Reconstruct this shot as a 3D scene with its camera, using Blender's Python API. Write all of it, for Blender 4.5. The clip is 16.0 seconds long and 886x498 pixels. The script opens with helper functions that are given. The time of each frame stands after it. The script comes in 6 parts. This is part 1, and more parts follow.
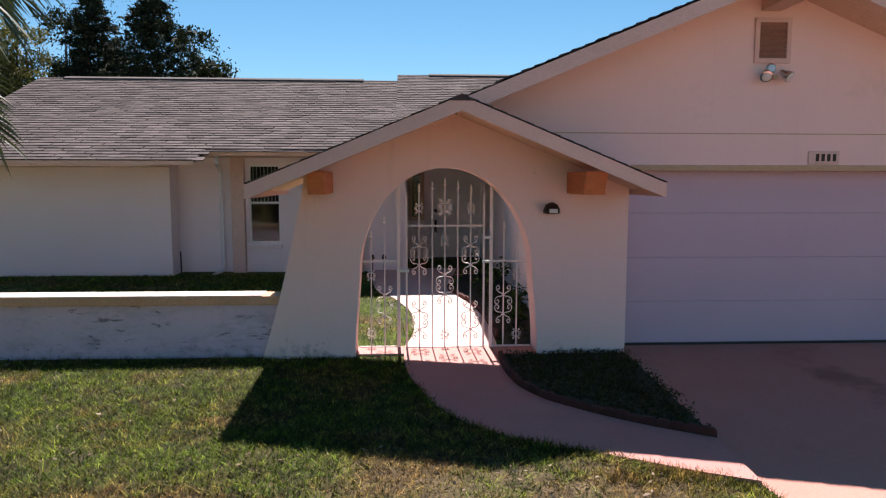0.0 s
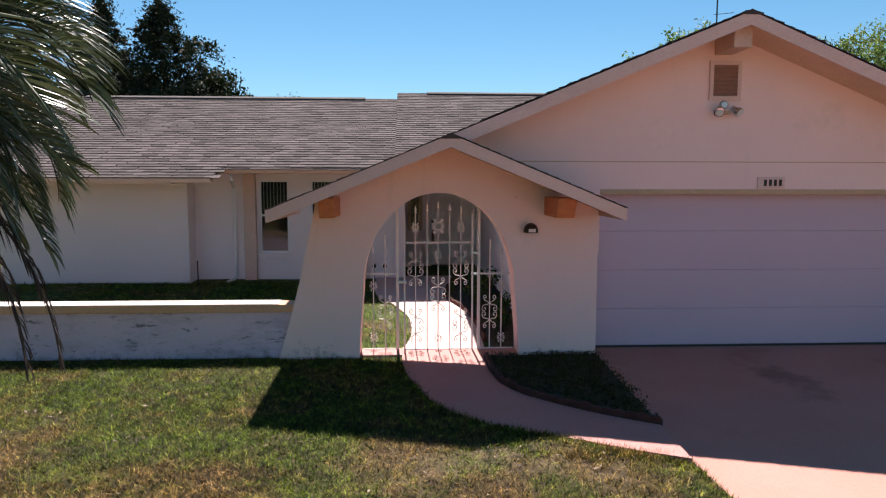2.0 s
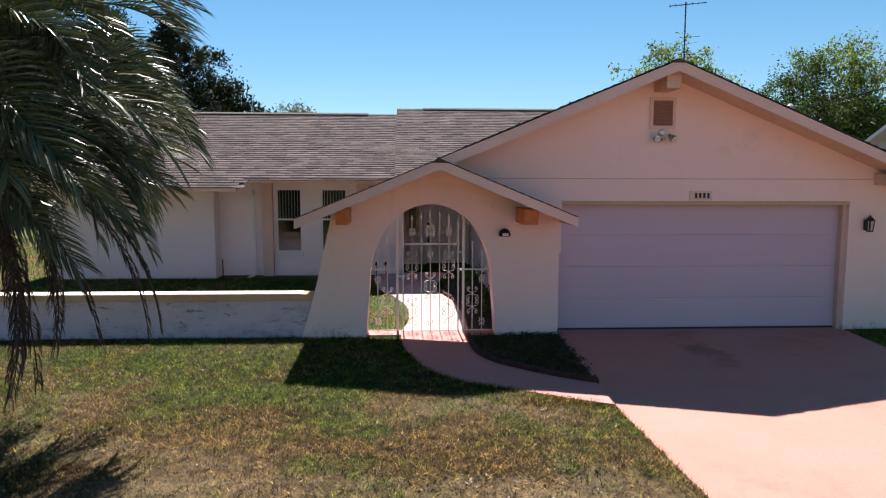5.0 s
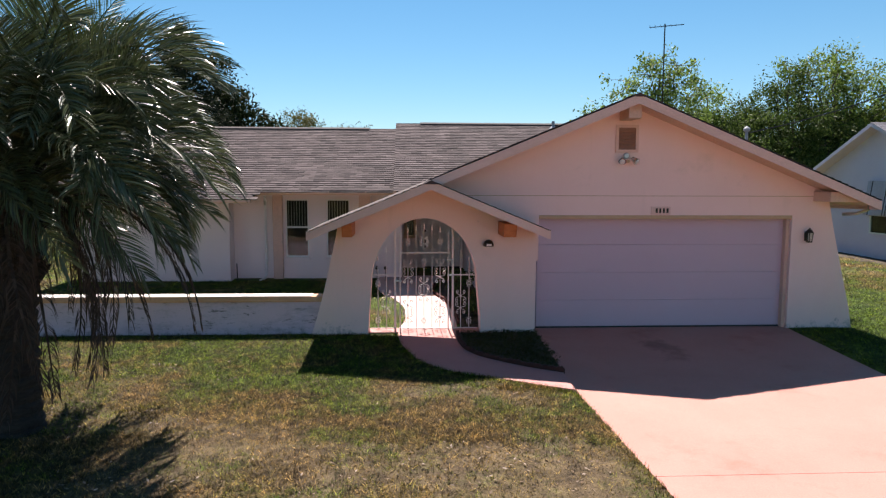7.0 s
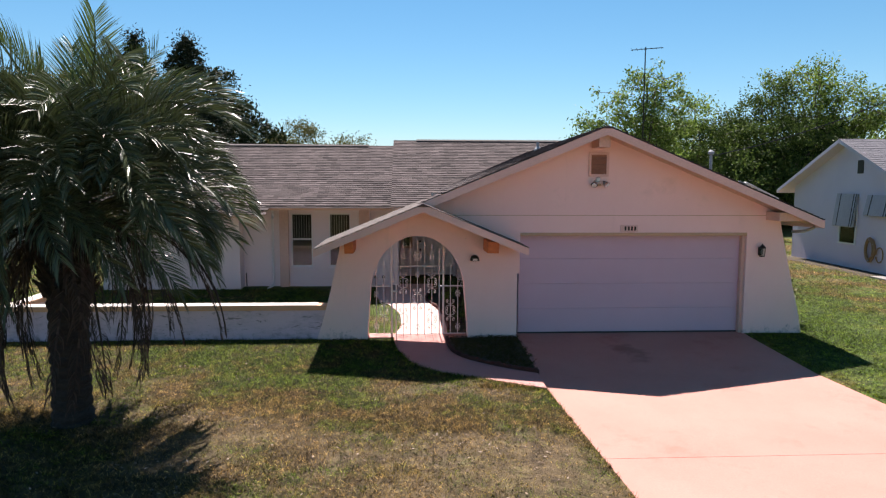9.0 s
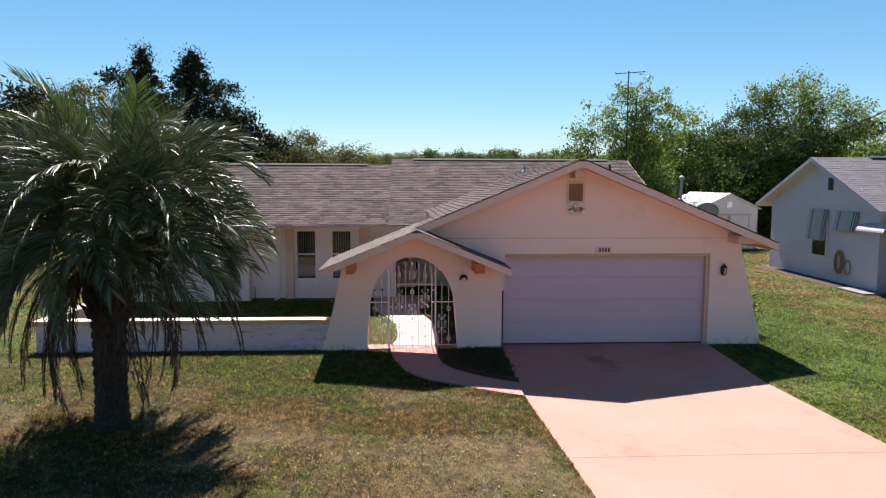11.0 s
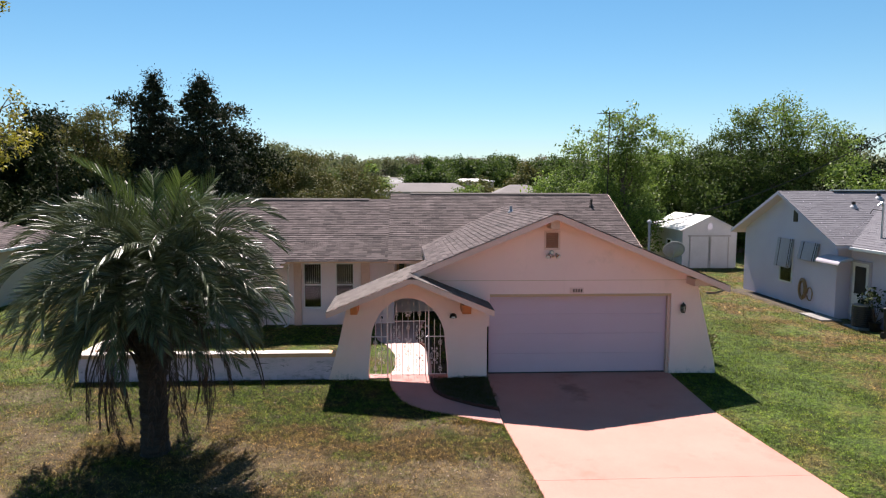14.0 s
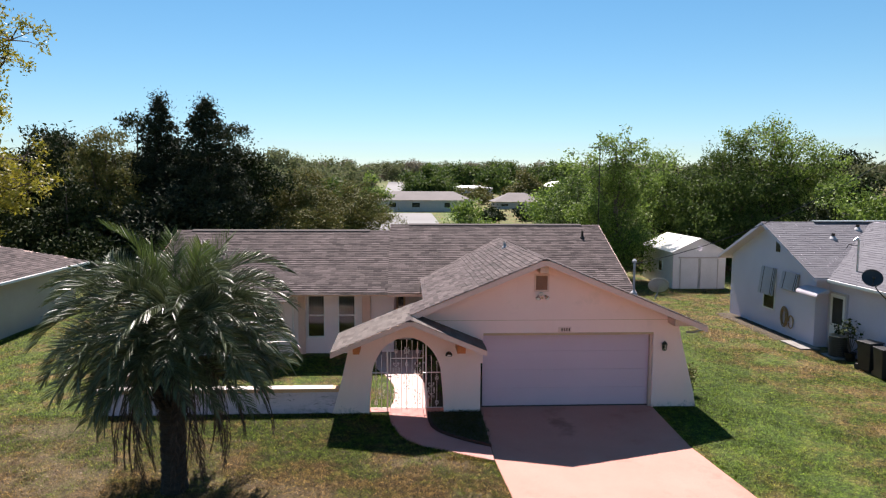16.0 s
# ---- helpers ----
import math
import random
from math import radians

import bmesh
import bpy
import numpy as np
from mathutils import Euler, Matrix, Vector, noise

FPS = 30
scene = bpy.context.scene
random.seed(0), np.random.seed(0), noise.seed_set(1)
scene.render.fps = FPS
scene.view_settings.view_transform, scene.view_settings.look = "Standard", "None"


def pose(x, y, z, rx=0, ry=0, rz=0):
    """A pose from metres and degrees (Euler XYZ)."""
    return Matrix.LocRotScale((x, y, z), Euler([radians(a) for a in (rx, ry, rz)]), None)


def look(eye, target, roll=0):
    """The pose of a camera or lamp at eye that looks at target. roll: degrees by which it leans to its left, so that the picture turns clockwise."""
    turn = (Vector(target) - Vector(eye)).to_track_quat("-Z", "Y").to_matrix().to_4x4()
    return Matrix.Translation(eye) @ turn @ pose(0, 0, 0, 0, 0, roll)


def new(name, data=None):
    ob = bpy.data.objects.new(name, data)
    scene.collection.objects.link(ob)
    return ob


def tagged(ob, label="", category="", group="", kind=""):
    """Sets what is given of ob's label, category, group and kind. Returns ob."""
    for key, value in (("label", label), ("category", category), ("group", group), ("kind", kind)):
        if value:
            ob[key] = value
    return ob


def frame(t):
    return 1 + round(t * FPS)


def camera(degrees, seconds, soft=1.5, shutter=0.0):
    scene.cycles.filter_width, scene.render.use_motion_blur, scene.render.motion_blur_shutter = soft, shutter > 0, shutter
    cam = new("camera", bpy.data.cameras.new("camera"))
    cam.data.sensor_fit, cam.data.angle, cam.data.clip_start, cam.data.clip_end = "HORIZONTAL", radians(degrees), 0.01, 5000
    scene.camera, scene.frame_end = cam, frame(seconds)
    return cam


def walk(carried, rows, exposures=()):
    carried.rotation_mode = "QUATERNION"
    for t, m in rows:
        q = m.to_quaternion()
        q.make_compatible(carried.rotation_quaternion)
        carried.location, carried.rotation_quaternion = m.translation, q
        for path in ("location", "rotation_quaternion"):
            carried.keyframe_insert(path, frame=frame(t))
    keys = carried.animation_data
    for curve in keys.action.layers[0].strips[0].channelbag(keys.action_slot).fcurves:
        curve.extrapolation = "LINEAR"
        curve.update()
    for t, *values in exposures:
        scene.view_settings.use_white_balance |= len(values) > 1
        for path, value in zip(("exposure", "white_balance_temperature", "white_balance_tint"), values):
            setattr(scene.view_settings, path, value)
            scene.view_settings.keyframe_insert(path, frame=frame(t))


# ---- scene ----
cam = camera(66.0, 16.0, soft=1.25)
PATH = [
    (0, (-2.564, -7.936, 1.977), (-2.458, -5.949, 1.775), 0.1),
    (0.5, (-2.573, -8.194, 2.048), (-2.464, -6.207, 1.848), 0.1),
    (1, (-2.563, -8.452, 2.096), (-2.455, -6.465, 1.898), 0.2),
    (1.5, (-2.543, -8.722, 2.165), (-2.437, -6.735, 1.967), 0.2),
    (2, (-2.527, -9.017, 2.254), (-2.423, -7.03, 2.056), 0.1),
    (2.5, (-2.522, -9.329, 2.321), (-2.418, -7.342, 2.124), 0.2),
    (3, (-2.528, -9.656, 2.38), (-2.421, -7.669, 2.18), 0.2),
    (3.5, (-2.524, -9.994, 2.426), (-2.417, -8.007, 2.225), 0.1),
    (4, (-2.526, -10.351, 2.438), (-2.417, -8.364, 2.238), 0.1),
    (6.5, (-2.465, -12.252, 2.685), (-2.36, -10.265, 2.484), 0.2),
    (7, (-2.442, -12.655, 2.797), (-2.336, -10.668, 2.595), 0.2),
    (7.5, (-2.416, -13.04, 2.879), (-2.31, -11.053, 2.68), 0.2),
    (8, (-2.407, -13.401, 2.974), (-2.299, -11.414, 2.777), 0.2),
    (8.5, (-2.384, -13.757, 3.089), (-2.276, -11.77, 2.891), 0.2),
    (9, (-2.359, -14.131, 3.207), (-2.251, -12.144, 3.009), 0.2),
    (11.5, (-2.232, -15.946, 3.948), (-2.124, -13.959, 3.75), 0.2),
    (12, (-2.205, -16.291, 4.086), (-2.098, -14.303, 3.891), 0.2),
    (12.5, (-2.188, -16.636, 4.26), (-2.081, -14.649, 4.067), 0.1),
    (13, (-2.167, -16.962, 4.48), (-2.06, -14.974, 4.288), 0.1),
    (13.5, (-2.165, -17.294, 4.761), (-2.058, -15.306, 4.567), 0.2),
    (14, (-2.172, -17.606, 5.047), (-2.064, -15.618, 4.852), 0.2),
    (14.5, (-2.168, -17.882, 5.328), (-2.061, -15.894, 5.135), 0.2),
    (15, (-2.166, -18.136, 5.635), (-2.057, -16.148, 5.444), 0.3),
    (15.5, (-2.155, -18.407, 5.952), (-2.047, -16.419, 5.762), 0.3),
    (16, (-2.16, -18.701, 6.259), (-2.05, -16.713, 6.07), 0.3),
]
walk(cam, [(t, look(eye, target, roll)) for t, eye, target, roll in PATH], [(0.0, 1.14, 6650, 20.0), (16.0, 1.14, 6650, 20.0)])

# ---- light ----
world = bpy.data.worlds.new("sky")
scene.world = world
world.use_nodes = True
wn = world.node_tree.nodes
sky = wn.new("ShaderNodeTexSky")
sky.sky_type, sky.sun_disc = "NISHITA", False
sky.sun_elevation, sky.sun_rotation = radians(57), radians(-2)
sky.air_density, sky.dust_density, sky.ozone_density, sky.altitude = 1.0, 0.0, 3.0, 0
wn["Background"].inputs["Strength"].default_value = 0.05
deeper = wn.new("ShaderNodeHueSaturation")
deeper.inputs["Hue"].default_value, deeper.inputs["Saturation"].default_value = 0.480, 1.16
world.node_tree.links.new(sky.outputs[0], deeper.inputs["Color"])
clear_air = wn.new("ShaderNodeMix")
clear_air.data_type, clear_air.blend_type = "RGBA", "MULTIPLY"
clear_air.inputs[0].default_value, clear_air.inputs[7].default_value = 1.0, (0.84, 0.992, 1.085, 1)
world.node_tree.links.new(deeper.outputs[0], clear_air.inputs[6])
world.node_tree.links.new(clear_air.outputs[2], wn["Background"].inputs["Color"])
sun = new("sun", bpy.data.lights.new("sun", "SUN"))
sun.data.energy, sun.data.angle, sun.data.color = 5.6, radians(0.53), (1.0, 0.955, 0.88)
sun.matrix_world = look((-0.02 * 30, 0.65 * 30, 30), (0, 0, 0))

# ---- helpers of this scene ----
R = random.Random(7)
RN = np.random.default_rng(11)


def link_mesh(name, me, material, parent=None, label=""):
    ob = new(name, me)
    if material and not me.materials:
        me.materials.append(material)
    if parent:
        ob.parent = parent
    return tagged(ob, label)


def part(name, bm, material, parent=None, label="", smooth=False):
    bmesh.ops.recalc_face_normals(bm, faces=bm.faces)
    me = bpy.data.meshes.new(name)
    bm.to_mesh(me)
    bm.free()
    if smooth:
        me.shade_smooth()
    return link_mesh(name, me, material, parent, label)


def raw(name, verts, faces, material, parent=None, label="", smooth=False):
    me = bpy.data.meshes.new(name)
    me.from_pydata([tuple(v) for v in verts], [], [tuple(f) for f in faces])
    me.update()
    if smooth:
        me.shade_smooth()
    return link_mesh(name, me, material, parent, label)


def quads(name, co, material, parent=None, label="", corners=4):
    """A mesh of loose faces: co is an array of (n, corners, 3)."""
    n = len(co)
    me = bpy.data.meshes.new(name)
    me.vertices.add(n * corners)
    me.vertices.foreach_set("co", np.ascontiguousarray(co, dtype=np.float32).ravel())
    me.loops.add(n * corners)
    me.loops.foreach_set("vertex_index", np.arange(n * corners, dtype=np.int32))
    me.polygons.add(n)
    me.polygons.foreach_set("loop_start", np.arange(0, n * corners, corners, dtype=np.int32))
    me.polygons.foreach_set("loop_total", np.full(n, corners, dtype=np.int32))
    me.update(calc_edges=True)
    return link_mesh(name, me, material, parent, label)


def thing(name, label, category, at=(0, 0, 0), group="", kind=""):
    ob = new(name)
    ob.location = at
    ob.empty_display_size = 0.2
    return tagged(ob, label, category, group, kind)


def box(bm, x0, x1, y0, y1, z0, z1, bevel=0.0):
    vs = [bm.verts.new((x, y, z)) for z in (z0, z1) for x, y in ((x0, y0), (x1, y0), (x1, y1), (x0, y1))]
    fs = [(3, 2, 1, 0), (4, 5, 6, 7), (0, 1, 5, 4), (1, 2, 6, 5), (2, 3, 7, 6), (3, 0, 4, 7)]
    made = [bm.faces.new([vs[i] for i in f]) for f in fs]
    if bevel:
        edges = list({e for f in made for e in f.edges})
        bmesh.ops.bevel(bm, geom=edges, offset=bevel, segments=2, affect="EDGES", profile=0.6)
    return bm


def boxes(*rows, bevel=0.0):
    bm = bmesh.new()
    for r in rows:
        box(bm, *r, bevel=bevel)
    return bm


def prism(points, axis, a, b, bm=None):
    """A flat outline (p, q) swept along an axis from a to b. axis y: (x, z); axis x: (y, z); axis z: (x, y)."""
    bm = bm or bmesh.new()

    def at(p, q, s):
        return {"y": (p, s, q), "x": (s, p, q), "z": (p, q, s)}[axis]
    lo = [bm.verts.new(at(p, q, a)) for p, q in points]
    hi = [bm.verts.new(at(p, q, b)) for p, q in points]
    bm.faces.new(lo)
    bm.faces.new(hi[::-1])
    n = len(points)
    for i in range(n):
        bm.faces.new((lo[i], hi[i], hi[(i + 1) % n], lo[(i + 1) % n]))
    return bm


def tube(bm, path, radii, sides=8, caps=True):
    """A round bar along a path; radii: one or one per point."""
    path = [Vector(p) for p in path]
    if not hasattr(radii, "__len__"):
        radii = [radii] * len(path)
    rings = []
    for i, p in enumerate(path):
        d = (path[min(i + 1, len(path) - 1)] - path[max(i - 1, 0)]).normalized()
        u = d.cross(Vector((0, 0, 1)) if abs(d.z) < 0.9 else Vector((1, 0, 0))).normalized()
        v = d.cross(u)
        rings.append([bm.verts.new(p + (u * math.cos(a) + v * math.sin(a)) * radii[i])
                      for a in (2 * math.pi * k / sides for k in range(sides))])
    for lo, hi in zip(rings, rings[1:]):
        for k in range(sides):
            bm.faces.new((lo[k], lo[(k + 1) % sides], hi[(k + 1) % sides], hi[k]))
    if caps:
        bm.faces.new(rings[0][::-1])
        bm.faces.new(rings[-1])
    return bm


def lathe(bm, profile, at=(0, 0, 0), sides=16, turn=None):
    """Radius and height rows turned round the z axis, then turned and moved."""
    m = Matrix.Translation(at) @ (turn or Matrix.Identity(4))
    rings = [[bm.verts.new(m @ Vector((r * math.cos(a), r * math.sin(a), h))) for a in
              (2 * math.pi * k / sides for k in range(sides))] for r, h in profile]
    for lo, hi in zip(rings, rings[1:]):
        for k in range(sides):
            bm.faces.new((lo[k], lo[(k + 1) % sides], hi[(k + 1) % sides], hi[k]))
    bm.faces.new(rings[0][::-1])
    bm.faces.new(rings[-1])
    return bm


# ---- materials ----
def material(name, rough=0.8, metal=0.0, spec=0.5):
    m = bpy.data.materials.new(name)
    m.use_nodes = True
    b = m.node_tree.nodes["Principled BSDF"]
    b.inputs["Roughness"].default_value, b.inputs["Metallic"].default_value = rough, metal
    b.inputs["Specular IOR Level"].default_value = spec
    return m, m.node_tree.nodes, m.node_tree.links, b


def noise_of(n, l, scale, detail=4.0, rough=0.6, stretch=None):
    geo = n.new("ShaderNodeNewGeometry")
    vec = geo.outputs["Position"]
    if stretch:
        mp = n.new("ShaderNodeMapping")
        mp.inputs["Scale"].default_value = stretch
        l.new(vec, mp.inputs["Vector"])
        vec = mp.outputs[0]
    t = n.new("ShaderNodeTexNoise")
    t.inputs["Scale"].default_value, t.inputs["Detail"].default_value, t.inputs["Roughness"].default_value = scale, detail, rough
    l.new(vec, t.inputs["Vector"])
    return t.outputs["Fac"]


def ramp(n, l, fac, stops):
    r = n.new("ShaderNodeValToRGB")
    e = r.color_ramp.elements
    while len(e) < len(stops):
        e.new(0.5)
    for el, (p, c) in zip(e, stops):
        el.position = p
        el.color = (*c, 1) if hasattr(c, "__len__") else (c, c, c, 1)
    l.new(fac, r.inputs[0])
    return r.outputs["Color"]


def mix(n, l, fac, a, b, mode="MIX"):
    m = n.new("ShaderNodeMix")
    m.data_type, m.blend_type = "RGBA", mode
    for value, sock in ((fac, m.inputs[0]), (a, m.inputs[6]), (b, m.inputs[7])):
        if hasattr(value, "is_output"):
            l.new(value, sock)
        elif hasattr(value, "__len__"):
            sock.default_value = (*value, 1)
        else:
            sock.default_value = value
    return m.outputs[2]


def bump(n, l, b, height, strength, distance=0.01):
    k = n.new("ShaderNodeBump")
    k.inputs["Strength"].default_value, k.inputs["Distance"].default_value = strength, distance
    l.new(height, k.inputs["Height"])
    l.new(k.outputs[0], b.inputs["Normal"])


def surface(name, colours, scale=2.0, grain=60.0, rough=0.85, metal=0.0, bumps=0.25, depth=0.01, stretch=None, stain=None, spec=0.5, speck=0.55):
    """Colour drifting over a large noise, a fine grain over it, and relief. stain: (colour, scale, low, high)."""
    m, n, l, b = material(name, rough, metal, spec)
    big = noise_of(n, l, scale, 5.0, 0.65, stretch)
    fine = noise_of(n, l, grain, 3.0, 0.7, stretch)
    steps = [(0.3 + 0.4 * i / max(1, len(colours) - 1), c) for i, c in enumerate(colours)]
    col = ramp(n, l, big, steps)
    col = mix(n, l, speck, col, ramp(n, l, fine, [(0.3, 0.62), (0.7, 1.0)]), "MULTIPLY") if grain else col
    if stain:
        c, s, lo, hi = stain
        col = mix(n, l, ramp(n, l, noise_of(n, l, s, 8.0, 0.72), [(lo, 0.0), (hi, 1.0)]), col, c)
    l.new(col, b.inputs["Base Color"])
    if bumps:
        bump(n, l, b, fine, bumps, depth)
    return m


def island(name, colours, rough=0.85, spread=0.5, grain=40.0, spec=0.4, shine=None, by_object=False, bumps=0.2, thin=0.0, patch=(0.55, 0.8)):
    """A colour of its own for each piece."""
    m, n, l, b = material(name, rough, 0.0, spec)
    if by_object:
        src = n.new("ShaderNodeObjectInfo").outputs["Random"]
    else:
        src = n.new("ShaderNodeNewGeometry").outputs["Random Per Island"]
    col = ramp(n, l, src, [(i / max(1, len(colours) - 1), c) for i, c in enumerate(colours)])
    col = mix(n, l, spread, col, ramp(n, l, noise_of(n, l, patch[1], 5.0), [(0.3, patch[0]), (0.7, 1.0)]), "MULTIPLY")
    if grain:
        fine = noise_of(n, l, grain, 3.0)
        col = mix(n, l, 0.4, col, ramp(n, l, fine, [(0.3, 0.6), (0.7, 1.0)]), "MULTIPLY")
        if bumps:
            bump(n, l, b, fine, bumps, 0.01)
    l.new(col, b.inputs["Base Color"])
    if thin:
        tr = n.new("ShaderNodeBsdfTranslucent")
        ms = n.new("ShaderNodeMixShader")
        ms.inputs[0].default_value = thin
        l.new(col, tr.inputs["Color"])
        l.new(b.outputs[0], ms.inputs[1])
        l.new(tr.outputs[0], ms.inputs[2])
        l.new(ms.outputs[0], n["Material Output"].inputs["Surface"])
    return m



def mildewed(name, colours, weathered, top, bumps, chipped=False):
    """Painted stucco: broad weathering, grey mildew in blotches low on the wall, rain streaks, and chips where the paint has come off."""
    m, n, l, b = material(name, 0.92)
    fine = noise_of(n, l, 70.0, 3.0, 0.7)
    col = ramp(n, l, noise_of(n, l, 0.8, 5.0, 0.65), [(0.3, colours[0]), (0.7, colours[1])])
    col = mix(n, l, ramp(n, l, noise_of(n, l, 0.9, 6.0, 0.7), [(0.60, 0.0), (0.85, 0.8)]), col, weathered)
    col = mix(n, l, ramp(n, l, noise_of(n, l, 1.0, 5.0, 0.7, (5.0, 5.0, 0.45)), [(0.58, 0.0), (0.80, 0.35)]), col, weathered)
    col = mix(n, l, 0.2, col, ramp(n, l, fine, [(0.3, 0.62), (0.7, 1.0)]), "MULTIPLY")
    geo, sep, low, over = (n.new(k) for k in ("ShaderNodeNewGeometry", "ShaderNodeSeparateXYZ", "ShaderNodeMapRange", "ShaderNodeMath"))
    l.new(geo.outputs["Position"], sep.inputs[0])
    l.new(sep.outputs["Z"], low.inputs["Value"])
    low.inputs["From Min"].default_value, low.inputs["From Max"].default_value = top, -0.05
    low.inputs["To Min"].default_value, low.inputs["To Max"].default_value = -0.14, 0.10
    l.new(noise_of(n, l, 5.0, 8.0, 0.74), over.inputs[0])
    l.new(low.outputs[0], over.inputs[1])
    col = mix(n, l, ramp(n, l, over.outputs[0], [(0.52, 0.0), (0.68, 0.75)]), col, (0.16, 0.145, 0.14))
    if chipped:
        col = mix(n, l, ramp(n, l, noise_of(n, l, 7.0, 7.0, 0.7, (0.55, 1.0, 1.9)), [(0.60, 0.0), (0.66, 0.85)]), col, (0.15, 0.13, 0.14))
        col = mix(n, l, ramp(n, l, noise_of(n, l, 3.2, 8.0, 0.75, (0.6, 1.0, 1.5)), [(0.50, 0.0), (0.66, 0.6)]), col, (0.30, 0.27, 0.31))
    l.new(col, b.inputs["Base Color"])
    bump(n, l, b, fine, bumps, 0.008)
    return m


STUCCO = mildewed("stucco", [(0.87, 0.638, 0.592), (0.915, 0.682, 0.638)], (0.62, 0.49, 0.43), 0.32, 0.12)
# the walkway's pink with full sun painted in, for the inner path
SUNLIT_WALK = surface("sunlit_pink_concrete", [(0.60, 0.40, 0.36), (0.68, 0.47, 0.43)], 0.9, 70, 0.85, bumps=0.2, depth=0.004, stain=((0.42, 0.24, 0.21), 1.4, 0.58, 0.8))
BROWN_PAINT = surface("brown_louvre_paint", [(0.30, 0.155, 0.105), (0.38, 0.20, 0.14)], 6.0, 50, 0.7, bumps=0.1)
# flaked cap paint; the glare of sun on its top is in the colour
CAP_TOP = surface("sunlit_flaked_cap_paint", [(0.72, 0.64, 0.57), (0.86, 0.80, 0.74)], 3.0, 45, 0.9, bumps=0.3, stain=((0.55, 0.36, 0.22), 2.6, 0.55, 0.72))
STUCCO_WHITE = surface("white_stucco", [(0.83, 0.72, 0.71), (0.87, 0.765, 0.75)], 0.8, 50, 0.9, bumps=0.35, depth=0.008)
WORN_STUCCO = mildewed("worn_stucco", [(0.60, 0.475, 0.56), (0.70, 0.56, 0.66)], (0.44, 0.36, 0.40), 0.30, 0.35, True)
PEACH = surface("peach_paint", [(0.66, 0.45, 0.36), (0.74, 0.52, 0.42)], 1.5, 35, 0.7, bumps=0.15, depth=0.004)
FASCIA = surface("fascia_paint", [(0.76, 0.52, 0.45), (0.82, 0.58, 0.51)], 1.1, 30, 0.75, bumps=0.15, depth=0.004, stretch=(1, 1, 4))
SOFFIT = surface("soffit_boards", [(0.72, 0.49, 0.36), (0.80, 0.57, 0.44)], 2.0, 30, 0.8, bumps=0.2)
CAP = surface("wall_cap_paint", [(0.60, 0.325, 0.185), (0.74, 0.445, 0.28)], 2.2, 45, 0.85, bumps=0.3, stain=((0.448, 0.271, 0.1597), 3.0, 0.6, 0.75))
CEDAR = surface("stained_beam", [(0.5148, 0.156, 0.0585), (0.6864, 0.234, 0.091)], 3.0, 26, 0.7, bumps=0.3, stretch=(3, 0.6, 6))
DOOR_WHITE = surface("garage_door_paint", [(0.60, 0.452, 0.54), (0.64, 0.49, 0.58)], 0.6, 90, 0.55, bumps=0.05, depth=0.003)
WHITE = surface("white_paint", [(0.76, 0.74, 0.72), (0.82, 0.80, 0.78)], 2.0, 60, 0.55, bumps=0.08, depth=0.003)
IRON = surface("painted_iron", [(0.80, 0.71, 0.66), (0.86, 0.78, 0.73)], 5.0, 70, 0.5, bumps=0.1, depth=0.002, stain=((0.30, 0.15, 0.08), 9.0, 0.68, 0.76))
TAN = surface("tan_trim", [(0.54, 0.37, 0.22), (0.62, 0.44, 0.28)], 2.0, 40, 0.7, bumps=0.1)
BLACK = surface("black_plastic", [(0.015, 0.015, 0.017), (0.03, 0.03, 0.03)], 3.0, 50, 0.45, bumps=0.05)
BRONZE = surface("dark_bronze", [(0.03, 0.024, 0.02), (0.06, 0.045, 0.035)], 8.0, 60, 0.4, metal=0.6, bumps=0.1)
GALV = surface("galvanised_metal", [(0.45, 0.46, 0.47), (0.6, 0.6, 0.6)], 6.0, 60, 0.35, metal=0.9, bumps=0.05)
GREYDISH = surface("weathered_grey_metal", [(0.30, 0.31, 0.33), (0.40, 0.41, 0.43)], 3.0, 40, 0.6, bumps=0.05)
CHROME = surface("silver_lamp_metal", [(0.65, 0.65, 0.66), (0.8, 0.8, 0.8)], 6.0, 60, 0.22, metal=1.0, bumps=0.03)
SHINGLE = island("asphalt_shingle", [(0.047, 0.037, 0.037), (0.092, 0.073, 0.072), (0.138, 0.110, 0.107), (0.069, 0.053, 0.053), (0.111, 0.087, 0.085)], 0.95, 0.6, 45, 0.25, bumps=0.6, patch=(0.55, 0.6))
SHINGLE_PIECE = island("asphalt_shingle_piece", [(0.0936, 0.0756, 0.0684), (0.1368, 0.1152, 0.1044), (0.162, 0.1368, 0.126), (0.1152, 0.0972, 0.09)], 0.93, 0.45, 90, 0.25, by_object=True, bumps=0.5)
SHINGLE_GREY = island("grey_shingle", [(0.128, 0.125, 0.140), (0.143, 0.141, 0.157), (0.156, 0.154, 0.169)], 0.95, 0.2, 60, 0.15)
ROOF_BASE = surface("roof_felt", [(0.05, 0.042, 0.04), (0.08, 0.066, 0.06)], 2.0, 50, 0.95)
DRIVE = surface("painted_concrete", [(0.452, 0.203, 0.160), (0.508, 0.247, 0.198)], 0.55, 70, 0.75, bumps=0.12, depth=0.004, stain=((0.33, 0.115, 0.080), 0.75, 0.56, 0.82), spec=0.25)


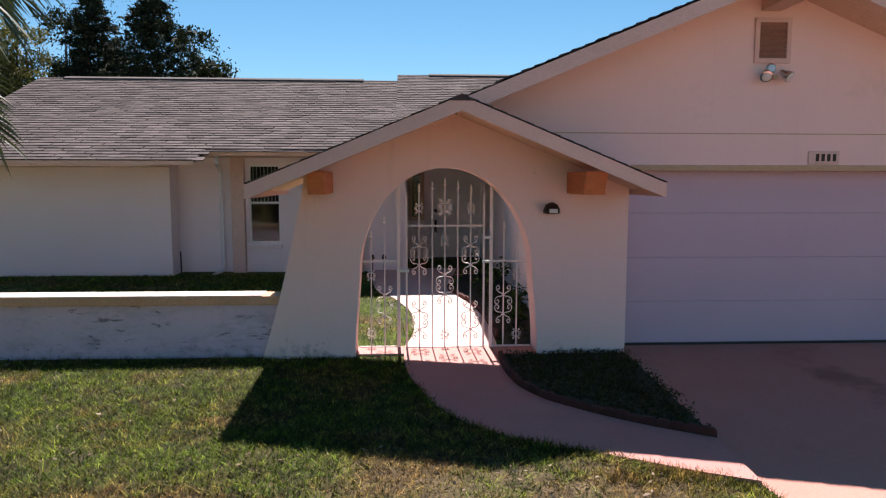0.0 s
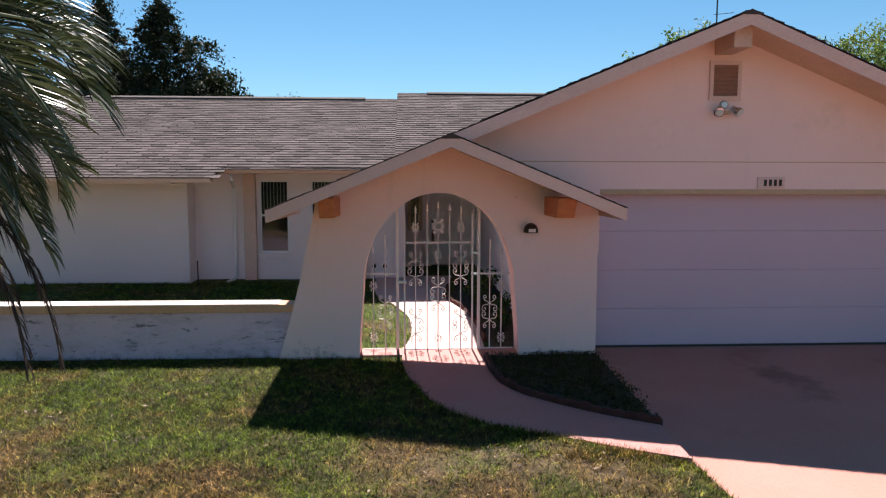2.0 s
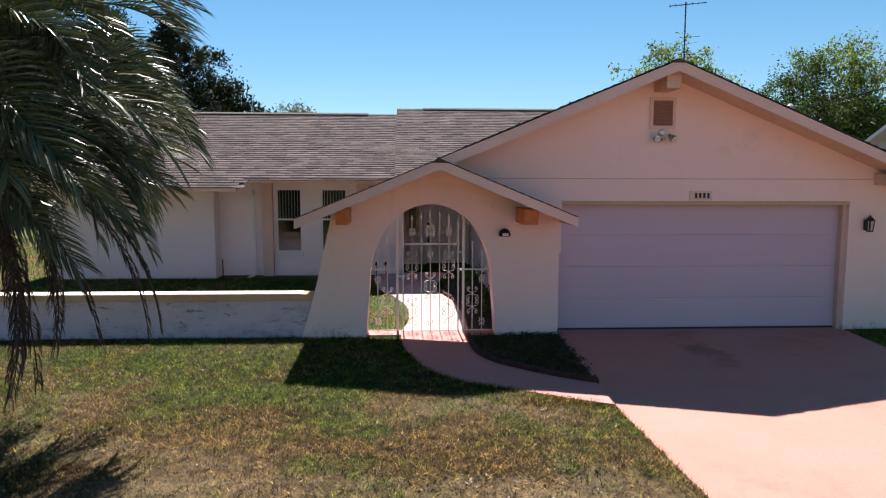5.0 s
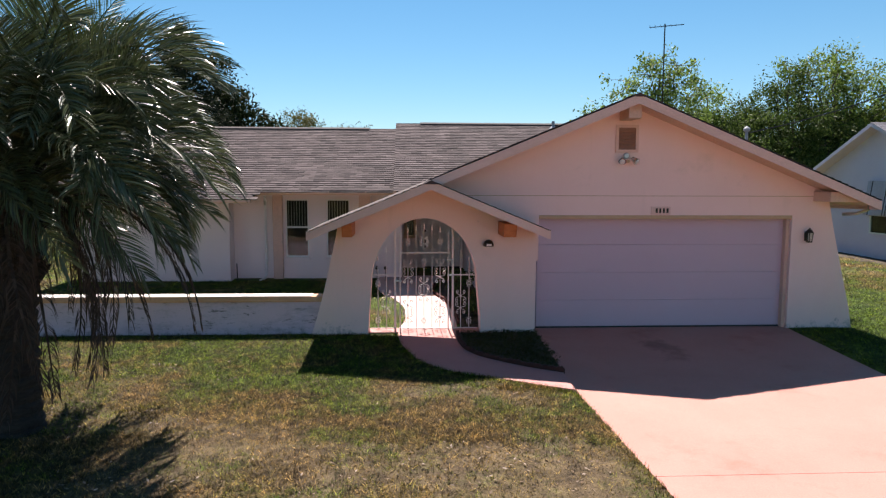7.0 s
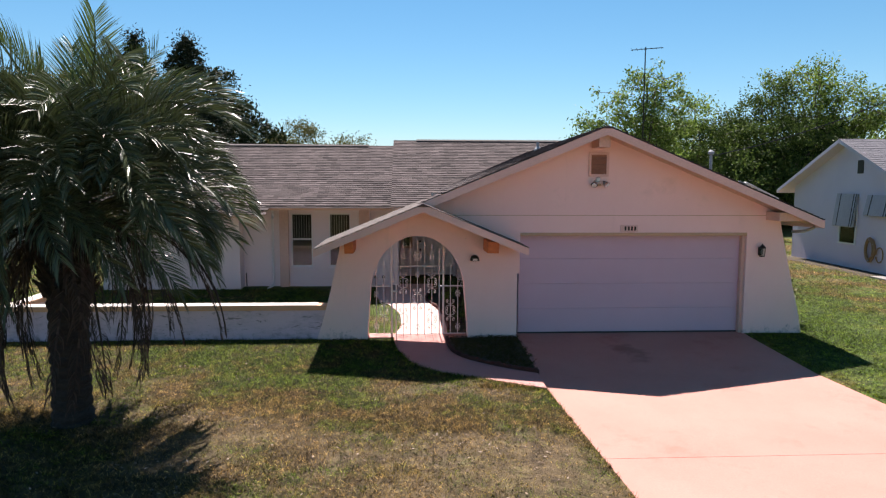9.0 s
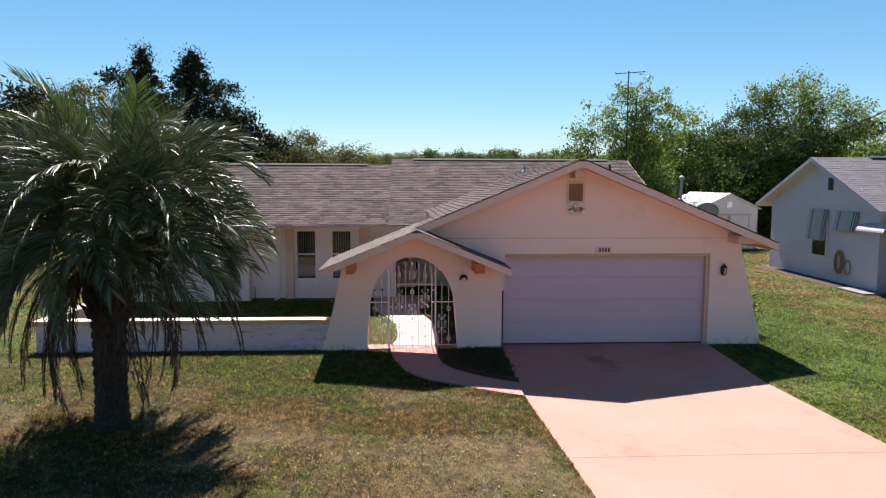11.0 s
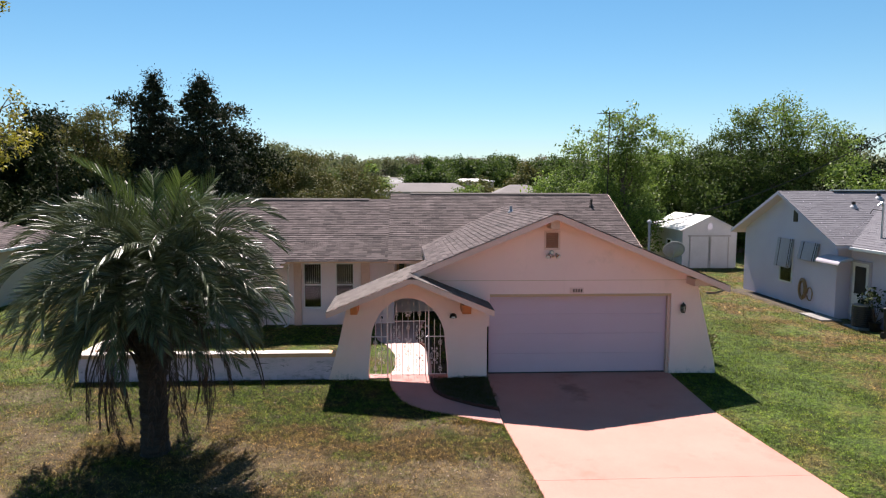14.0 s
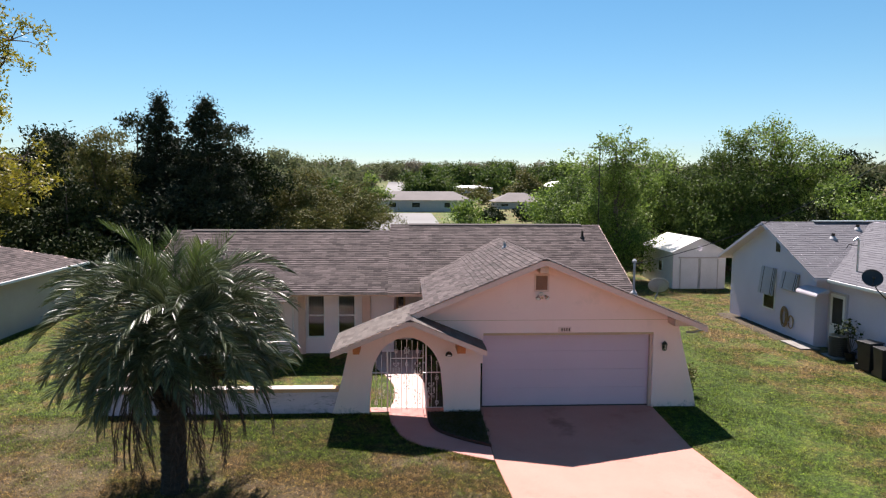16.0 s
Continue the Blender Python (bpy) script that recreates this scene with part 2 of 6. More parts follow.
def oil_and_shade_patch(m, at, size, colour):
    """A dark ragged drip patch on a paving material, wide enough to deepen its shade."""
    n, l = m.node_tree.nodes, m.node_tree.links
    b = n["Principled BSDF"]
    before = b.inputs["Base Color"].links[0].from_socket
    geo, mp, ln, add = (n.new(k) for k in ("ShaderNodeNewGeometry", "ShaderNodeMapping", "ShaderNodeVectorMath", "ShaderNodeMath"))
    mp.vector_type = "TEXTURE"
    mp.inputs["Location"].default_value, mp.inputs["Scale"].default_value = at, size
    ln.operation = "LENGTH"
    l.new(geo.outputs["Position"], mp.inputs["Vector"])
    l.new(mp.outputs[0], ln.inputs[0])
    add.operation = "MULTIPLY_ADD"
    l.new(noise_of(n, l, 2.2, 6.0, 0.65), add.inputs[0])
    add.inputs[1].default_value = 1.3
    l.new(ln.outputs["Value"], add.inputs[2])
    l.new(mix(n, l, ramp(n, l, add.outputs[0], [(0.7, 0.55), (1.6, 0.0)]), before, colour), b.inputs["Base Color"])


# oil drips, spread so their colour also darkens the drive's shaded end
oil_and_shade_patch(DRIVE, (1.95, -1.35, -0.05), (1.25, 1.9, 1.0), (0.15, 0.062, 0.050))
WALKPAINT = surface("pink_concrete", [(0.44, 0.190, 0.165), (0.50, 0.235, 0.205)], 0.8, 70, 0.70, bumps=0.12, depth=0.004, spec=0.4)
EDGING = island("red_edging", [(0.066, 0.0198, 0.01584), (0.0968, 0.03366, 0.02574), (0.0792, 0.02574, 0.02178)], 0.9, 0.4, 60, by_object=True, bumps=0.4)
CONCRETE = surface("concrete", [(0.18, 0.1688, 0.1575), (0.27, 0.255, 0.24)], 1.6, 60, 0.9, bumps=0.3)
ASPHALT = surface("asphalt", [(0.1584, 0.1548, 0.1512), (0.2016, 0.198, 0.1944)], 0.05, 3, 0.9, bumps=0.0)
SOIL = surface("bed_soil", [(0.035, 0.026, 0.016), (0.085, 0.060, 0.036)], 6.0, 80, 0.95, bumps=0.6, depth=0.02)
BARK = surface("bark", [(0.06, 0.045, 0.035), (0.13, 0.10, 0.08)], 4.0, 22, 0.95, bumps=0.8, depth=0.03, stretch=(1, 1, 0.4))
PALMBARK = surface("palm_bark", [(0.022, 0.017, 0.014), (0.055, 0.044, 0.036)], 5.0, 20, 0.95, bumps=0.9, depth=0.03, stretch=(0.6, 0.6, 2.5))
HOSE = surface("tan_hose_rubber", [(0.30, 0.17, 0.075), (0.38, 0.23, 0.11)], 6.0, 50, 0.6, bumps=0.1)
TIN = surface("white_metal_roof", [(0.56, 0.56, 0.544), (0.64, 0.64, 0.624)], 1.0, 30, 0.5, bumps=0.05, stain=((0.28, 0.264, 0.24), 1.2, 0.6, 0.8))
BLUEWHITE = surface("bluish_white_stucco", [(0.65, 0.57, 0.675), (0.71, 0.63, 0.735)], 0.7, 40, 0.9, bumps=0.3)
SHEDWHITE = surface("beige_white_metal", [(0.60, 0.56, 0.52), (0.68, 0.64, 0.60)], 1.5, 40, 0.6, bumps=0.05)
AWNING = surface("weathered_awning_enamel", [(0.48, 0.43, 0.48), (0.56, 0.51, 0.55)], 2.0, 40, 0.8, bumps=0.05, spec=0.2)
GREYWALL = surface("grey_stucco", [(0.43, 0.38, 0.33), (0.49, 0.44, 0.385)], 0.6, 40, 0.9, bumps=0.3)


def glass():
    m, n, l, b = material("window_glass", 0.02)
    fr = n.new("ShaderNodeFresnel")
    fr.inputs["IOR"].default_value = 1.38
    clear, gloss, ms = n.new("ShaderNodeBsdfTransparent"), n.new("ShaderNodeBsdfGlossy"), n.new("ShaderNodeMixShader")
    clear.inputs["Color"].default_value = (0.86, 0.9, 0.88, 1)
    gloss.inputs["Roughness"].default_value = 0.02
    l.new(fr.outputs[0], ms.inputs[0])
    l.new(clear.outputs[0], ms.inputs[1])
    l.new(gloss.outputs[0], ms.inputs[2])
    l.new(ms.outputs[0], n["Material Output"].inputs["Surface"])
    return m


GLASS = glass()
DARKROOM = surface("dark_room", [(0.03, 0.028, 0.026), (0.05, 0.045, 0.042)], 1.0, 10, 0.9, bumps=0)


def lawn(name, thin):
    """Dry tan and green grass in patches, greener beyond the driveway."""
    m, n, l, b = material(name, 0.85 if not thin else 0.7, 0, 0.25)
    big = noise_of(n, l, 0.8, 8.0, 0.78)
    mid = noise_of(n, l, 2.3, 5.0, 0.65)
    fine = noise_of(n, l, 26.0, 4.0, 0.75)
    lush = n.new("ShaderNodeMapRange")
    lush.inputs["From Min"].default_value, lush.inputs["From Max"].default_value = 10.2, 7.2
    lush2 = n.new("ShaderNodeMapRange")
    lush2.inputs["From Min"].default_value, lush2.inputs["From Max"].default_value = 4.7, 5.3
    lush3 = n.new("ShaderNodeMath")
    lush3.operation = "MULTIPLY"
    lush4, near = n.new("ShaderNodeMath"), n.new("ShaderNodeMapRange")
    lush4.operation = "MULTIPLY"
    near.inputs["From Min"].default_value, near.inputs["From Max"].default_value = -6.0, -1.5
    near.inputs["To Min"].default_value = 0.4
    l.new(lush.outputs[0], lush4.inputs[0])
    l.new(near.outputs[0], lush4.inputs[1])
    l.new(lush4.outputs[0], lush3.inputs[0])
    l.new(lush2.outputs[0], lush3.inputs[1])
    clod = noise_of(n, l, 7.0, 6.0, 0.7)
    dry = ramp(n, l, mid, [(0.3, (0.106, 0.068, 0.027)), (0.45, (0.188, 0.130, 0.055)), (0.56, (0.150, 0.108, 0.036)), (0.7, (0.110, 0.086, 0.023))])
    green = ramp(n, l, mid, [(0.3, (0.042, 0.072, 0.008)), (0.5, (0.074, 0.116, 0.011)), (0.7, (0.112, 0.132, 0.020))])
    geo = n.new("ShaderNodeNewGeometry")
    sep = n.new("ShaderNodeSeparateXYZ")
    l.new(geo.outputs["Position"], sep.inputs[0])
    side = n.new("ShaderNodeMapRange")
    side.inputs["From Min"].default_value, side.inputs["From Max"].default_value = 4.0, 5.5
    side.inputs["To Min"].default_value, side.inputs["To Max"].default_value = 0.0, 0.09
    rough_side = n.new("ShaderNodeMapRange")
    rough_side.inputs["From Min"].default_value, rough_side.inputs["From Max"].default_value = 7.8, 10.4
    rough_side.inputs["To Min"].default_value, rough_side.inputs["To Max"].default_value = 0.0, -0.14
    l.new(sep.outputs["X"], rough_side.inputs["Value"])
    l.new(sep.outputs["X"], side.inputs["Value"])
    back = n.new("ShaderNodeMapRange")
    back.inputs["From Min"].default_value, back.inputs["From Max"].default_value = -4.6, -2.0
    back.inputs["To Min"].default_value, back.inputs["To Max"].default_value = -0.06, 0.04
    l.new(sep.outputs["Y"], back.inputs["Value"])
    add = n.new("ShaderNodeMath")
    l.new(big, add.inputs[0])
    l.new(side.outputs[0], add.inputs[1])
    add0 = n.new("ShaderNodeMath")
    l.new(add.outputs[0], add0.inputs[0])
    l.new(rough_side.outputs[0], add0.inputs[1])
    add2 = n.new("ShaderNodeMath")
    l.new(add0.outputs[0], add2.inputs[0])
    l.new(back.outputs[0], add2.inputs[1])
    add3 = n.new("ShaderNodeMath")
    add3.operation = "MULTIPLY_ADD"
    l.new(fine, add3.inputs[0])
    add3.inputs[1].default_value = 0.34
    l.new(add2.outputs[0], add3.inputs[2])
    col = mix(n, l, ramp(n, l, add3.outputs[0], [(0.605, 0.0), (0.72, 1.0)]), dry, green)
    l.new(sep.outputs["X"], lush.inputs["Value"])
    l.new(sep.outputs["Y"], near.inputs["Value"])
    l.new(sep.outputs["X"], lush2.inputs["Value"])
    worn = n.new("ShaderNodeMath")
    worn.operation = "MULTIPLY"
    l.new(lush3.outputs[0], worn.inputs[0])
    l.new(ramp(n, l, noise_of(n, l, 1.3, 7.0, 0.75), [(0.38, 0.35), (0.56, 1.0)]), worn.inputs[1])
    col = mix(n, l, worn.outputs[0], col, ramp(n, l, mid, [(0.3, (0.038, 0.078, 0.004)), (0.55, (0.064, 0.112, 0.006)), (0.7, (0.094, 0.118, 0.011))]))
    col = mix(n, l, 0.68, col, ramp(n, l, clod, [(0.39, (0.26, 0.25, 0.23)), (0.49, (0.88, 0.88, 0.86)), (0.60, (1.6, 1.55, 1.42))]), "MULTIPLY")
    col = mix(n, l, 0.8, col, ramp(n, l, noise_of(n, l, 19.0, 4.0, 0.7), [(0.40, (0.42, 0.40, 0.38)), (0.5, (0.95, 0.95, 0.93)), (0.60, (1.6, 1.55, 1.45))]), "MULTIPLY")
    if not thin:
        front, side_in, earth = n.new("ShaderNodeMapRange"), n.new("ShaderNodeMapRange"), n.new("ShaderNodeMath")
        front.inputs["From Min"].default_value, front.inputs["From Max"].default_value = -0.2, -0.5
        side_in.inputs["From Min"].default_value, side_in.inputs["From Max"].default_value = 0.5, 0.0
        earth.operation = "MULTIPLY"
        l.new(sep.outputs["Y"], front.inputs["Value"])
        l.new(sep.outputs["X"], side_in.inputs["Value"])
        l.new(front.outputs[0], earth.inputs[0])
        l.new(side_in.outputs[0], earth.inputs[1])
        thatch = ramp(n, l, noise_of(n, l, 3.5, 7.0, 0.72), [(0.32, (0.050, 0.033, 0.018)), (0.5, (0.105, 0.072, 0.038)), (0.66, (0.165, 0.120, 0.066))])
        part_soil = n.new("ShaderNodeMath")
        part_soil.operation = "MULTIPLY"
        l.new(earth.outputs[0], part_soil.inputs[0])
        grown = n.new("ShaderNodeMapRange")
        grown.inputs["From Min"].default_value, grown.inputs["From Max"].default_value = -8.0, -7.0
        grown.inputs["To Max"].default_value = 0.8
        l.new(sep.outputs["Y"], grown.inputs["Value"])
        l.new(grown.outputs[0], part_soil.inputs[1])
        col = mix(n, l, part_soil.outputs[0], col, thatch)
    if thin:
        rnd = geo.outputs["Random Per Island"]
        col = mix(n, l, 0.9, col, ramp(n, l, rnd, [(0.0, (0.24, 0.23, 0.20)), (0.5, (0.82, 0.82, 0.74)), (0.84, (1.7, 1.65, 1.45)), (1.0, (3.9, 3.6, 3.2))]), "MULTIPLY")
    else:
        col = mix(n, l, 0.7, col, ramp(n, l, fine, [(0.35, 0.45), (0.62, 1.0)]), "MULTIPLY")
        bump(n, l, b, fine, 0.8, 0.04)
    l.new(col, b.inputs["Base Color"])
    if thin:
        tr = n.new("ShaderNodeBsdfTranslucent")
        ms = n.new("ShaderNodeMixShader")
        ms.inputs[0].default_value = 0.4
        l.new(col, tr.inputs["Color"])
        l.new(b.outputs[0], ms.inputs[1])
        l.new(tr.outputs[0], ms.inputs[2])
        l.new(ms.outputs[0], n["Material Output"].inputs["Surface"])
    return m


LAWN, BLADES = lawn("lawn_ground", False), lawn("grass_blades", True)


# ---- ground ----
def drive_left(y):
    return -0.08 if y > -3.5 else -0.08 + 0.085 * (-3.5 - y)


def drive_right(y):
    return 4.86 if y > -2.8 else 4.86 + 0.15 * (-2.8 - y)


def drive_z(y):
    return -0.05 * max(0.0, -y)


def ground_z(x, y):
    if y > 0:
        return float(np.interp(y, [0, 5, 14, 40, 110, 152, 330, 800, 2500], [0, 0.13, 0.2, 0.4, 0.9, 3.0, 7.0, 11.0, 18.0]))
    z = -0.038 * max(0.0, -0.8 - y) if y > -16 else -0.58
    if -1.2 < drive_left(y) - x < 1.2 or -1.2 < x - drive_right(y) < 1.2:
        d = max(drive_left(y) - x, x - drive_right(y), 0.0)
        z += (drive_z(y) + 0.03 - z) * (1 - min(1.0, d / 1.2)) if y < -0.3 else 0
    if drive_left(y) < x < drive_right(y):
        z = drive_z(y) - 0.06
    return z


def axis_steps(lo, hi, step, far):
    inner = list(np.arange(lo, hi + 1e-6, step))
    out, s = [], step
    v = inner[-1]
    up = []
    while v < far:
        s *= 1.35
        v += s
        up.append(v)
    s, v, down = step, inner[0], []
    while v > -far:
        s *= 1.35
        v -= s
        down.append(v)
    return down[::-1] + inner + up


def build_ground():
    xs, ys = axis_steps(-13, 9, 0.18, 2400), axis_steps(-17, 6, 0.18, 2400)
    xs = sorted([x for x in xs if min(abs(x + 0.08), abs(x - 4.86)) > 0.1] + [-0.08, -0.03, 4.81, 4.86])

    def warp(x, y):
        dl, dr = drive_left(y) + 0.08, drive_right(y) - 4.86
        if x <= -0.08:
            return x + dl * max(0.0, 1 + (x + 0.08) / 6)
        if x >= 4.86:
            return x + dr * max(0.0, 1 - (x - 4.86) / 6)
        return x + dl + (dr - dl) * (x + 0.08) / 4.94
    verts = [(warp(x, y), y, ground_z(warp(x, y), y) + (0.02 * noise.noise((x * 0.7, y * 0.7, 3.0)) if -9 < y < 30 and abs(x) < 40 and not (-0.4 < x < 5.2 and y < 0.4) else 0)) for y in ys for x in xs]
    w = len(xs)
    faces = [(j * w + i, j * w + i + 1, (j + 1) * w + i + 1, (j + 1) * w + i) for j in range(len(ys) - 1) for i in range(w - 1)]
    tagged(raw("ground", verts, faces, LAWN, smooth=True), "patchy lawn of dry tan and green grass", "lawn", kind="structure")


build_ground()


def resample(pts, n):
    pts = [Vector(p) for p in pts]
    d = [0.0]
    for a, b in zip(pts, pts[1:]):
        d.append(d[-1] + (b - a).length)
    out = []
    for k in range(n):
        s = d[-1] * k / (n - 1)
        i = max(j for j in range(len(d)) if d[j] <= s + 1e-9)
        i = min(i, len(pts) - 2)
        f = (s - d[i]) / max(1e-9, d[i + 1] - d[i])
        out.append(pts[i].lerp(pts[i + 1], f))
    for _ in range(2):
        out = [out[0]] + [(a + 2 * b + c) / 4 for a, b, c in zip(out, out[1:], out[2:])] + [out[-1]]
    return out


def slab(left, right, top, thick, n=30):
    """A paved strip between two edges; top(x, y) gives its height."""
    L, Rr = resample(left, n), resample(right, n)
    bm = bmesh.new()
    rows = []
    for a, b in zip(L, Rr):
        row = []
        for k in range(5):
            p = a.lerp(b, k / 4)
            row.append(bm.verts.new((p.x, p.y, top(p.x, p.y))))
        lo = [bm.verts.new((p.x, p.y, top(p.x, p.y) - thick)) for p in (a, b)]
        rows.append((row, lo))
    for (r0, l0), (r1, l1) in zip(rows, rows[1:]):
        for k in range(4):
            bm.faces.new((r0[k], r0[k + 1], r1[k + 1], r1[k]))
        bm.faces.new((r0[0], r1[0], l1[0], l0[0]))
        bm.faces.new((r0[4], l0[1], l1[1], r1[4]))
    for r, lo in (rows[0], rows[-1]):
        bm.faces.new((*r, lo[1], lo[0]))
    return bm


driveway = thing("driveway", "pinkish peach painted concrete driveway with one joint", "driveway", kind="structure")
for y0, y1 in ((0.3, -5.896), (-5.904, -16.5)):
    ys = list(np.linspace(y0, y1, 14))
    part("slab", slab([(drive_left(y), y, 0) for y in ys], [(drive_right(y), y, 0) for y in ys], lambda x, y: drive_z(y), 0.12, 20), DRIVE, driveway)

WALK_L = [(-2.60, -0.06, 0), (-2.60, -0.6, 0), (-2.56, -1.09, 0), (-2.33, -1.98, 0), (-2.06, -2.42, 0), (-1.74, -2.72, 0), (-1.36, -2.90, 0), (-0.96, -3.08, 0), (-0.5, -3.33, 0), (-0.1, -3.50, 0)]
WALK_R = [(-1.55, -0.06, 0), (-1.56, -0.6, 0), (-1.57, -1.04, 0), (-1.5, -1.53, 0), (-1.3, -1.91, 0), (-0.89, -2.28, 0), (-0.53, -2.54, 0), (-0.32, -2.66, 0), (-0.1, -2.78, 0)]
PATH_L = [(-2.60, -0.05, 0), (-2.53, 0.2, 0), (-2.46, 0.8, 0), (-2.50, 1.84, 0), (-2.75, 2.8, 0), (-3.1, 3.65, 0), (-3.2, 4.6, 0), (-3.2, 6.0, 0)]
PATH_R = [(-1.50, -0.05, 0), (-1.48, 0.4, 0), (-1.48, 1.01, 0), (-1.52, 1.8, 0), (-1.62, 2.45, 0), (-1.89, 3.5, 0), (-1.75, 4.6, 0), (-1.55, 6.0, 0)]


def walk_top(x, y):
    base = ground_z(x, y) if y > -1.0 else -0.012 - 0.047 * (-1.0 - y)
    return base + 0.025


walkway = thing("walkway", "curved pink painted concrete walkway through the arched gate", "walkway", kind="structure")
part("slab", slab(WALK_L, WALK_R, walk_top, 0.14, 40), WALKPAINT, walkway)
part("slab", slab(PATH_L, PATH_R, walk_top, 0.14, 40), SUNLIT_WALK, walkway)
tagged(part("entry_step", boxes((-3.0, -0.66, 5.2, 7.78, -0.05, 0.13), bevel=0.015), WALKPAINT), "low pink painted concrete step before the front door", "step", kind="structure")

# ---- house: sizes ----
RX, RZ, RS = 1.585, 4.285, 0.412      # garage ridge and slope
PX, PZ = -2.04, 2.775                 # porch ridge
MY, MZ, MS = 4.66, 2.50, 0.42       # main eave and slope


def garage_z(x):
    return RZ - RS * abs(x - RX)


def main_z(y):
    return MZ + MS * (y - MY)


house = thing("house", "single-storey stucco house with garage gable, arched entry and brown shingle roofs", "house")


# walls
def rake_under(x):
    return garage_z(x) - 0.105


part("garage_wall", prism([(0.0, 2.15), (-0.005, 1.3), (-0.45, 1.3), (-0.5, 1.98), (-1.2, 2.27), (-1.95, 2.36), (-1.95, rake_under(-1.95)), (RX, rake_under(RX)), (5.48, rake_under(5.48)), (5.62, 1.95), (5.86, 1.0), (6.02, 0.4), (6.14, -0.25),
                           (4.81, -0.25), (4.81, 2.15)], "y", -0.17, 0.0), STUCCO, house, "off-white stucco gable wall over the garage door")


def arch_outline():
    hole = [(-3.145, -0.12), (-3.13, 0.3), (-3.10, 0.7)]
    hole += [(-2.125 - 0.96 * math.cos(a), 0.9 + 1.21 * math.sin(a)) for a in np.linspace(0.0, math.pi, 41)]
    hole += [(-1.145, 0.7), (-1.11, 0.3), (-1.095, -0.12)]
    under = lambda x: PZ - 0.412 * abs(x - PX) - 0.086
    outer = [(-0.10, -0.2), (-0.10, under(-0.10)), (PX, under(PX)), (-3.67, under(-3.67)), (-3.70, 1.80), (-3.78, 1.45), (-3.88, 1.0), (-3.98, 0.6), (-4.09, 0.22), (-4.20, -0.12)]
    return hole, outer


hole, outer = arch_outline()
bm = bmesh.new()
for y in (-0.46, -0.06):
    va = [bm.verts.new((x, y, z)) for x, z in hole]
    vb = [bm.verts.new((x, y, z)) for x, z in outer]
    bm.faces.new(va + vb)
bm.verts.ensure_lookup_table()
n_all = len(hole) + len(outer)
for i in range(n_all):
    j = (i + 1) % n_all
    bm.faces.new([bm.verts[k] for k in (i, j, n_all + j, n_all + i)])
soft = [e for e in bm.edges if abs(e.verts[0].co.y - e.verts[1].co.y) < 1e-6 and e.verts[0].index % n_all < len(hole) and e.verts[1].index % n_all < len(hole)]
bmesh.ops.bevel(bm, geom=soft, offset=0.02, segments=2, affect="EDGES")
part("arch_wall", bm, STUCCO, house, "flared off-white stucco wall with a tall arched opening")
part("arch_wall_end", boxes((-0.40, -0.10, -0.058, 0.10, -0.2, 2.12)), STUCCO, house)
part("side_wall", boxes((-0.75, -0.62, -0.02, 7.8, -0.1, 3.05)), STUCCO_WHITE, house)
part("side_wall", boxes((5.42, 5.58, 0.0, 9.0, -0.2, 2.55)), STUCCO_WHITE, house)
part("garage_back", boxes((-0.62, 5.42, 6.6, 6.7, 0.0, 2.5)), DARKROOM, house)

# main front wall with two window openings; the bedroom wing stands forward of it
W1, W2, WZ0, WZ1 = (-5.69, -5.07), (-4.60, -3.97), 0.70, 2.27
FW = 5.80
for x0, x1, z0, z1 in ((-7.05, W1[0], -0.1, 2.62), (W1[1], W2[0], -0.1, 2.62), (W2[1], -2.72, -0.1, 2.62)):
    part("front_wall", boxes((x0, x1, FW, FW + 0.2, z0, z1)), STUCCO_WHITE, house)
for x0, x1 in (W1, W2):
    part("wall_below_window", boxes((x0, x1, FW, FW + 0.2, -0.1, WZ0)), STUCCO_WHITE, house)
    part("wall_above_window", boxes((x0, x1, FW, FW + 0.2, WZ1, 2.62)), STUCCO_WHITE, house)
part("wing_wall", boxes((-10.85, -7.05, 5.32, 5.52, -0.1, 2.55), (-7.2, -7.05, 5.52, FW + 0.2, -0.1, 2.55), (-10.85, -10.65, 5.52, 13.2, -0.1, 2.4)), STUCCO_WHITE, house)
part("entry_wall", boxes((-2.72, -2.58, FW, 7.8, -0.1, 2.9), (-2.58, -2.02, 7.8, 7.95, -0.1, 2.9), (-0.78, -0.62, 7.8, 7.95, -0.1, 2.9), (-2.02, -0.78, 7.8, 7.95, 2.26, 2.9)), STUCCO_WHITE, house)
part("back_wall", boxes((-10.85, 5.58, 13.2, 13.4, -0.1, 2.5), (5.42, 5.58, 9.0, 13.2, -0.1, 2.5)), STUCCO_WHITE, house)
for y0, y1, x in ((9.55, 9.55, 5.42), (9.0, 9.0, -10.85)):
    part("gable_wall", prism([(5.6, 2.4), (13.2, 2.4), (9.4, main_z(9.2) - 0.15)], "x", x, x + 0.16), STUCCO_WHITE, house)
for x0, x1 in ((-6.0, -5.75), (-3.72, -3.42)):
    part("pilaster", boxes((x0, x1, FW - 0.13, FW + 0.0, -0.1, 2.56), bevel=0.008), PEACH, house, "peach painted pilaster")


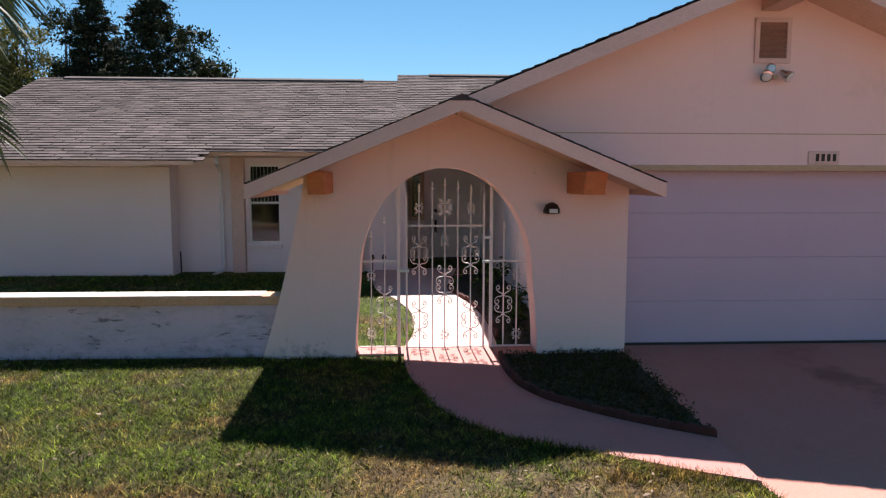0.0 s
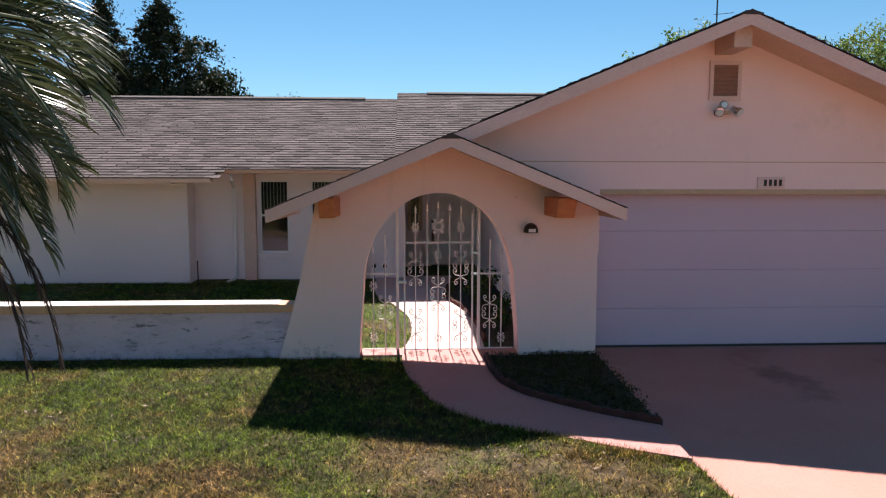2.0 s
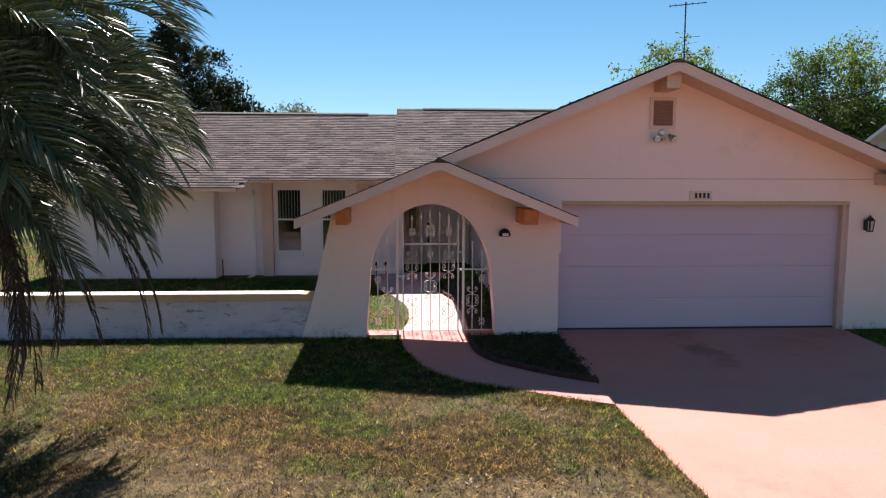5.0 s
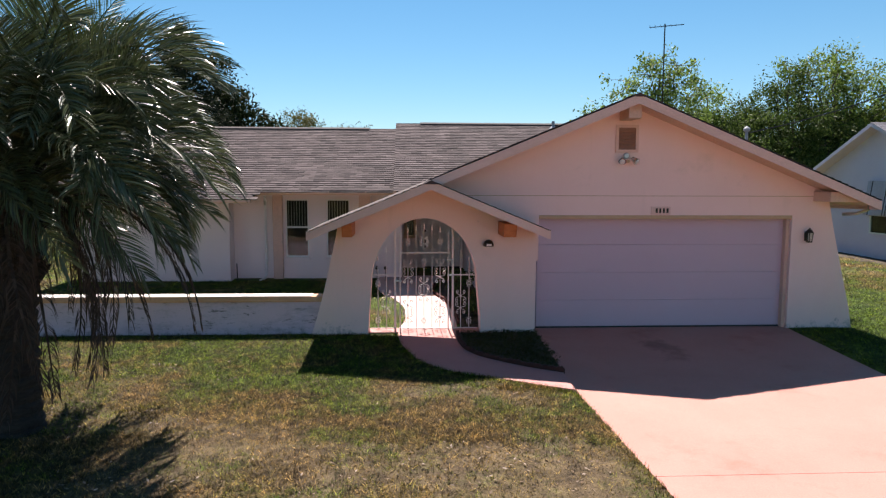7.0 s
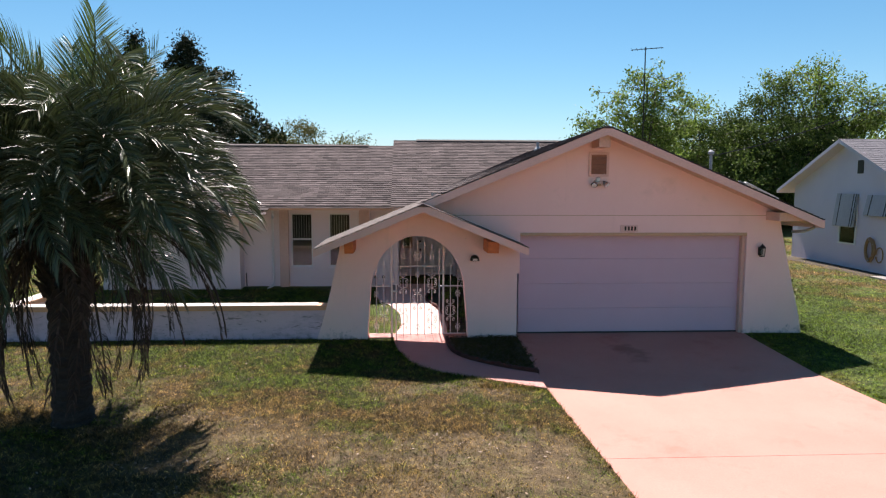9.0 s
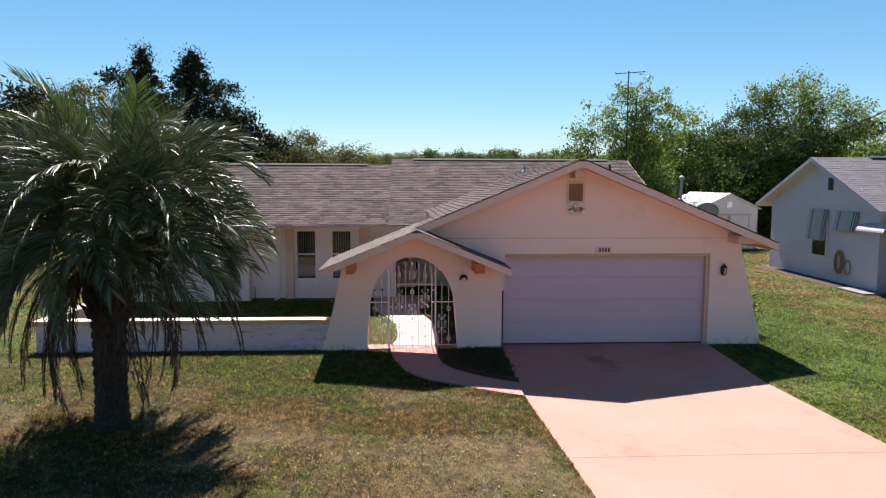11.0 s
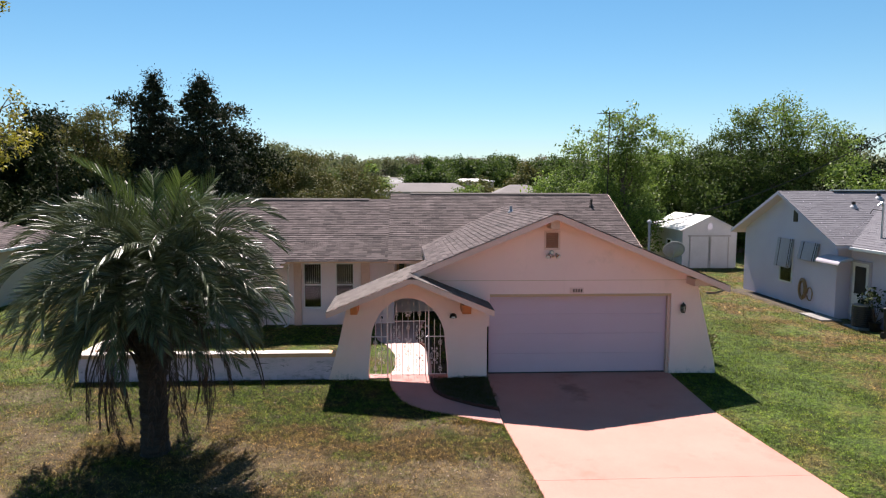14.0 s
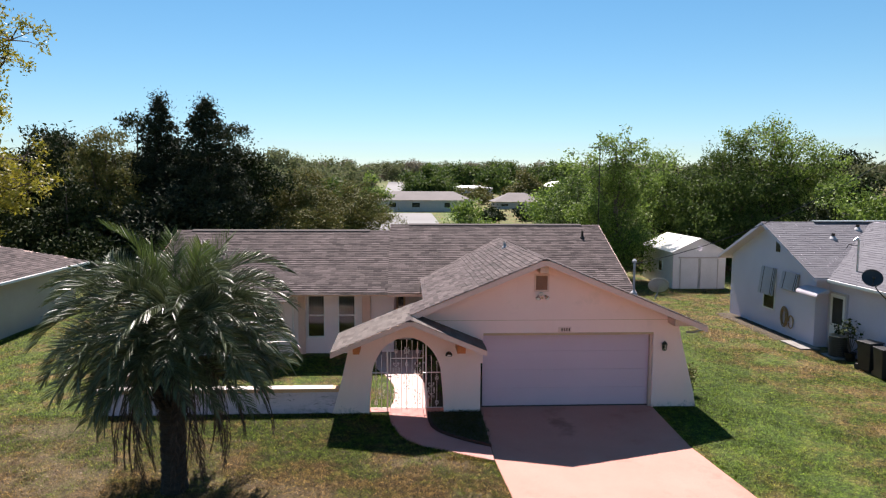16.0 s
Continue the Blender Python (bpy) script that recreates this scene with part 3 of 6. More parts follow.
# roofs
def roof_slab(points_top, thick, name, mat=ROOF_BASE, under=None):
    """A sloped sheet with the given corners (round) and thickness below."""
    for z0, z1, nm, mt in ((0.0, 0.045, name, ROOF_BASE), (0.047, thick, name.replace("deck", "soffit"), mat)):
        bm = bmesh.new()
        hi = [bm.verts.new((p[0], p[1], p[2] - z0)) for p in points_top]
        lo = [bm.verts.new((p[0], p[1], p[2] - z1)) for p in points_top]
        bm.faces.new(hi)
        bm.faces.new(lo[::-1])
        for i in range(len(hi)):
            j = (i + 1) % len(hi)
            bm.faces.new((hi[i], lo[i], lo[j], hi[j]))
        part(nm, bm, mt, house)


GE = -1.62    # garage left eave
GR = 6.04     # garage right eave
GF = -0.82    # garage front rake
PF, PB = -1.37, 0.92
valley_y = lambda z: MY + (z - MZ) / MS
main_right, main_left, step_x = 5.95, -11.25, -2.78
ridge_hi, ridge_lo = 9.62, 9.10

SAG = 0.017
roof_slab([(GE, GF, garage_z(GE)), (RX, GF, RZ), (RX, 9.1, RZ - SAG * 9.8), (GE, 5.8, garage_z(GE) - SAG * 6.5)], 0.10, "roof_deck", SOFFIT)
roof_slab([(RX, GF, RZ), (GR, GF, garage_z(GR)), (GR, 5.5, garage_z(GR) - SAG * 6.2), (RX, 9.1, RZ - SAG * 9.8)], 0.10, "roof_deck", SOFFIT)
pl_z = lambda x: PZ - 0.412 * abs(x - PX)
roof_slab([(-4.07, PF, pl_z(-4.07)), (PX, PF, PZ), (PX, PB, PZ), (-4.07, PB, pl_z(-4.07))], 0.09, "porch_deck", SOFFIT)
roof_slab([(PX, PF, PZ), (-0.06, PF, pl_z(-0.06)), (-0.06, -0.24, pl_z(-0.06)), (PX, -0.24, PZ)], 0.09, "porch_deck", SOFFIT)
roof_slab([(main_left, 4.20, main_z(4.20)), (-6.25, 4.20, main_z(4.20)), (-6.16, 4.66, MZ), (step_x, 4.66, MZ), (step_x, ridge_lo, main_z(ridge_lo)), (main_left, ridge_lo, main_z(ridge_lo))], 0.09, "roof_deck", SOFFIT)
roof_slab([(step_x, 4.66, MZ), (main_right, 4.66, MZ), (main_right, ridge_hi, main_z(ridge_hi)), (step_x, ridge_hi, main_z(ridge_hi))], 0.12, "roof_deck", SOFFIT)
roof_slab([(main_left, ridge_lo, main_z(ridge_lo)), (step_x, ridge_lo, main_z(ridge_lo)), (step_x, 13.8, 2.4), (main_left, 13.8, 2.4)], 0.12, "roof_deck", ROOF_BASE)
roof_slab([(step_x, ridge_hi, main_z(ridge_hi)), (main_right, ridge_hi, main_z(ridge_hi)), (main_right, 13.8, 2.5), (step_x, 13.8, 2.5)], 0.12, "roof_deck", ROOF_BASE)


# fascia boards
def board(name, a, b, height, thick, material_, normal, drop=0.0, label=""):
    """A board between a and b (upper edge), hanging down, thick along the normal."""
    a, b, nrm = Vector(a), Vector(b), Vector(normal)
    bm = bmesh.new()
    vs = []
    for off in (Vector((0, 0, 0)), nrm * thick):
        vs += [bm.verts.new(p + off - Vector((0, 0, h + drop))) for p, h in ((a, 0), (b, 0), (b, height), (a, height))]
    for f in ((0, 1, 2, 3), (7, 6, 5, 4), (0, 4, 5, 1), (1, 5, 6, 2), (2, 6, 7, 3), (3, 7, 4, 0)):
        bm.faces.new([vs[i] for i in f])
    return part(name, bm, material_, house, label)


fy = (0, -1, 0)
board("rake_board", (PX, GF, garage_z(PX)), (RX, GF, RZ), 0.16, 0.03, FASCIA, fy, 0.004)
roof_slab([(PX + 0.002, GF, garage_z(PX)), (GE - 0.002, GF, garage_z(GE)), (GE - 0.002, PB, garage_z(GE) - SAG * 1.7), (PX + 0.002, PB, garage_z(PX) - SAG * 1.7)], 0.10, "roof_deck", SOFFIT)
board("rake_board", (RX, GF, RZ), (GR, GF, garage_z(GR)), 0.16, 0.03, FASCIA, fy, 0.004)
board("rake_board", (-4.07, PF, pl_z(-4.07)), (PX, PF, PZ), 0.14, 0.03, FASCIA, fy, 0.004)
board("rake_board", (PX, PF, PZ), (-0.06, PF, pl_z(-0.06)), 0.14, 0.03, FASCIA, fy, 0.004)
board("fascia_board", (-4.07, PB, pl_z(-4.07)), (-4.07, PF - 0.03, pl_z(-4.07)), 0.14, 0.025, FASCIA, (-1, 0, 0), 0.004)
board("fascia_board", (-0.06, PF - 0.03, pl_z(-0.06)), (-0.06, -0.24, pl_z(-0.06)), 0.14, 0.025, FASCIA, (1, 0, 0), 0.004)
board("fascia_board", (GR, GF - 0.03, garage_z(GR)), (GR, 5.5, garage_z(GR) - SAG * 6.2), 0.16, 0.025, FASCIA, (1, 0, 0), 0.004)
board("fascia_board", (GE, valley_y(garage_z(GE)), garage_z(GE) - SAG * 6), (GE, PB, garage_z(GE) - SAG * 1.6), 0.14, 0.025, FASCIA, (-1, 0, 0), 0.004)
board("fascia_board", (main_left, 4.20, main_z(4.20)), (-6.25, 4.20, main_z(4.20)), 0.06, 0.025, FASCIA, fy, 0.004)
board("fascia_board", (-6.16, 4.66, MZ), (-0.75, 4.66, MZ), 0.06, 0.025, FASCIA, fy, 0.004)
board("rake_board", (main_right, 4.66, MZ), (main_right, ridge_hi, main_z(ridge_hi)), 0.16, 0.025, FASCIA, (1, 0, 0), 0.004)
board("rake_board", (main_left, 4.2, main_z(4.2)), (main_left, ridge_lo, main_z(ridge_lo)), 0.16, 0.025, FASCIA, (-1, 0, 0), 0.004)
# drip edges
board("drip_edge", (main_left, 4.17, main_z(4.20) + 0.012), (-6.25, 4.17, main_z(4.20) + 0.012), 0.022, 0.02, BRONZE, fy)
board("drip_edge", (-6.16, 4.63, MZ + 0.012), (-0.75, 4.63, MZ + 0.012), 0.022, 0.02, BRONZE, fy)
# closed eave soffit and the wing's soffit
part("soffit", boxes((-10.83, -7.0, 4.23, 5.32, 2.20, 2.225), (-7.04, -2.7, 4.69, FW, 2.40, 2.425), (-2.56, -0.66, 4.69, 7.8, 2.44, 2.465)), FASCIA, house)
# exposed beam ends
part("ridge_beam", boxes((RX - 0.13, RX + 0.10, -0.70, -0.17, RZ - 0.40, RZ - 0.14), bevel=0.01), PEACH, house)
part("eave_beam", boxes((5.20, 5.74, -0.70, -0.17, 2.42, 2.60), bevel=0.01), PEACH, house)
for x0, x1 in ((-3.53, -3.36), (-0.80, -0.58)):
    bm = boxes((x0, x1, -1.28, -0.46, 1.83, 2.06), bevel=0.008)
    for v in bm.verts:
        if v.co.y < -0.9 and v.co.z < 1.9:
            v.co.y += 0.10
    part("porch_beam", bm, CEDAR, house, "reddish brown stained beam end")


# shingles: courses of tabs on a sloping plane
def tabs(o, u, v, width, length, keep, course=0.142, tab=0.305, thick=0.017):
    """Tabs as an array of faces on the plane from o along u (eave) and v (up the slope)."""
    o, u, v = Vector(o), Vector(u).normalized(), Vector(v).normalized()
    nrm = u.cross(v)
    nrm = nrm if nrm.z > 0 else -nrm
    out = []
    for r in range(int(length / course) + 1):
        s0 = r * course
        k = -1
        while k * tab < width + tab:
            a = k * tab + (tab / 2 if r % 2 else 0) + R.uniform(-0.012, 0.012)
            b = a + tab - 0.007
            k += 1
            a2, b2 = max(a, 0), min(b, width)
            if b2 - a2 < 0.03 or not keep((a2 + b2) / 2, s0 + course / 2):
                continue
            t = thick + R.uniform(-0.002, 0.004)
            s1 = min(s0 + course + 0.02, length)
            j = R.uniform(-0.005, 0.005)
            c = [o + u * a2 + v * (s0 + j) + nrm * t, o + u * b2 + v * (s0 + j) + nrm * t, o + u * b2 + v * s1 + nrm * 0.003, o + u * a2 + v * s1 + nrm * 0.003]
            d = [c[0] - nrm * (t - 0.001), c[1] - nrm * (t - 0.001)]
            out.append((c, d))
    return out


def shingles(name, rows, material_, parent):
    verts, faces = [], []
    for c, d in rows:
        i = len(verts)
        verts += [*c, *d]
        faces += [(i, i + 1, i + 2, i + 3), (i + 4, i + 5, i + 1, i), (i + 4, i, i + 3), (i + 1, i + 5, i + 2)]
    ob = raw(name, verts, faces, material_, parent)
    ob["kind"] = "stuff"
    return ob


sl = lambda s: math.sqrt(1 + s * s)
garage_len = (RX - GE) * sl(RS)
shingles("shingles", tabs((PX, GF - 0.04, garage_z(PX) + 0.002), (0, 1, -SAG), (1, 0, RS), PB - GF, (GE - PX + 0.02) * sl(RS), lambda a, s: True), SHINGLE, house)
shingles("shingles", tabs((GE - 0.02, GF - 0.04, garage_z(GE) + 0.004), (0, 1, -SAG), (1, 0, RS), valley_y(RZ) - GF + 0.3, garage_len, lambda a, s: a + GF < valley_y(garage_z(GE) + s / sl(RS) * RS) + 0.15), SHINGLE, house)
shingles("shingles", tabs((GR + 0.02, GF - 0.04, garage_z(GR) + 0.004), (0, 1, -SAG), (-1, 0, RS), 9.6, (GR - RX) * sl(RS), lambda a, s: True), SHINGLE, house)
main_len = lambda y0, y1: (y1 - y0) * sl(MS)
shingles("shingles", tabs((main_left, 4.17, main_z(4.17) + 0.004), (1, 0, 0), (0, 1, MS), step_x - main_left, main_len(4.17, ridge_lo),
                          lambda a, s: s > 0.49 or a + main_left < -6.2), SHINGLE, house)
shingles("shingles", tabs((step_x, 4.63, main_z(4.63) + 0.004), (1, 0, 0), (0, 1, MS), main_right - step_x, main_len(4.63, ridge_hi),
                          lambda a, s: True), SHINGLE, house)
for x0, x1, y in ((main_left + 0.6, -3.6, ridge_lo), (-2.0, 5.2, ridge_hi)):
    part("ridge_vent", prism([(y - 0.16, main_z(y) - 0.055), (y - 0.15, main_z(y) - 0.005), (y, main_z(y) + 0.05), (y + 0.15, main_z(y) - 0.005), (y + 0.16, main_z(y) - 0.055)], "x", x0, x1), ROOF_BASE, house, "black ridge vent strip")
part("ridge_cap", prism([(ridge_lo - 0.14, main_z(ridge_lo) - 0.05), (ridge_lo, main_z(ridge_lo) + 0.018), (ridge_lo + 0.14, main_z(ridge_lo) - 0.05)], "x", main_left, step_x), SHINGLE, house)
part("ridge_cap", prism([(ridge_hi - 0.14, main_z(ridge_hi) - 0.05), (ridge_hi, main_z(ridge_hi) + 0.018), (ridge_hi + 0.14, main_z(ridge_hi) - 0.05)], "x", step_x, main_right), SHINGLE, house)
def sagging(bm):
    for v in bm.verts:
        v.co.z -= SAG * (v.co.y - GF)
    return bm


part("ridge_cap", sagging(prism([(RX - 0.14, RZ - 0.045), (RX, RZ + 0.02), (RX + 0.14, RZ - 0.045)], "y", GF - 0.04, 9.0)), SHINGLE, house)
part("ridge_vent", sagging(prism([(RX + 0.02, RZ + 0.002), (RX + 0.02, RZ + 0.03), (RX + 0.15, RZ - 0.03), (RX + 0.15, RZ - 0.055)], "y", 2.6, 6.2)), ROOF_BASE, house, "black ridge vent strip")

# garage door
garage_door = part("garage_door", boxes((0.0, 4.82, 0.055, 0.09, 0.0, 2.15)), DOOR_WHITE, house, "closed white sectional garage door")
for z0, z1 in ((0.012, 0.528), (0.530, 1.058), (1.060, 1.588), (1.590, 2.12)):
    bm = boxes((0.004, 4.757, 0.012, 0.054, z0, z1), bevel=0.003)
    part("panel", bm, DOOR_WHITE, garage_door)
part("bottom_seal", boxes((0.0, 4.775, -0.012, 0.011, -0.02, 0.026)), BLACK, garage_door)
part("door_trim", boxes((0.0, 4.81, -0.185, -0.02, 2.085, 2.152), bevel=0.006), TAN, house, "tan trim board over the garage door")
part("door_stop", boxes((4.745, 4.81, -0.10, 0.03, -0.02, 2.085)), PEACH, house)
part("wall_joint", boxes((-1.9, 5.5, -0.1725, -0.16, 2.505, 2.517)), TAN, house)

# gable vent with slats
vent = part("gable_vent", boxes((1.395, 1.445, -0.20, -0.172, 3.31, 3.81), (1.765, 1.815, -0.20, -0.172, 3.31, 3.81), (1.445, 1.765, -0.20, -0.172, 3.31, 3.36), (1.445, 1.765, -0.20, -0.172, 3.76, 3.81)), FASCIA, house, "peach framed gable vent")
part("backing", boxes((1.445, 1.765, -0.176, -0.171, 3.36, 3.76)), BROWN_PAINT, vent)
for k in range(7):
    z = 3.368 + 0.054 * k
    bm = bmesh.new()
    vs = [bm.verts.new(p) for p in ((1.445, -0.198, z), (1.765, -0.198, z), (1.765, -0.176, z + 0.032), (1.445, -0.176, z + 0.032), (1.445, -0.198, z + 0.006), (1.765, -0.198, z + 0.006), (1.765, -0.176, z + 0.038), (1.445, -0.176, z + 0.038))]
    for f in ((0, 1, 2, 3), (7, 6, 5, 4), (0, 4, 5, 1), (1, 5, 6, 2), (2, 6, 7, 3), (3, 7, 4, 0)):
        bm.faces.new([vs[i] for i in f])
    part("slat", bm, BROWN_PAINT, vent)


# windows
def window(x0, x1, z0, z1, y):
    w = part("window", boxes((x0, x0 + 0.035, y + 0.02, y + 0.09, z0, z1), (x1 - 0.035, x1, y + 0.02, y + 0.09, z0, z1), (x0 + 0.035, x1 - 0.035, y + 0.02, y + 0.09, z1 - 0.04, z1), (x0 + 0.035, x1 - 0.035, y + 0.02, y + 0.09, z0, z0 + 0.05)), WHITE, house, "white single-hung window")
    mid = z0 + (z1 - z0) * 0.52
    part("sash_rail", boxes((x0 + 0.035, x1 - 0.035, y + 0.03, y + 0.08, mid - 0.02, mid + 0.02)), WHITE, w)
    for a, b in ((z0 + 0.05, mid - 0.02), (mid + 0.02, z1 - 0.04)):
        p = part("pane", boxes((x0 + 0.035, x1 - 0.035, y + 0.052, y + 0.057, a, b)), GLASS, w)
        p.visible_shadow = False
    part("sill", boxes((x0 - 0.03, x1 + 0.03, y - 0.05, y + 0.03, z0 - 0.09, z0 - 0.002), bevel=0.008), STUCCO_WHITE, w)
    part("room", boxes((x0 - 0.3, x1 + 0.3, y + 1.2, y + 1.22, z0 - 0.6, z1 + 0.2), (x0 - 0.32, x0 - 0.3, y + 0.22, y + 1.2, z0 - 0.6, z1 + 0.2), (x1 + 0.3, x1 + 0.32, y + 0.22, y + 1.2, z0 - 0.6, z1 + 0.2), (x0 - 0.3, x1 + 0.3, y + 0.22, y + 1.2, z0 - 0.62, z0 - 0.6)), DARKROOM, w)
    bx = x0 + 0.07
    while bx < x1 - 0.08:
        part("blind_slat", boxes((bx, bx + 0.011, y + 0.10, y + 0.106, mid - 0.05, z1)), SHEDWHITE, w)
        bx += 0.072


window(*W1, WZ0, WZ1, FW)
window(*W2, WZ0, WZ1, FW)

# front door and sidelight
front_door = part("front_door", boxes((-1.95, -0.85, 7.83, 7.88, 0.15, 2.2)), WHITE, house, "closed white front door with dark lock set")
part("door_frame", boxes((-2.02, -1.95, 7.76, 7.86, 0.13, 2.26), (-0.85, -0.78, 7.76, 7.86, 0.13, 2.26), (-1.95, -0.85, 7.76, 7.86, 2.2, 2.26)), WHITE, house)
part("threshold", boxes((-1.95, -0.85, 7.74, 7.83, 0.13, 0.19)), BRONZE, house)
bm = boxes((-1.925, -1.865, 7.79, 7.83, 0.76, 1.05), bevel=0.006)
tube(bm, [(-1.895, 7.80, 1.04), (-1.895, 7.75, 1.02), (-1.895, 7.75, 0.84), (-1.895, 7.80, 0.82)], 0.017, 6)
part("handle", bm, BRONZE, front_door, "dark bronze handle set")
part("deadbolt", lathe(bmesh.new(), [(0.045, 0), (0.045, 0.02), (0.03, 0.035)], (-1.895, 7.83, 1.27), 12, Matrix.Rotation(radians(90), 4, "X")), BRONZE, front_door)
sidelight = part("sidelight", boxes((-2.52, -2.44, 7.74, 7.8, 1.05, 2.3), (-2.24, -2.16, 7.74, 7.8, 1.05, 2.3), (-2.44, -2.24, 7.74, 7.8, 1.05, 1.13), (-2.44, -2.24, 7.74, 7.8, 2.22, 2.3)), TAN, house, "narrow tan framed window beside the front door")
part("pane", boxes((-2.44, -2.24, 7.77, 7.775, 1.13, 2.22)), GLASS, sidelight).visible_shadow = False
part("backing", boxes((-2.44, -2.24, 7.792, 7.797, 1.13, 2.22)), DARKROOM, sidelight)

# downspouts and pipes
bm = bmesh.new()
tube(bm, [(-5.99, 4.68, 2.38), (-6.0, 4.72, 2.28), (-6.02, 4.85, 2.24), (-6.20, FW - 0.08, 2.14), (-6.20, FW - 0.06, 1.6), (-6.20, FW - 0.06, 0.26), (-6.22, FW - 0.14, 0.17), (-6.30, FW - 0.42, 0.13)], 0.036, 8)
part("downspout", bm, WHITE, house, "white downspout pipe")
bm = bmesh.new()
tube(bm, [(6.02, -0.55, 2.42), (6.02, -0.55, 2.28), (5.86, -0.45, 2.20), (5.70, -0.3, 2.18)], 0.03, 8)
part("eave_pipe", bm, GALV, house)

# ---- courtyard wall, gate, beds ----
courtyard_wall = thing("courtyard_wall", "low worn white stucco garden wall with a tan painted cap", "wall", kind="structure")
part("wall_run", boxes((-10.40, -3.92, -0.38, -0.16, -0.2, 0.60), (-10.40, -10.18, -0.16, 1.75, -0.2, 0.60)), WORN_STUCCO, courtyard_wall)
part("cap", boxes((-10.45, -3.90, -0.43, -0.11, 0.60, 0.70), bevel=0.012), CAP, courtyard_wall)
part("cap", boxes((-10.45, -10.13, -0.108, 1.80, 0.60, 0.698), bevel=0.012), CAP, courtyard_wall)
# thin pale sheets that carry the cap's sunlit top
part("cap_top", boxes((-10.44, -4.16, -0.42, -0.12, 0.701, 0.708)), CAP_TOP, courtyard_wall, "flaking top of the cap, painted pale as in full sun")
part("cap_top", boxes((-10.44, -10.14, -0.106, 1.79, 0.699, 0.706)), CAP_TOP, courtyard_wall, "flaking top of the cap, painted pale as in full sun")
part("kerb", boxes((-3.14, -2.60, -0.42, -0.06, -0.15, 0.035), bevel=0.01), WALKPAINT, courtyard_wall)
part("kerb", boxes((-1.55, -1.10, -0.42, -0.06, -0.15, 0.03), bevel=0.01), DRIVE, courtyard_wall)

GY = -0.11


def bar(bm, a, b, r):
    """A square bar between two points."""
    a, b = Vector(a), Vector(b)
    d = (b - a).normalized()
    u = d.cross(Vector((0, 1, 0)) if abs(d.y) < 0.9 else Vector((1, 0, 0))).normalized() * r
    v = d.cross(u).normalized() * r
    ends = [[bm.verts.new(p + s * u + t * v) for s, t in ((1, 1), (-1, 1), (-1, -1), (1, -1))] for p in (a, b)]
    for k in range(4):
        bm.faces.new((ends[0][k], ends[0][(k + 1) % 4], ends[1][(k + 1) % 4], ends[1][k]))
    bm.faces.new(ends[0][::-1])
    bm.faces.new(ends[1])


def picket(x, z0, z1):
    """An upright bar with a spear point and collar."""
    bm = bmesh.new()
    bar(bm, (x, GY, z0), (x, GY, z1 - 0.07), 0.0068)
    lathe(bm, [(0.008, 0), (0.017, 0.012), (0.008, 0.024), (0.014, 0.045), (0.001, 0.10)], (x, GY, z1 - 0.09), 8)
    return bm


HALF = [(0.66, 0.86), (0.54, 0.80), (0.44, 0.88), (0.54, 0.99), (0.74, 0.97), (0.82, 0.84), (0.64, 0.70), (0.30, 0.62), (0.10, 0.52),
        (0.28, 0.43), (0.64, 0.41), (0.94, 0.29), (0.99, 0.12), (0.80, 0.03), (0.58, 0.07), (0.52, 0.19), (0.66, 0.25), (0.75, 0.17)]


def smooth_line(pts, n=4):
    """Points along a smooth curve through the given ones."""
    out = []
    for i in range(len(pts) - 1):
        p0, p1, p2, p3 = (pts[max(0, min(len(pts) - 1, i + k))] for k in (-1, 0, 1, 2))
        for s in range(n):
            t = s / n
            out.append(tuple(0.5 * (2 * b + (c - a) * t + (2 * a - 5 * b + 4 * c - d) * t * t + (3 * b - a - 3 * c + d) * t ** 3) for a, b, c, d in zip(p0, p1, p2, p3)))
    return out + [pts[-1]]


SCROLL_LINE = smooth_line(HALF, 3)


def scroll(x, z, w, h):
    """A wrought scroll ornament round a bar: on each side an S that ends in two volutes, above and below."""
    bm = bmesh.new()
    for sx in (1, -1):
        for sz in (1, -1):
            tube(bm, [(x + sx * p * w / 2, GY, z + sz * q * h / 2) for p, q in SCROLL_LINE], 0.0058 if h > 0.15 else 0.0036, 5)
    return bm


iron_fence = thing("iron_fence", "pale painted wrought iron side panels in the arch", "fence", (0, 0, 0))
for x in (-2.659, -1.588):
    part("post", boxes((x - 0.019, x + 0.019, GY - 0.019, GY + 0.019, -0.02, 1.93), bevel=0.004), IRON, iron_fence)
for x0, x1, bars_, big, small, smalls in ((-3.11, -2.66, ((-2.975, 1.40), (-2.82, 1.56)), -2.82, -2.975, (0.877, 0.195)), (-1.588, -1.12, ((-1.44, 1.50), (-1.285, 1.38)), -1.44, -1.285, (0.882, 0.18))):
    for z in (0.035, 1.04):
        bm = bmesh.new()
        bar(bm, (x0, GY, z), (x1, GY, z), 0.011)
        part("rail", bm, IRON, iron_fence)
    for x, top in bars_:
        part("picket", picket(x, 0.035, top), IRON, iron_fence)
    part("scroll", scroll(big, 0.53, 0.20, 0.44), IRON, iron_fence)
    for z in smalls:
        part("scroll", scroll(small, z, 0.10, 0.12), IRON, iron_fence)
iron_gate = thing("iron_gate", "closed pale painted wrought iron gate with scrollwork and spear tops", "gate", (0, 0, 0))
for x in (-2.567, -1.672):
    bm = bmesh.new()
    bar(bm, (x, GY, 0.01), (x, GY, 1.83), 0.011)
    part("stile", bm, IRON, iron_gate)
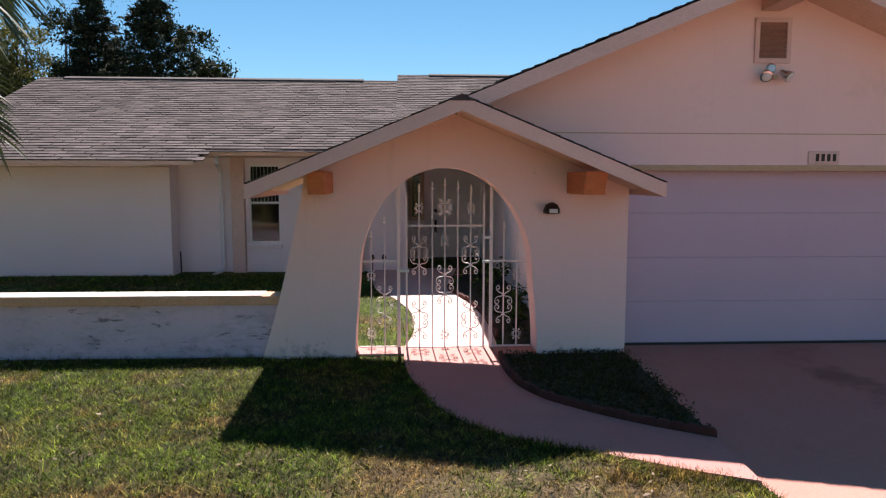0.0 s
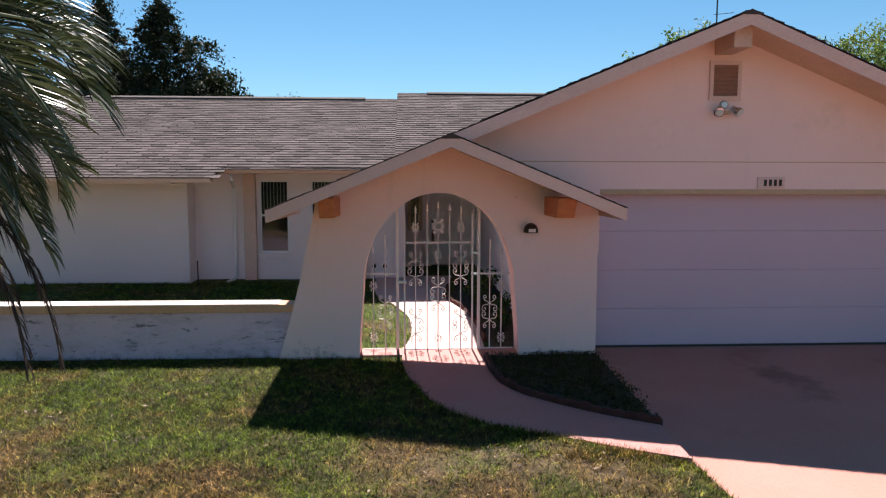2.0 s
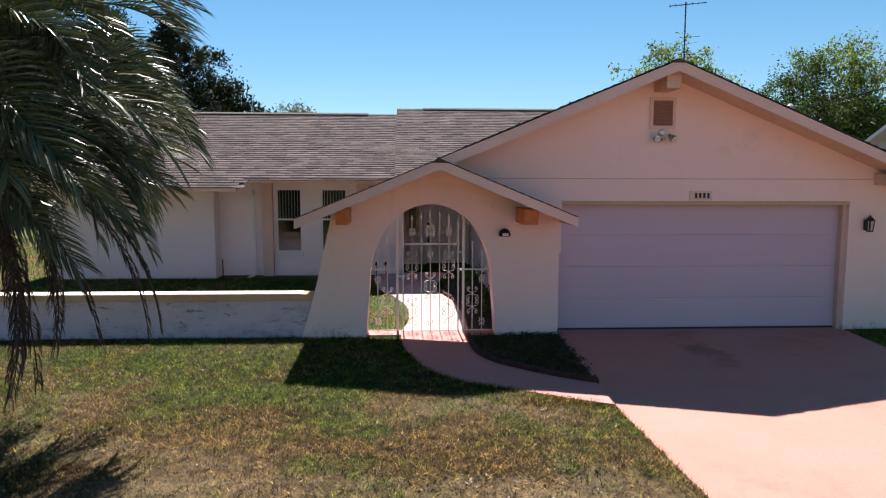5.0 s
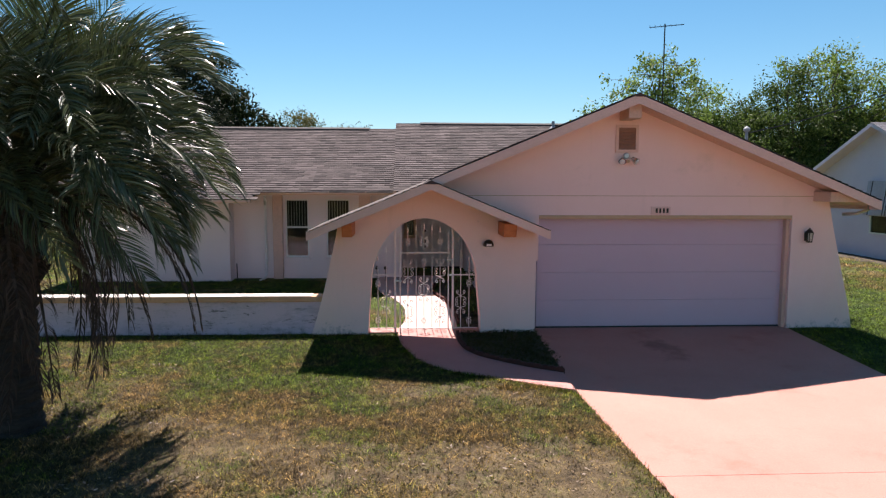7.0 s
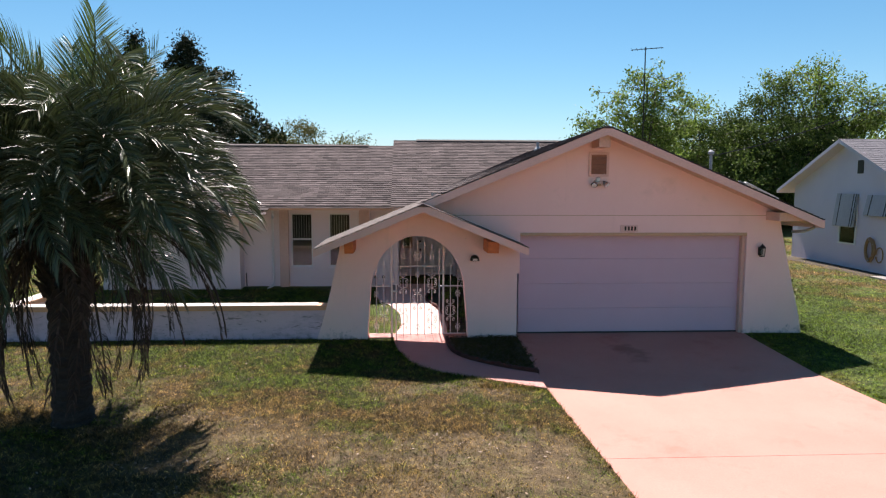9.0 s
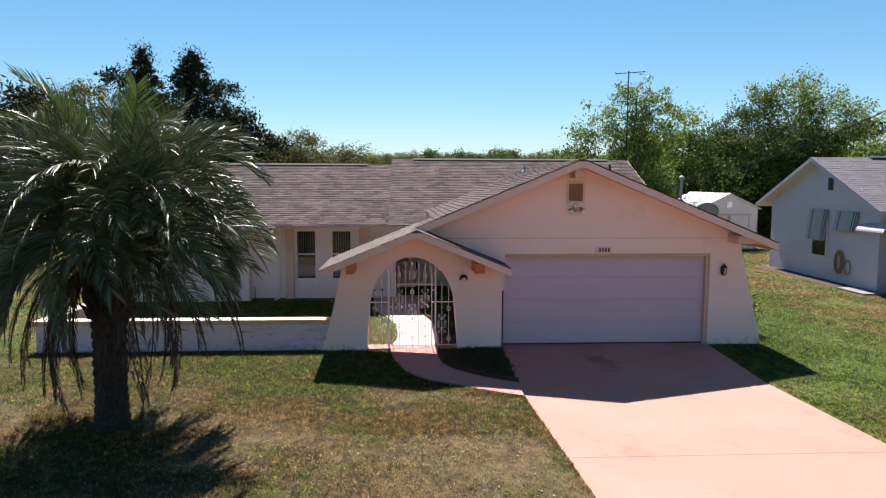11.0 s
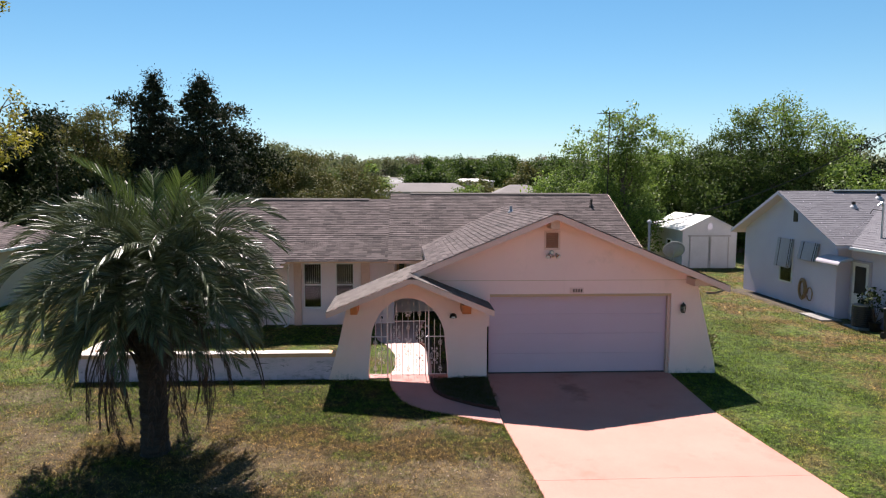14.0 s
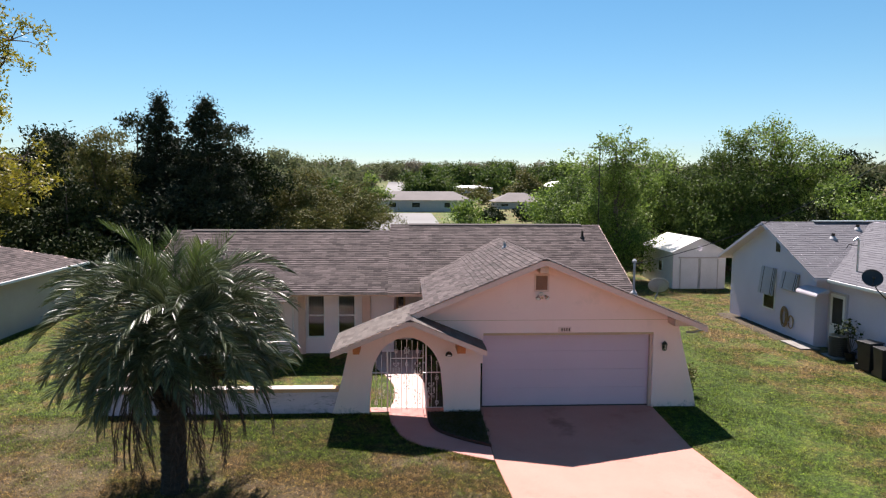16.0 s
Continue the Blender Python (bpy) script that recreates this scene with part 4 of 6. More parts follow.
for z in (0.025, 1.45):
    bm = bmesh.new()
    bar(bm, (-2.567, GY, z), (-1.672, GY, z), 0.0105)
    part("rail", bm, IRON, iron_gate)
for x, top, big, small in ((-2.422, 1.925, (1.106, 0.350), (1.651,)), (-2.270, 1.955, (), ()), (-2.125, 1.99, (0.766,), (1.278, 0.177)), (-1.975, 1.96, (), ()), (-1.826, 1.92, (1.112, 0.352), (1.651,))):
    part("picket", picket(x, 0.025, top), IRON, iron_gate)
    for z in big:
        part("scroll", scroll(x, z, 0.20, 0.44), IRON, iron_gate)
    for z in small:
        part("scroll", scroll(x, z, 0.095, 0.115), IRON, iron_gate)
part("scroll", scroll(-2.125, 1.665, 0.16, 0.18), IRON, iron_gate)
part("latch", boxes((-2.65, -2.54, GY - 0.03, GY + 0.02, 0.915, 0.95), bevel=0.004), GALV, iron_gate)
for z in (1.30, 1.02):
    part("hinge", boxes((-1.69, -1.57, GY - 0.024, GY + 0.02, z, z + 0.03), bevel=0.004), GALV, iron_gate)

# planting beds
BED = [(-1.50, -0.47, 0), (-1.50, -1.04, 0), (-1.43, -1.50, 0), (-1.22, -1.84, 0), (-0.84, -2.18, 0), (-0.48, -2.45, 0), (-0.22, -2.62, 0), (-0.11, -2.66, 0)]
bed = thing("planting_bed", "dark soil bed with low green groundcover beside the walkway", "flower bed", kind="structure")
part("soil", slab(BED, [(-0.10, -0.47 - 2.17 * k / 7, 0) for k in range(8)], lambda x, y: walk_top(x, y) + 0.0, 0.1, 20), SOIL, bed)
inner_bed = [(-1.40, 0.0, 0), (-1.38, 1.0, 0), (-1.42, 1.8, 0), (-1.52, 2.45, 0), (-1.75, 3.4, 0), (-1.60, 4.3, 0), (-1.45, 5.18, 0)]
part("soil", slab(inner_bed, [(-0.76, p[1], 0) for p in inner_bed], lambda x, y: walk_top(x, y) + 0.0, 0.1, 20), SOIL, bed)


def scallop():
    """A moulded edging block with a rounded top."""
    pts = [(-0.072, -0.08), (0.072, -0.08), (0.072, 0.05)] + [(0.072 * math.cos(a), 0.05 + 0.045 * math.sin(a)) for a in np.linspace(0.3, math.pi - 0.3, 6)] + [(-0.072, 0.05)]
    bm = prism(pts, "y", -0.022, 0.022)
    me = bpy.data.meshes.new("edging_block")
    bmesh.ops.recalc_face_normals(bm, faces=bm.faces)
    bm.to_mesh(me)
    bm.free()
    me.materials.append(EDGING)
    return me


block = scallop()
edging = thing("bed_edging", "scalloped dark red concrete edging round the beds", "edging")
for line, n in ((WALK_R[1:], 25), (PATH_R[1:7], 33)):
    pts = resample(line, n * 4)
    for k in range(n):
        p, q = pts[k * 4], pts[min(k * 4 + 2, len(pts) - 1)]
        d = math.atan2(q.y - p.y, q.x - p.x)
        ob = new("edging_block", block)
        ob.parent = edging
        ob.matrix_basis = pose(p.x + 0.035, p.y + 0.02, walk_top(p.x, p.y) + R.uniform(-0.04, -0.02), R.uniform(-6, 6), R.uniform(-3, 3), math.degrees(d))


# ---- fixtures on the house ----
wall_light = thing("wall_light", "dark dome wall light with a pale lens on the arch wall", "wall lamp", (-0.98, -0.46, 1.66))
bm = lathe(bmesh.new(), [(0.07, -0.05), (0.095, -0.045), (0.09, 0.0), (0.07, 0.045), (0.03, 0.07), (0.005, 0.075)], (0, -0.085, 0), 16)
part("hood", bm, BRONZE, wall_light, smooth=True)
part("lens", boxes((-0.045, 0.045, -0.188, -0.176, -0.038, 0.005), bevel=0.004), WHITE, wall_light)
part("bracket", boxes((-0.035, 0.035, -0.05, 0.0, -0.045, 0.04), bevel=0.006), BRONZE, wall_light)

lantern = thing("lantern", "black wall lantern with glass sides on the garage wall", "wall lamp", (5.10, -0.17, 1.77))
bm = boxes((-0.035, 0.035, -0.02, 0.0, -0.10, 0.08), bevel=0.005)
tube(bm, [(0, -0.02, 0.04), (0, -0.07, 0.10), (0, -0.11, 0.14)], 0.009, 6)
part("bracket", bm, BRONZE, lantern)
part("roof_cap", lathe(bmesh.new(), [(0.085, 0.06), (0.05, 0.11), (0.02, 0.13), (0.006, 0.16)], (0, -0.11, 0), 6), BRONZE, lantern)
part("cage", lathe(bmesh.new(), [(0.045, -0.12), (0.06, -0.11), (0.055, -0.10)], (0, -0.11, 0), 6), BRONZE, lantern)
bm = bmesh.new()
for k in range(6):
    a = k * math.pi / 3
    tube(bm, [(0.052 * math.cos(a), -0.11 + 0.052 * math.sin(a), -0.11), (0.075 * math.cos(a), -0.11 + 0.075 * math.sin(a), 0.062)], 0.006, 5)
part("frame", bm, BRONZE, lantern)
part("glass", lathe(bmesh.new(), [(0.045, -0.10), (0.065, 0.06)], (0, -0.11, 0), 6), GLASS, lantern)

flood = thing("flood_light", "pair of silver flood lamps with a sensor under the gable vent", "flood light", (1.60, -0.17, 3.21))
part("base_plate", lathe(bmesh.new(), [(0.055, 0), (0.055, 0.025), (0.04, 0.035)], (0.0, 0.0, 0.04), 14, Matrix.Rotation(radians(90), 4, "X")), GALV, flood)
for dx, turn in ((-0.085, -18), (0.10, 38)):
    m = Matrix.Rotation(radians(turn), 4, "Z") @ Matrix.Rotation(radians(128), 4, "X")
    part("lamp_head", lathe(bmesh.new(), [(0.028, 0.0), (0.04, 0.04), (0.066, 0.09), (0.07, 0.12), (0.05, 0.125)], (dx, -0.05, 0.0), 16, m), CHROME, flood)
for dx, turn in ((-0.085, -18), (0.10, 38)):
    m = Matrix.Rotation(radians(turn), 4, "Z") @ Matrix.Rotation(radians(128), 4, "X")
    part("lens", lathe(bmesh.new(), [(0.052, 0.124), (0.05, 0.132), (0.03, 0.140), (0.005, 0.143)], (dx, -0.05, 0.0), 16, m), WHITE, flood, "pale reflector lens")
part("sensor", boxes((-0.015, 0.045, -0.09, -0.03, -0.09, -0.04), bevel=0.01), TAN, flood)

plaque = thing("house_plaque", "small pink tile plaque with dark marks over the garage door", "sign", (2.28, -0.172, 2.24))
part("tile", boxes((-0.185, 0.185, -0.02, 0.0, -0.075, 0.075), bevel=0.008), FASCIA, plaque)
for k in range(4):
    part("mark", boxes((-0.10 + 0.068 * k, -0.062 + 0.068 * k, -0.026, -0.02, -0.042, 0.042)), BRONZE, plaque)

for x, y, z, r, h, mat_, lab in ((4.99, 8.5, main_z(8.5), 0.045, 0.30, BRONZE, "dark plumbing vent pipe on the roof"), (1.27, 4.7, garage_z(1.27) - SAG * 5.5, 0.04, 0.22, GREYDISH, "grey plumbing vent pipe on the roof"),
                                (4.95, 2.0, garage_z(4.95), 0.033, 0.98, GREYDISH, "tall grey electrical service mast on the garage roof")):
    p = thing("vent_pipe", lab, "vent pipe", (x, y, z))
    bm = tube(bmesh.new(), [(0, 0, -0.1), (0, 0, h)], r, 12)
    part("pipe", bm, mat_, p)
    if h > 0.5:
        part("cowl", lathe(bmesh.new(), [(0.04, h - 0.02), (0.07, h), (0.07, h + 0.05), (0.02, h + 0.10)], (0, 0, 0), 14), mat_, p)
    part("flashing", lathe(bmesh.new(), [(0.12, -0.06), (0.10, 0.03), (r, 0.10)], (0, 0, 0), 12), mat_, p)


def dish(name, at, r, face, mat_, foot, label):
    """A shallow dish with feed arm on a bent mast; face: way that it looks; foot: mast foot from the dish."""
    t = thing(name, label, "satellite dish", at)
    turn = Vector(face).to_track_quat("Z", "Y").to_matrix().to_4x4()
    prof = [(0.01, 0.0)] + [(r * k / 6, 0.22 * r * (k / 6) ** 2) for k in range(1, 7)] + [(r * 1.02, 0.24 * r), (r * 0.8, 0.11 * r), (0.012, -0.012)]
    part("reflector", lathe(bmesh.new(), prof, (0, 0, 0), 24, turn), mat_, t, smooth=True)
    f = turn @ Vector((0, -r * 0.35, r * 0.95))
    part("feed_arm", tube(bmesh.new(), [turn @ Vector((0, -r * 0.95, 0.1 * r)), f], 0.014, 6), mat_, t)
    part("receiver", lathe(bmesh.new(), [(0.03, -0.05), (0.04, 0.0), (0.03, 0.06)], f, 10, turn), mat_, t)
    ft = Vector(foot)
    part("mast", tube(bmesh.new(), [turn @ Vector((0, 0, -0.02)), Vector((ft.x * 0.3, ft.y * 0.3, ft.z * 0.45)), ft], 0.02, 8), mat_, t)
    return t


dish("satellite_dish", (6.2, 3.2, 2.92), 0.33, (0.15, 0.6, 0.45), GREYDISH, (-0.1, 0.05, -0.42), "small grey satellite dish at the roof's eave")

antenna = thing("tv_antenna", "thin television antenna mast behind the roof", "antenna", (6.07, 10.04, 0.15))
part("mast", tube(bmesh.new(), [(0, 0, 0), (0, 0, 4.0), (0, 0, 7.78)], 0.022, 8), BRONZE, antenna)
part("boom", tube(bmesh.new(), [(-0.45, 0.2, 7.70), (0.55, -0.25, 7.72)], 0.014, 6), BRONZE, antenna)
for k in range(7):
    c = Vector((-0.42 + 0.15 * k, 0.19 - 0.066 * k, 7.715))
    w = 0.55 - 0.05 * k
    part("element", tube(bmesh.new(), [c - Vector((0.2 * w, 0.45 * w, 0)), c + Vector((0.2 * w, 0.45 * w, 0))], 0.006, 5), BRONZE, antenna)
part("element", tube(bmesh.new(), [(-0.08, 0.05, 6.72), (0.42, -0.15, 6.74)], 0.008, 5), BRONZE, antenna)
part("element", tube(bmesh.new(), [(-0.2, 0.5, 6.5), (0.2, -0.5, 6.5)], 0.006, 5), BRONZE, antenna)

stake = thing("garden_stake", "thin dark stake in the courtyard lawn", "stake", (-6.83, 5.15, 0.12))
part("rod", tube(bmesh.new(), [(0, 0, -0.05), (-0.01, 0, 0.5)], 0.014, 6), BRONZE, stake)
for x in (-3.02, -2.80):
    pl = thing("path_light", "small dark path light by the walkway", "path light", (x - 0.2, 5.1, 0.13), "path lights")
    part("stem", tube(bmesh.new(), [(0, 0, 0), (0, 0, 0.36)], 0.012, 6), BRONZE, pl)
    part("head", lathe(bmesh.new(), [(0.03, 0.33), (0.05, 0.36), (0.02, 0.42)], (0, 0, 0), 10), BRONZE, pl)


# ---- foliage ----
def leaf_faces(pos, size, up=0.3, slim=0.42):
    """Leaf-shaped faces round given places, turned at random."""
    n = len(pos)
    a = RN.normal(size=(n, 3))
    a /= np.linalg.norm(a, axis=1, keepdims=True)
    b = RN.normal(size=(n, 3))
    b[:, 2] *= 1 - up
    b -= a * (a * b).sum(1, keepdims=True)
    b /= np.linalg.norm(b, axis=1, keepdims=True)
    s = (size * RN.uniform(0.6, 1.35, n))[:, None]
    return np.stack([pos - a * s, pos + b * s * slim, pos + a * s, pos - b * s * slim], 1)


def clumps(lobes, per_lobe, cluster, per, flat=0.75):
    """Leaf places: clusters over the outside of lumpy lobes (x, y, z, radius)."""
    out = []
    for x, y, z, r in lobes:
        k = max(6, int(per_lobe * r * r))
        d = RN.normal(size=(k, 3))
        d /= np.linalg.norm(d, axis=1, keepdims=True)
        d[:, 2] = np.where(d[:, 2] < -0.55, -d[:, 2], d[:, 2])
        rad = r * RN.uniform(0.45, 1.08, (k, 1))
        c = np.array([x, y, z]) + d * rad * np.array([1, 1, flat])
        m = RN.poisson(per, k)
        base = np.repeat(c, m, axis=0)
        w = np.repeat(cluster * RN.uniform(0.5, 1.4, k), m)[:, None]
        out.append(base + RN.normal(size=base.shape) * w * np.array([1, 1, 0.7]))
    return np.concatenate(out)


def limb_path(a, b, sag, n=6):
    a, b = Vector(a), Vector(b)
    pts = []
    for k in range(n + 1):
        t = k / n
        p = a.lerp(b, t)
        p.z += sag * math.sin(t * math.pi) * (b - a).length
        p += Vector((R.uniform(-1, 1), R.uniform(-1, 1), 0)) * 0.03 * (b - a).length * (0 < k < n)
        pts.append(p)
    return pts


def broadleaf(x, y, height, width, lobes_n, mat_, label, leaf=0.14, per=42, dens=5.5, cluster=0.42, low=0.3, depth=None, name="tree", category="tree", tall=0.7):
    """A tree of trunk, limbs and a lumpy open crown."""
    z0 = ground_z(x, y)
    t = thing(name, label, category, (x, y, z0))
    depth = depth or width
    lobes = []
    for k in range(lobes_n):
        a = k * 2.4 + R.uniform(-0.4, 0.4)
        rr = math.sqrt((k + 0.3) / lobes_n) * 0.5
        r = width * R.uniform(0.17, 0.26)
        zz = height * (low + (1 - low) * R.uniform(0.15, 1.0) * (1 - 0.75 * rr)) - r * 0.5
        lobes.append((rr * width * math.cos(a) * 0.85, rr * depth * math.sin(a) * 0.85, max(zz, r * 0.5), r))
    lobes.append((0, 0, height - width * 0.16, width * 0.17))
    bm = bmesh.new()
    fork = height * max(0.12, low * 0.6)
    tube(bm, limb_path((0, 0, -0.2), (0.05 * width * R.uniform(-1, 1), 0, fork), 0), [height * 0.028 * (1.25 - 0.06 * k) for k in range(7)], 9)
    part("trunk", bm, BARK, t)
    for lx, ly, lz, r in lobes:
        p = limb_path((0, 0, fork * 0.9), (lx, ly, lz + 0.4 * r), 0.06)
        part("limb", tube(bmesh.new(), p, [height * 0.013 * (1 - 0.13 * k) for k in range(7)], 6), BARK, t)
    pos = clumps(lobes, dens, cluster, per)
    quads("crown", leaf_faces(pos, leaf), mat_, t)
    return t


def conifer(x, y, height, width, mat_, label, n=330, per=100, leaf=0.10, low=0.04):
    """A dark pointed tree with short rising boughs at all heights."""
    t = thing("conifer", label, "tree", (x, y, ground_z(x, y)), "dark conifers behind the house")
    part("trunk", tube(bmesh.new(), limb_path((0, 0, -0.2), (0.1, 0, height * 0.97), 0), [height * 0.018 * (1 - 0.15 * k) for k in range(7)], 8), BARK, t)
    cs = []
    for k in range(n):
        f = R.random() ** 0.9
        z = height * (low + (1 - low) * f)
        a = R.uniform(0, 6.283)
        w = width * 0.5 * min(1.0, 1.12 * (1.0 - f) ** 0.84) * R.uniform(0.35, 1.12)
        pad = (0.07 + 0.66 * (1 - f)) * R.uniform(0.6, 1.3)     # a clump of sprays at the bough's end
        tip = np.array((w * math.cos(a), w * math.sin(a), z + 0.12 * w))
        m = int(per * (0.35 + pad))
        cs.append(tip + RN.normal(size=(m, 3)) * pad * np.array([0.55, 0.55, 0.38]))
        m = max(2, int(m * 0.3))
        cs.append(tip * np.array([0.5, 0.5, 1.0]) + RN.normal(size=(m, 3)) * np.array([0.3 + 0.2 * w, 0.3 + 0.2 * w, 0.3]))
        if k % 12 == 0:
            part("bough", tube(bmesh.new(), [(0, 0, z - 0.3), (tip[0] * 0.95, tip[1] * 0.95, tip[2])], [0.04, 0.012], 4, False), BARK, t)
    for k in range(9):                                          # the ragged leader
        cs.append(np.array((0, 0, height * (0.9 + 0.011 * k))) + RN.normal(size=(10, 3)) * np.array([0.16, 0.16, 0.14]) * (1.2 - 0.09 * k))
    quads("crown", leaf_faces(np.concatenate(cs), leaf, 0.0, 0.34), mat_, t)
    return t


OAK = island("dark_oak_leaves", [(0.013, 0.0215, 0.0078), (0.026, 0.039, 0.0125), (0.043, 0.057, 0.019)], 0.7, 0.4, 0, 0.08, thin=0.07)
SPRING = island("spring_leaves", [(0.054, 0.095, 0.016), (0.128, 0.198, 0.033), (0.240, 0.340, 0.068)], 0.55, 0.35, 0, 0.3, thin=0.45)
MIXED = island("mixed_green_leaves", [(0.027, 0.051, 0.0115), (0.058, 0.098, 0.020), (0.112, 0.162, 0.035)], 0.62, 0.45, 0, 0.18, thin=0.4)
CEDARLEAF = island("cedar_needles", [(0.011, 0.0185, 0.0105), (0.023, 0.034, 0.0165), (0.043, 0.052, 0.027)], 0.75, 0.4, 0, 0.2, thin=0.12)
OLIVE = island("olive_leaves", [(0.06626, 0.07765, 0.02232), (0.1242, 0.1278, 0.03348), (0.1657, 0.1415, 0.04463), (0.07455, 0.1051, 0.02603)], 0.62, 0.45, 0, 0.18, thin=0.25)
YELLOW = island("yellowing_leaves", [(0.17, 0.16, 0.016), (0.30, 0.27, 0.026), (0.18, 0.19, 0.03), (0.34, 0.28, 0.04)], 0.5, 0.3, 0, 0.4, thin=0.4)
# distance haze is put into these two far colours, paler than near leaves
FAR = island("hazed_far_leaves", [(0.08926, 0.1151, 0.0522), (0.1389, 0.1699, 0.07308), (0.1884, 0.2028, 0.09396), (0.1488, 0.148, 0.08874)], 0.8, 0.5, 0, 0.2, thin=0.35)
FARBROWN = island("hazed_far_bare_twigs", [(0.1652, 0.1458, 0.1123), (0.2236, 0.1944, 0.1531), (0.1944, 0.1847, 0.1123)], 0.8, 0.4, 0, 0.2, thin=0.3)
PALMLEAF = island("palm_leaflets", [(0.029, 0.041, 0.016), (0.062, 0.084, 0.034), (0.116, 0.143, 0.066)], 0.37, 0.3, 0, 0.5, thin=0.13)
PALMYOUNG = island("young_palm_leaflets", [(0.040, 0.068, 0.014), (0.070, 0.108, 0.024), (0.102, 0.142, 0.040)], 0.45, 0.3, 0, 0.3, thin=0.25)
PALMDEAD = island("dead_palm_leaflets", [(0.032, 0.023, 0.019), (0.062, 0.044, 0.035), (0.105, 0.076, 0.062)], 0.8, 0.4, 0, 0.3, thin=0.15)
GROUNDCOVER = island("groundcover_leaves", [(0.036, 0.036, 0.012), (0.066, 0.068, 0.020), (0.120, 0.088, 0.046)], 0.95, 0.4, 0, 0.1, thin=0.2)
DEADLEAF = island("dead_leaves", [(0.13, 0.082, 0.05), (0.22, 0.15, 0.10), (0.30, 0.225, 0.165), (0.40, 0.315, 0.25)], 0.8, 0.3, 0, 0.3, thin=0.1)


# palm
PR = random.Random(23)


def frond_mesh(name, length, e0, droop, mat_, leaflets=58, ragged=0.0, wide=0.56, bend=1.3, limp=0.22, vee=0.55, half=0.0075):
    """A feathered frond that leaves the origin along x at the angle e0 and bends down by droop degrees; its leaflets rise in a V."""
    seg = 26
    pts, ang = [Vector((0, 0, 0))], []
    for k in range(seg):
        t = k / seg
        a = radians(e0 - droop * t ** bend)
        ang.append(a)
        pts.append(pts[-1] + Vector((math.cos(a), 0, math.sin(a))) * (length / seg))
    ang.append(ang[-1])
    verts, faces = [], []
    for k in range(seg):           # rachis, three sides
        r0, r1 = 0.024 * (1 - k / seg) + 0.004, 0.024 * (1 - (k + 1) / seg) + 0.004
        i = len(verts)
        for p, r, a in ((pts[k], r0, ang[k]), (pts[k + 1], r1, ang[k + 1])):
            nz = Vector((-math.sin(a), 0, math.cos(a)))
            verts += [p + Vector((0, r, 0)), p - Vector((0, r, 0)), p - nz * r * 1.4]
        faces += [(i, i + 1, i + 4, i + 3), (i + 1, i + 2, i + 5, i + 4), (i + 2, i, i + 3, i + 5)]
    sway = 0.0
    for side in (1, -1):
        for j in range(leaflets):
            t = 0.17 + 0.82 * (j + PR.uniform(-0.25, 0.25)) / leaflets
            sway = 0.8 * sway + PR.uniform(-0.06, 0.06)      # neighbours lean alike
            if PR.random() < ragged:
                continue
            x = min(t * seg, seg - 0.01)
            k = int(x)
            p = pts[k].lerp(pts[k + 1], x - k)
            a = ang[k]
            fwd = Vector((math.cos(a), 0, math.sin(a)))
            nz = Vector((-math.sin(a), 0, math.cos(a)))
            ln = wide * (0.42 + 0.58 * math.sin(min(1.0, (t - 0.05) * 1.2) * math.pi * 0.86 + 0.25)) * PR.uniform(0.92, 1.12)
            d = (fwd * (0.62 + 0.6 * t + sway) + Vector((0, side, 0)) * (0.95 - 0.35 * t) + nz * (vee + 0.6 * sway + PR.uniform(-0.10, 0.10))).normalized()
            fall = Vector((0, 0, -1.0))
            flat = nz.cross(d).normalized()
            turn = PR.uniform(-1.5, 1.5)
            w = (flat * math.cos(turn) + d.cross(flat) * math.sin(turn)) * half
            q0, q1 = p, p + d * ln * 0.38
            d1 = (d + fall * limp * 0.8).normalized()
            q2 = q1 + d1 * ln * 0.34
            d2 = (d + fall * limp * (1.6 + 0.8 * PR.random())).normalized()
            q3 = q2 + d2 * ln * 0.32
            i = len(verts)
            verts += [q0 - w * 0.5, q0 + w * 0.5, q1 + w, q1 - w, q2 + w * 0.8, q2 - w * 0.8, q3]
            faces += [(i, i + 1, i + 2, i + 3), (i + 3, i + 2, i + 4, i + 5), (i + 5, i + 4, i + 6)]
    me = bpy.data.meshes.new(name)
    me.from_pydata([tuple(v) for v in verts], [], faces)
    me.update()
    me.materials.append(mat_)
    return me


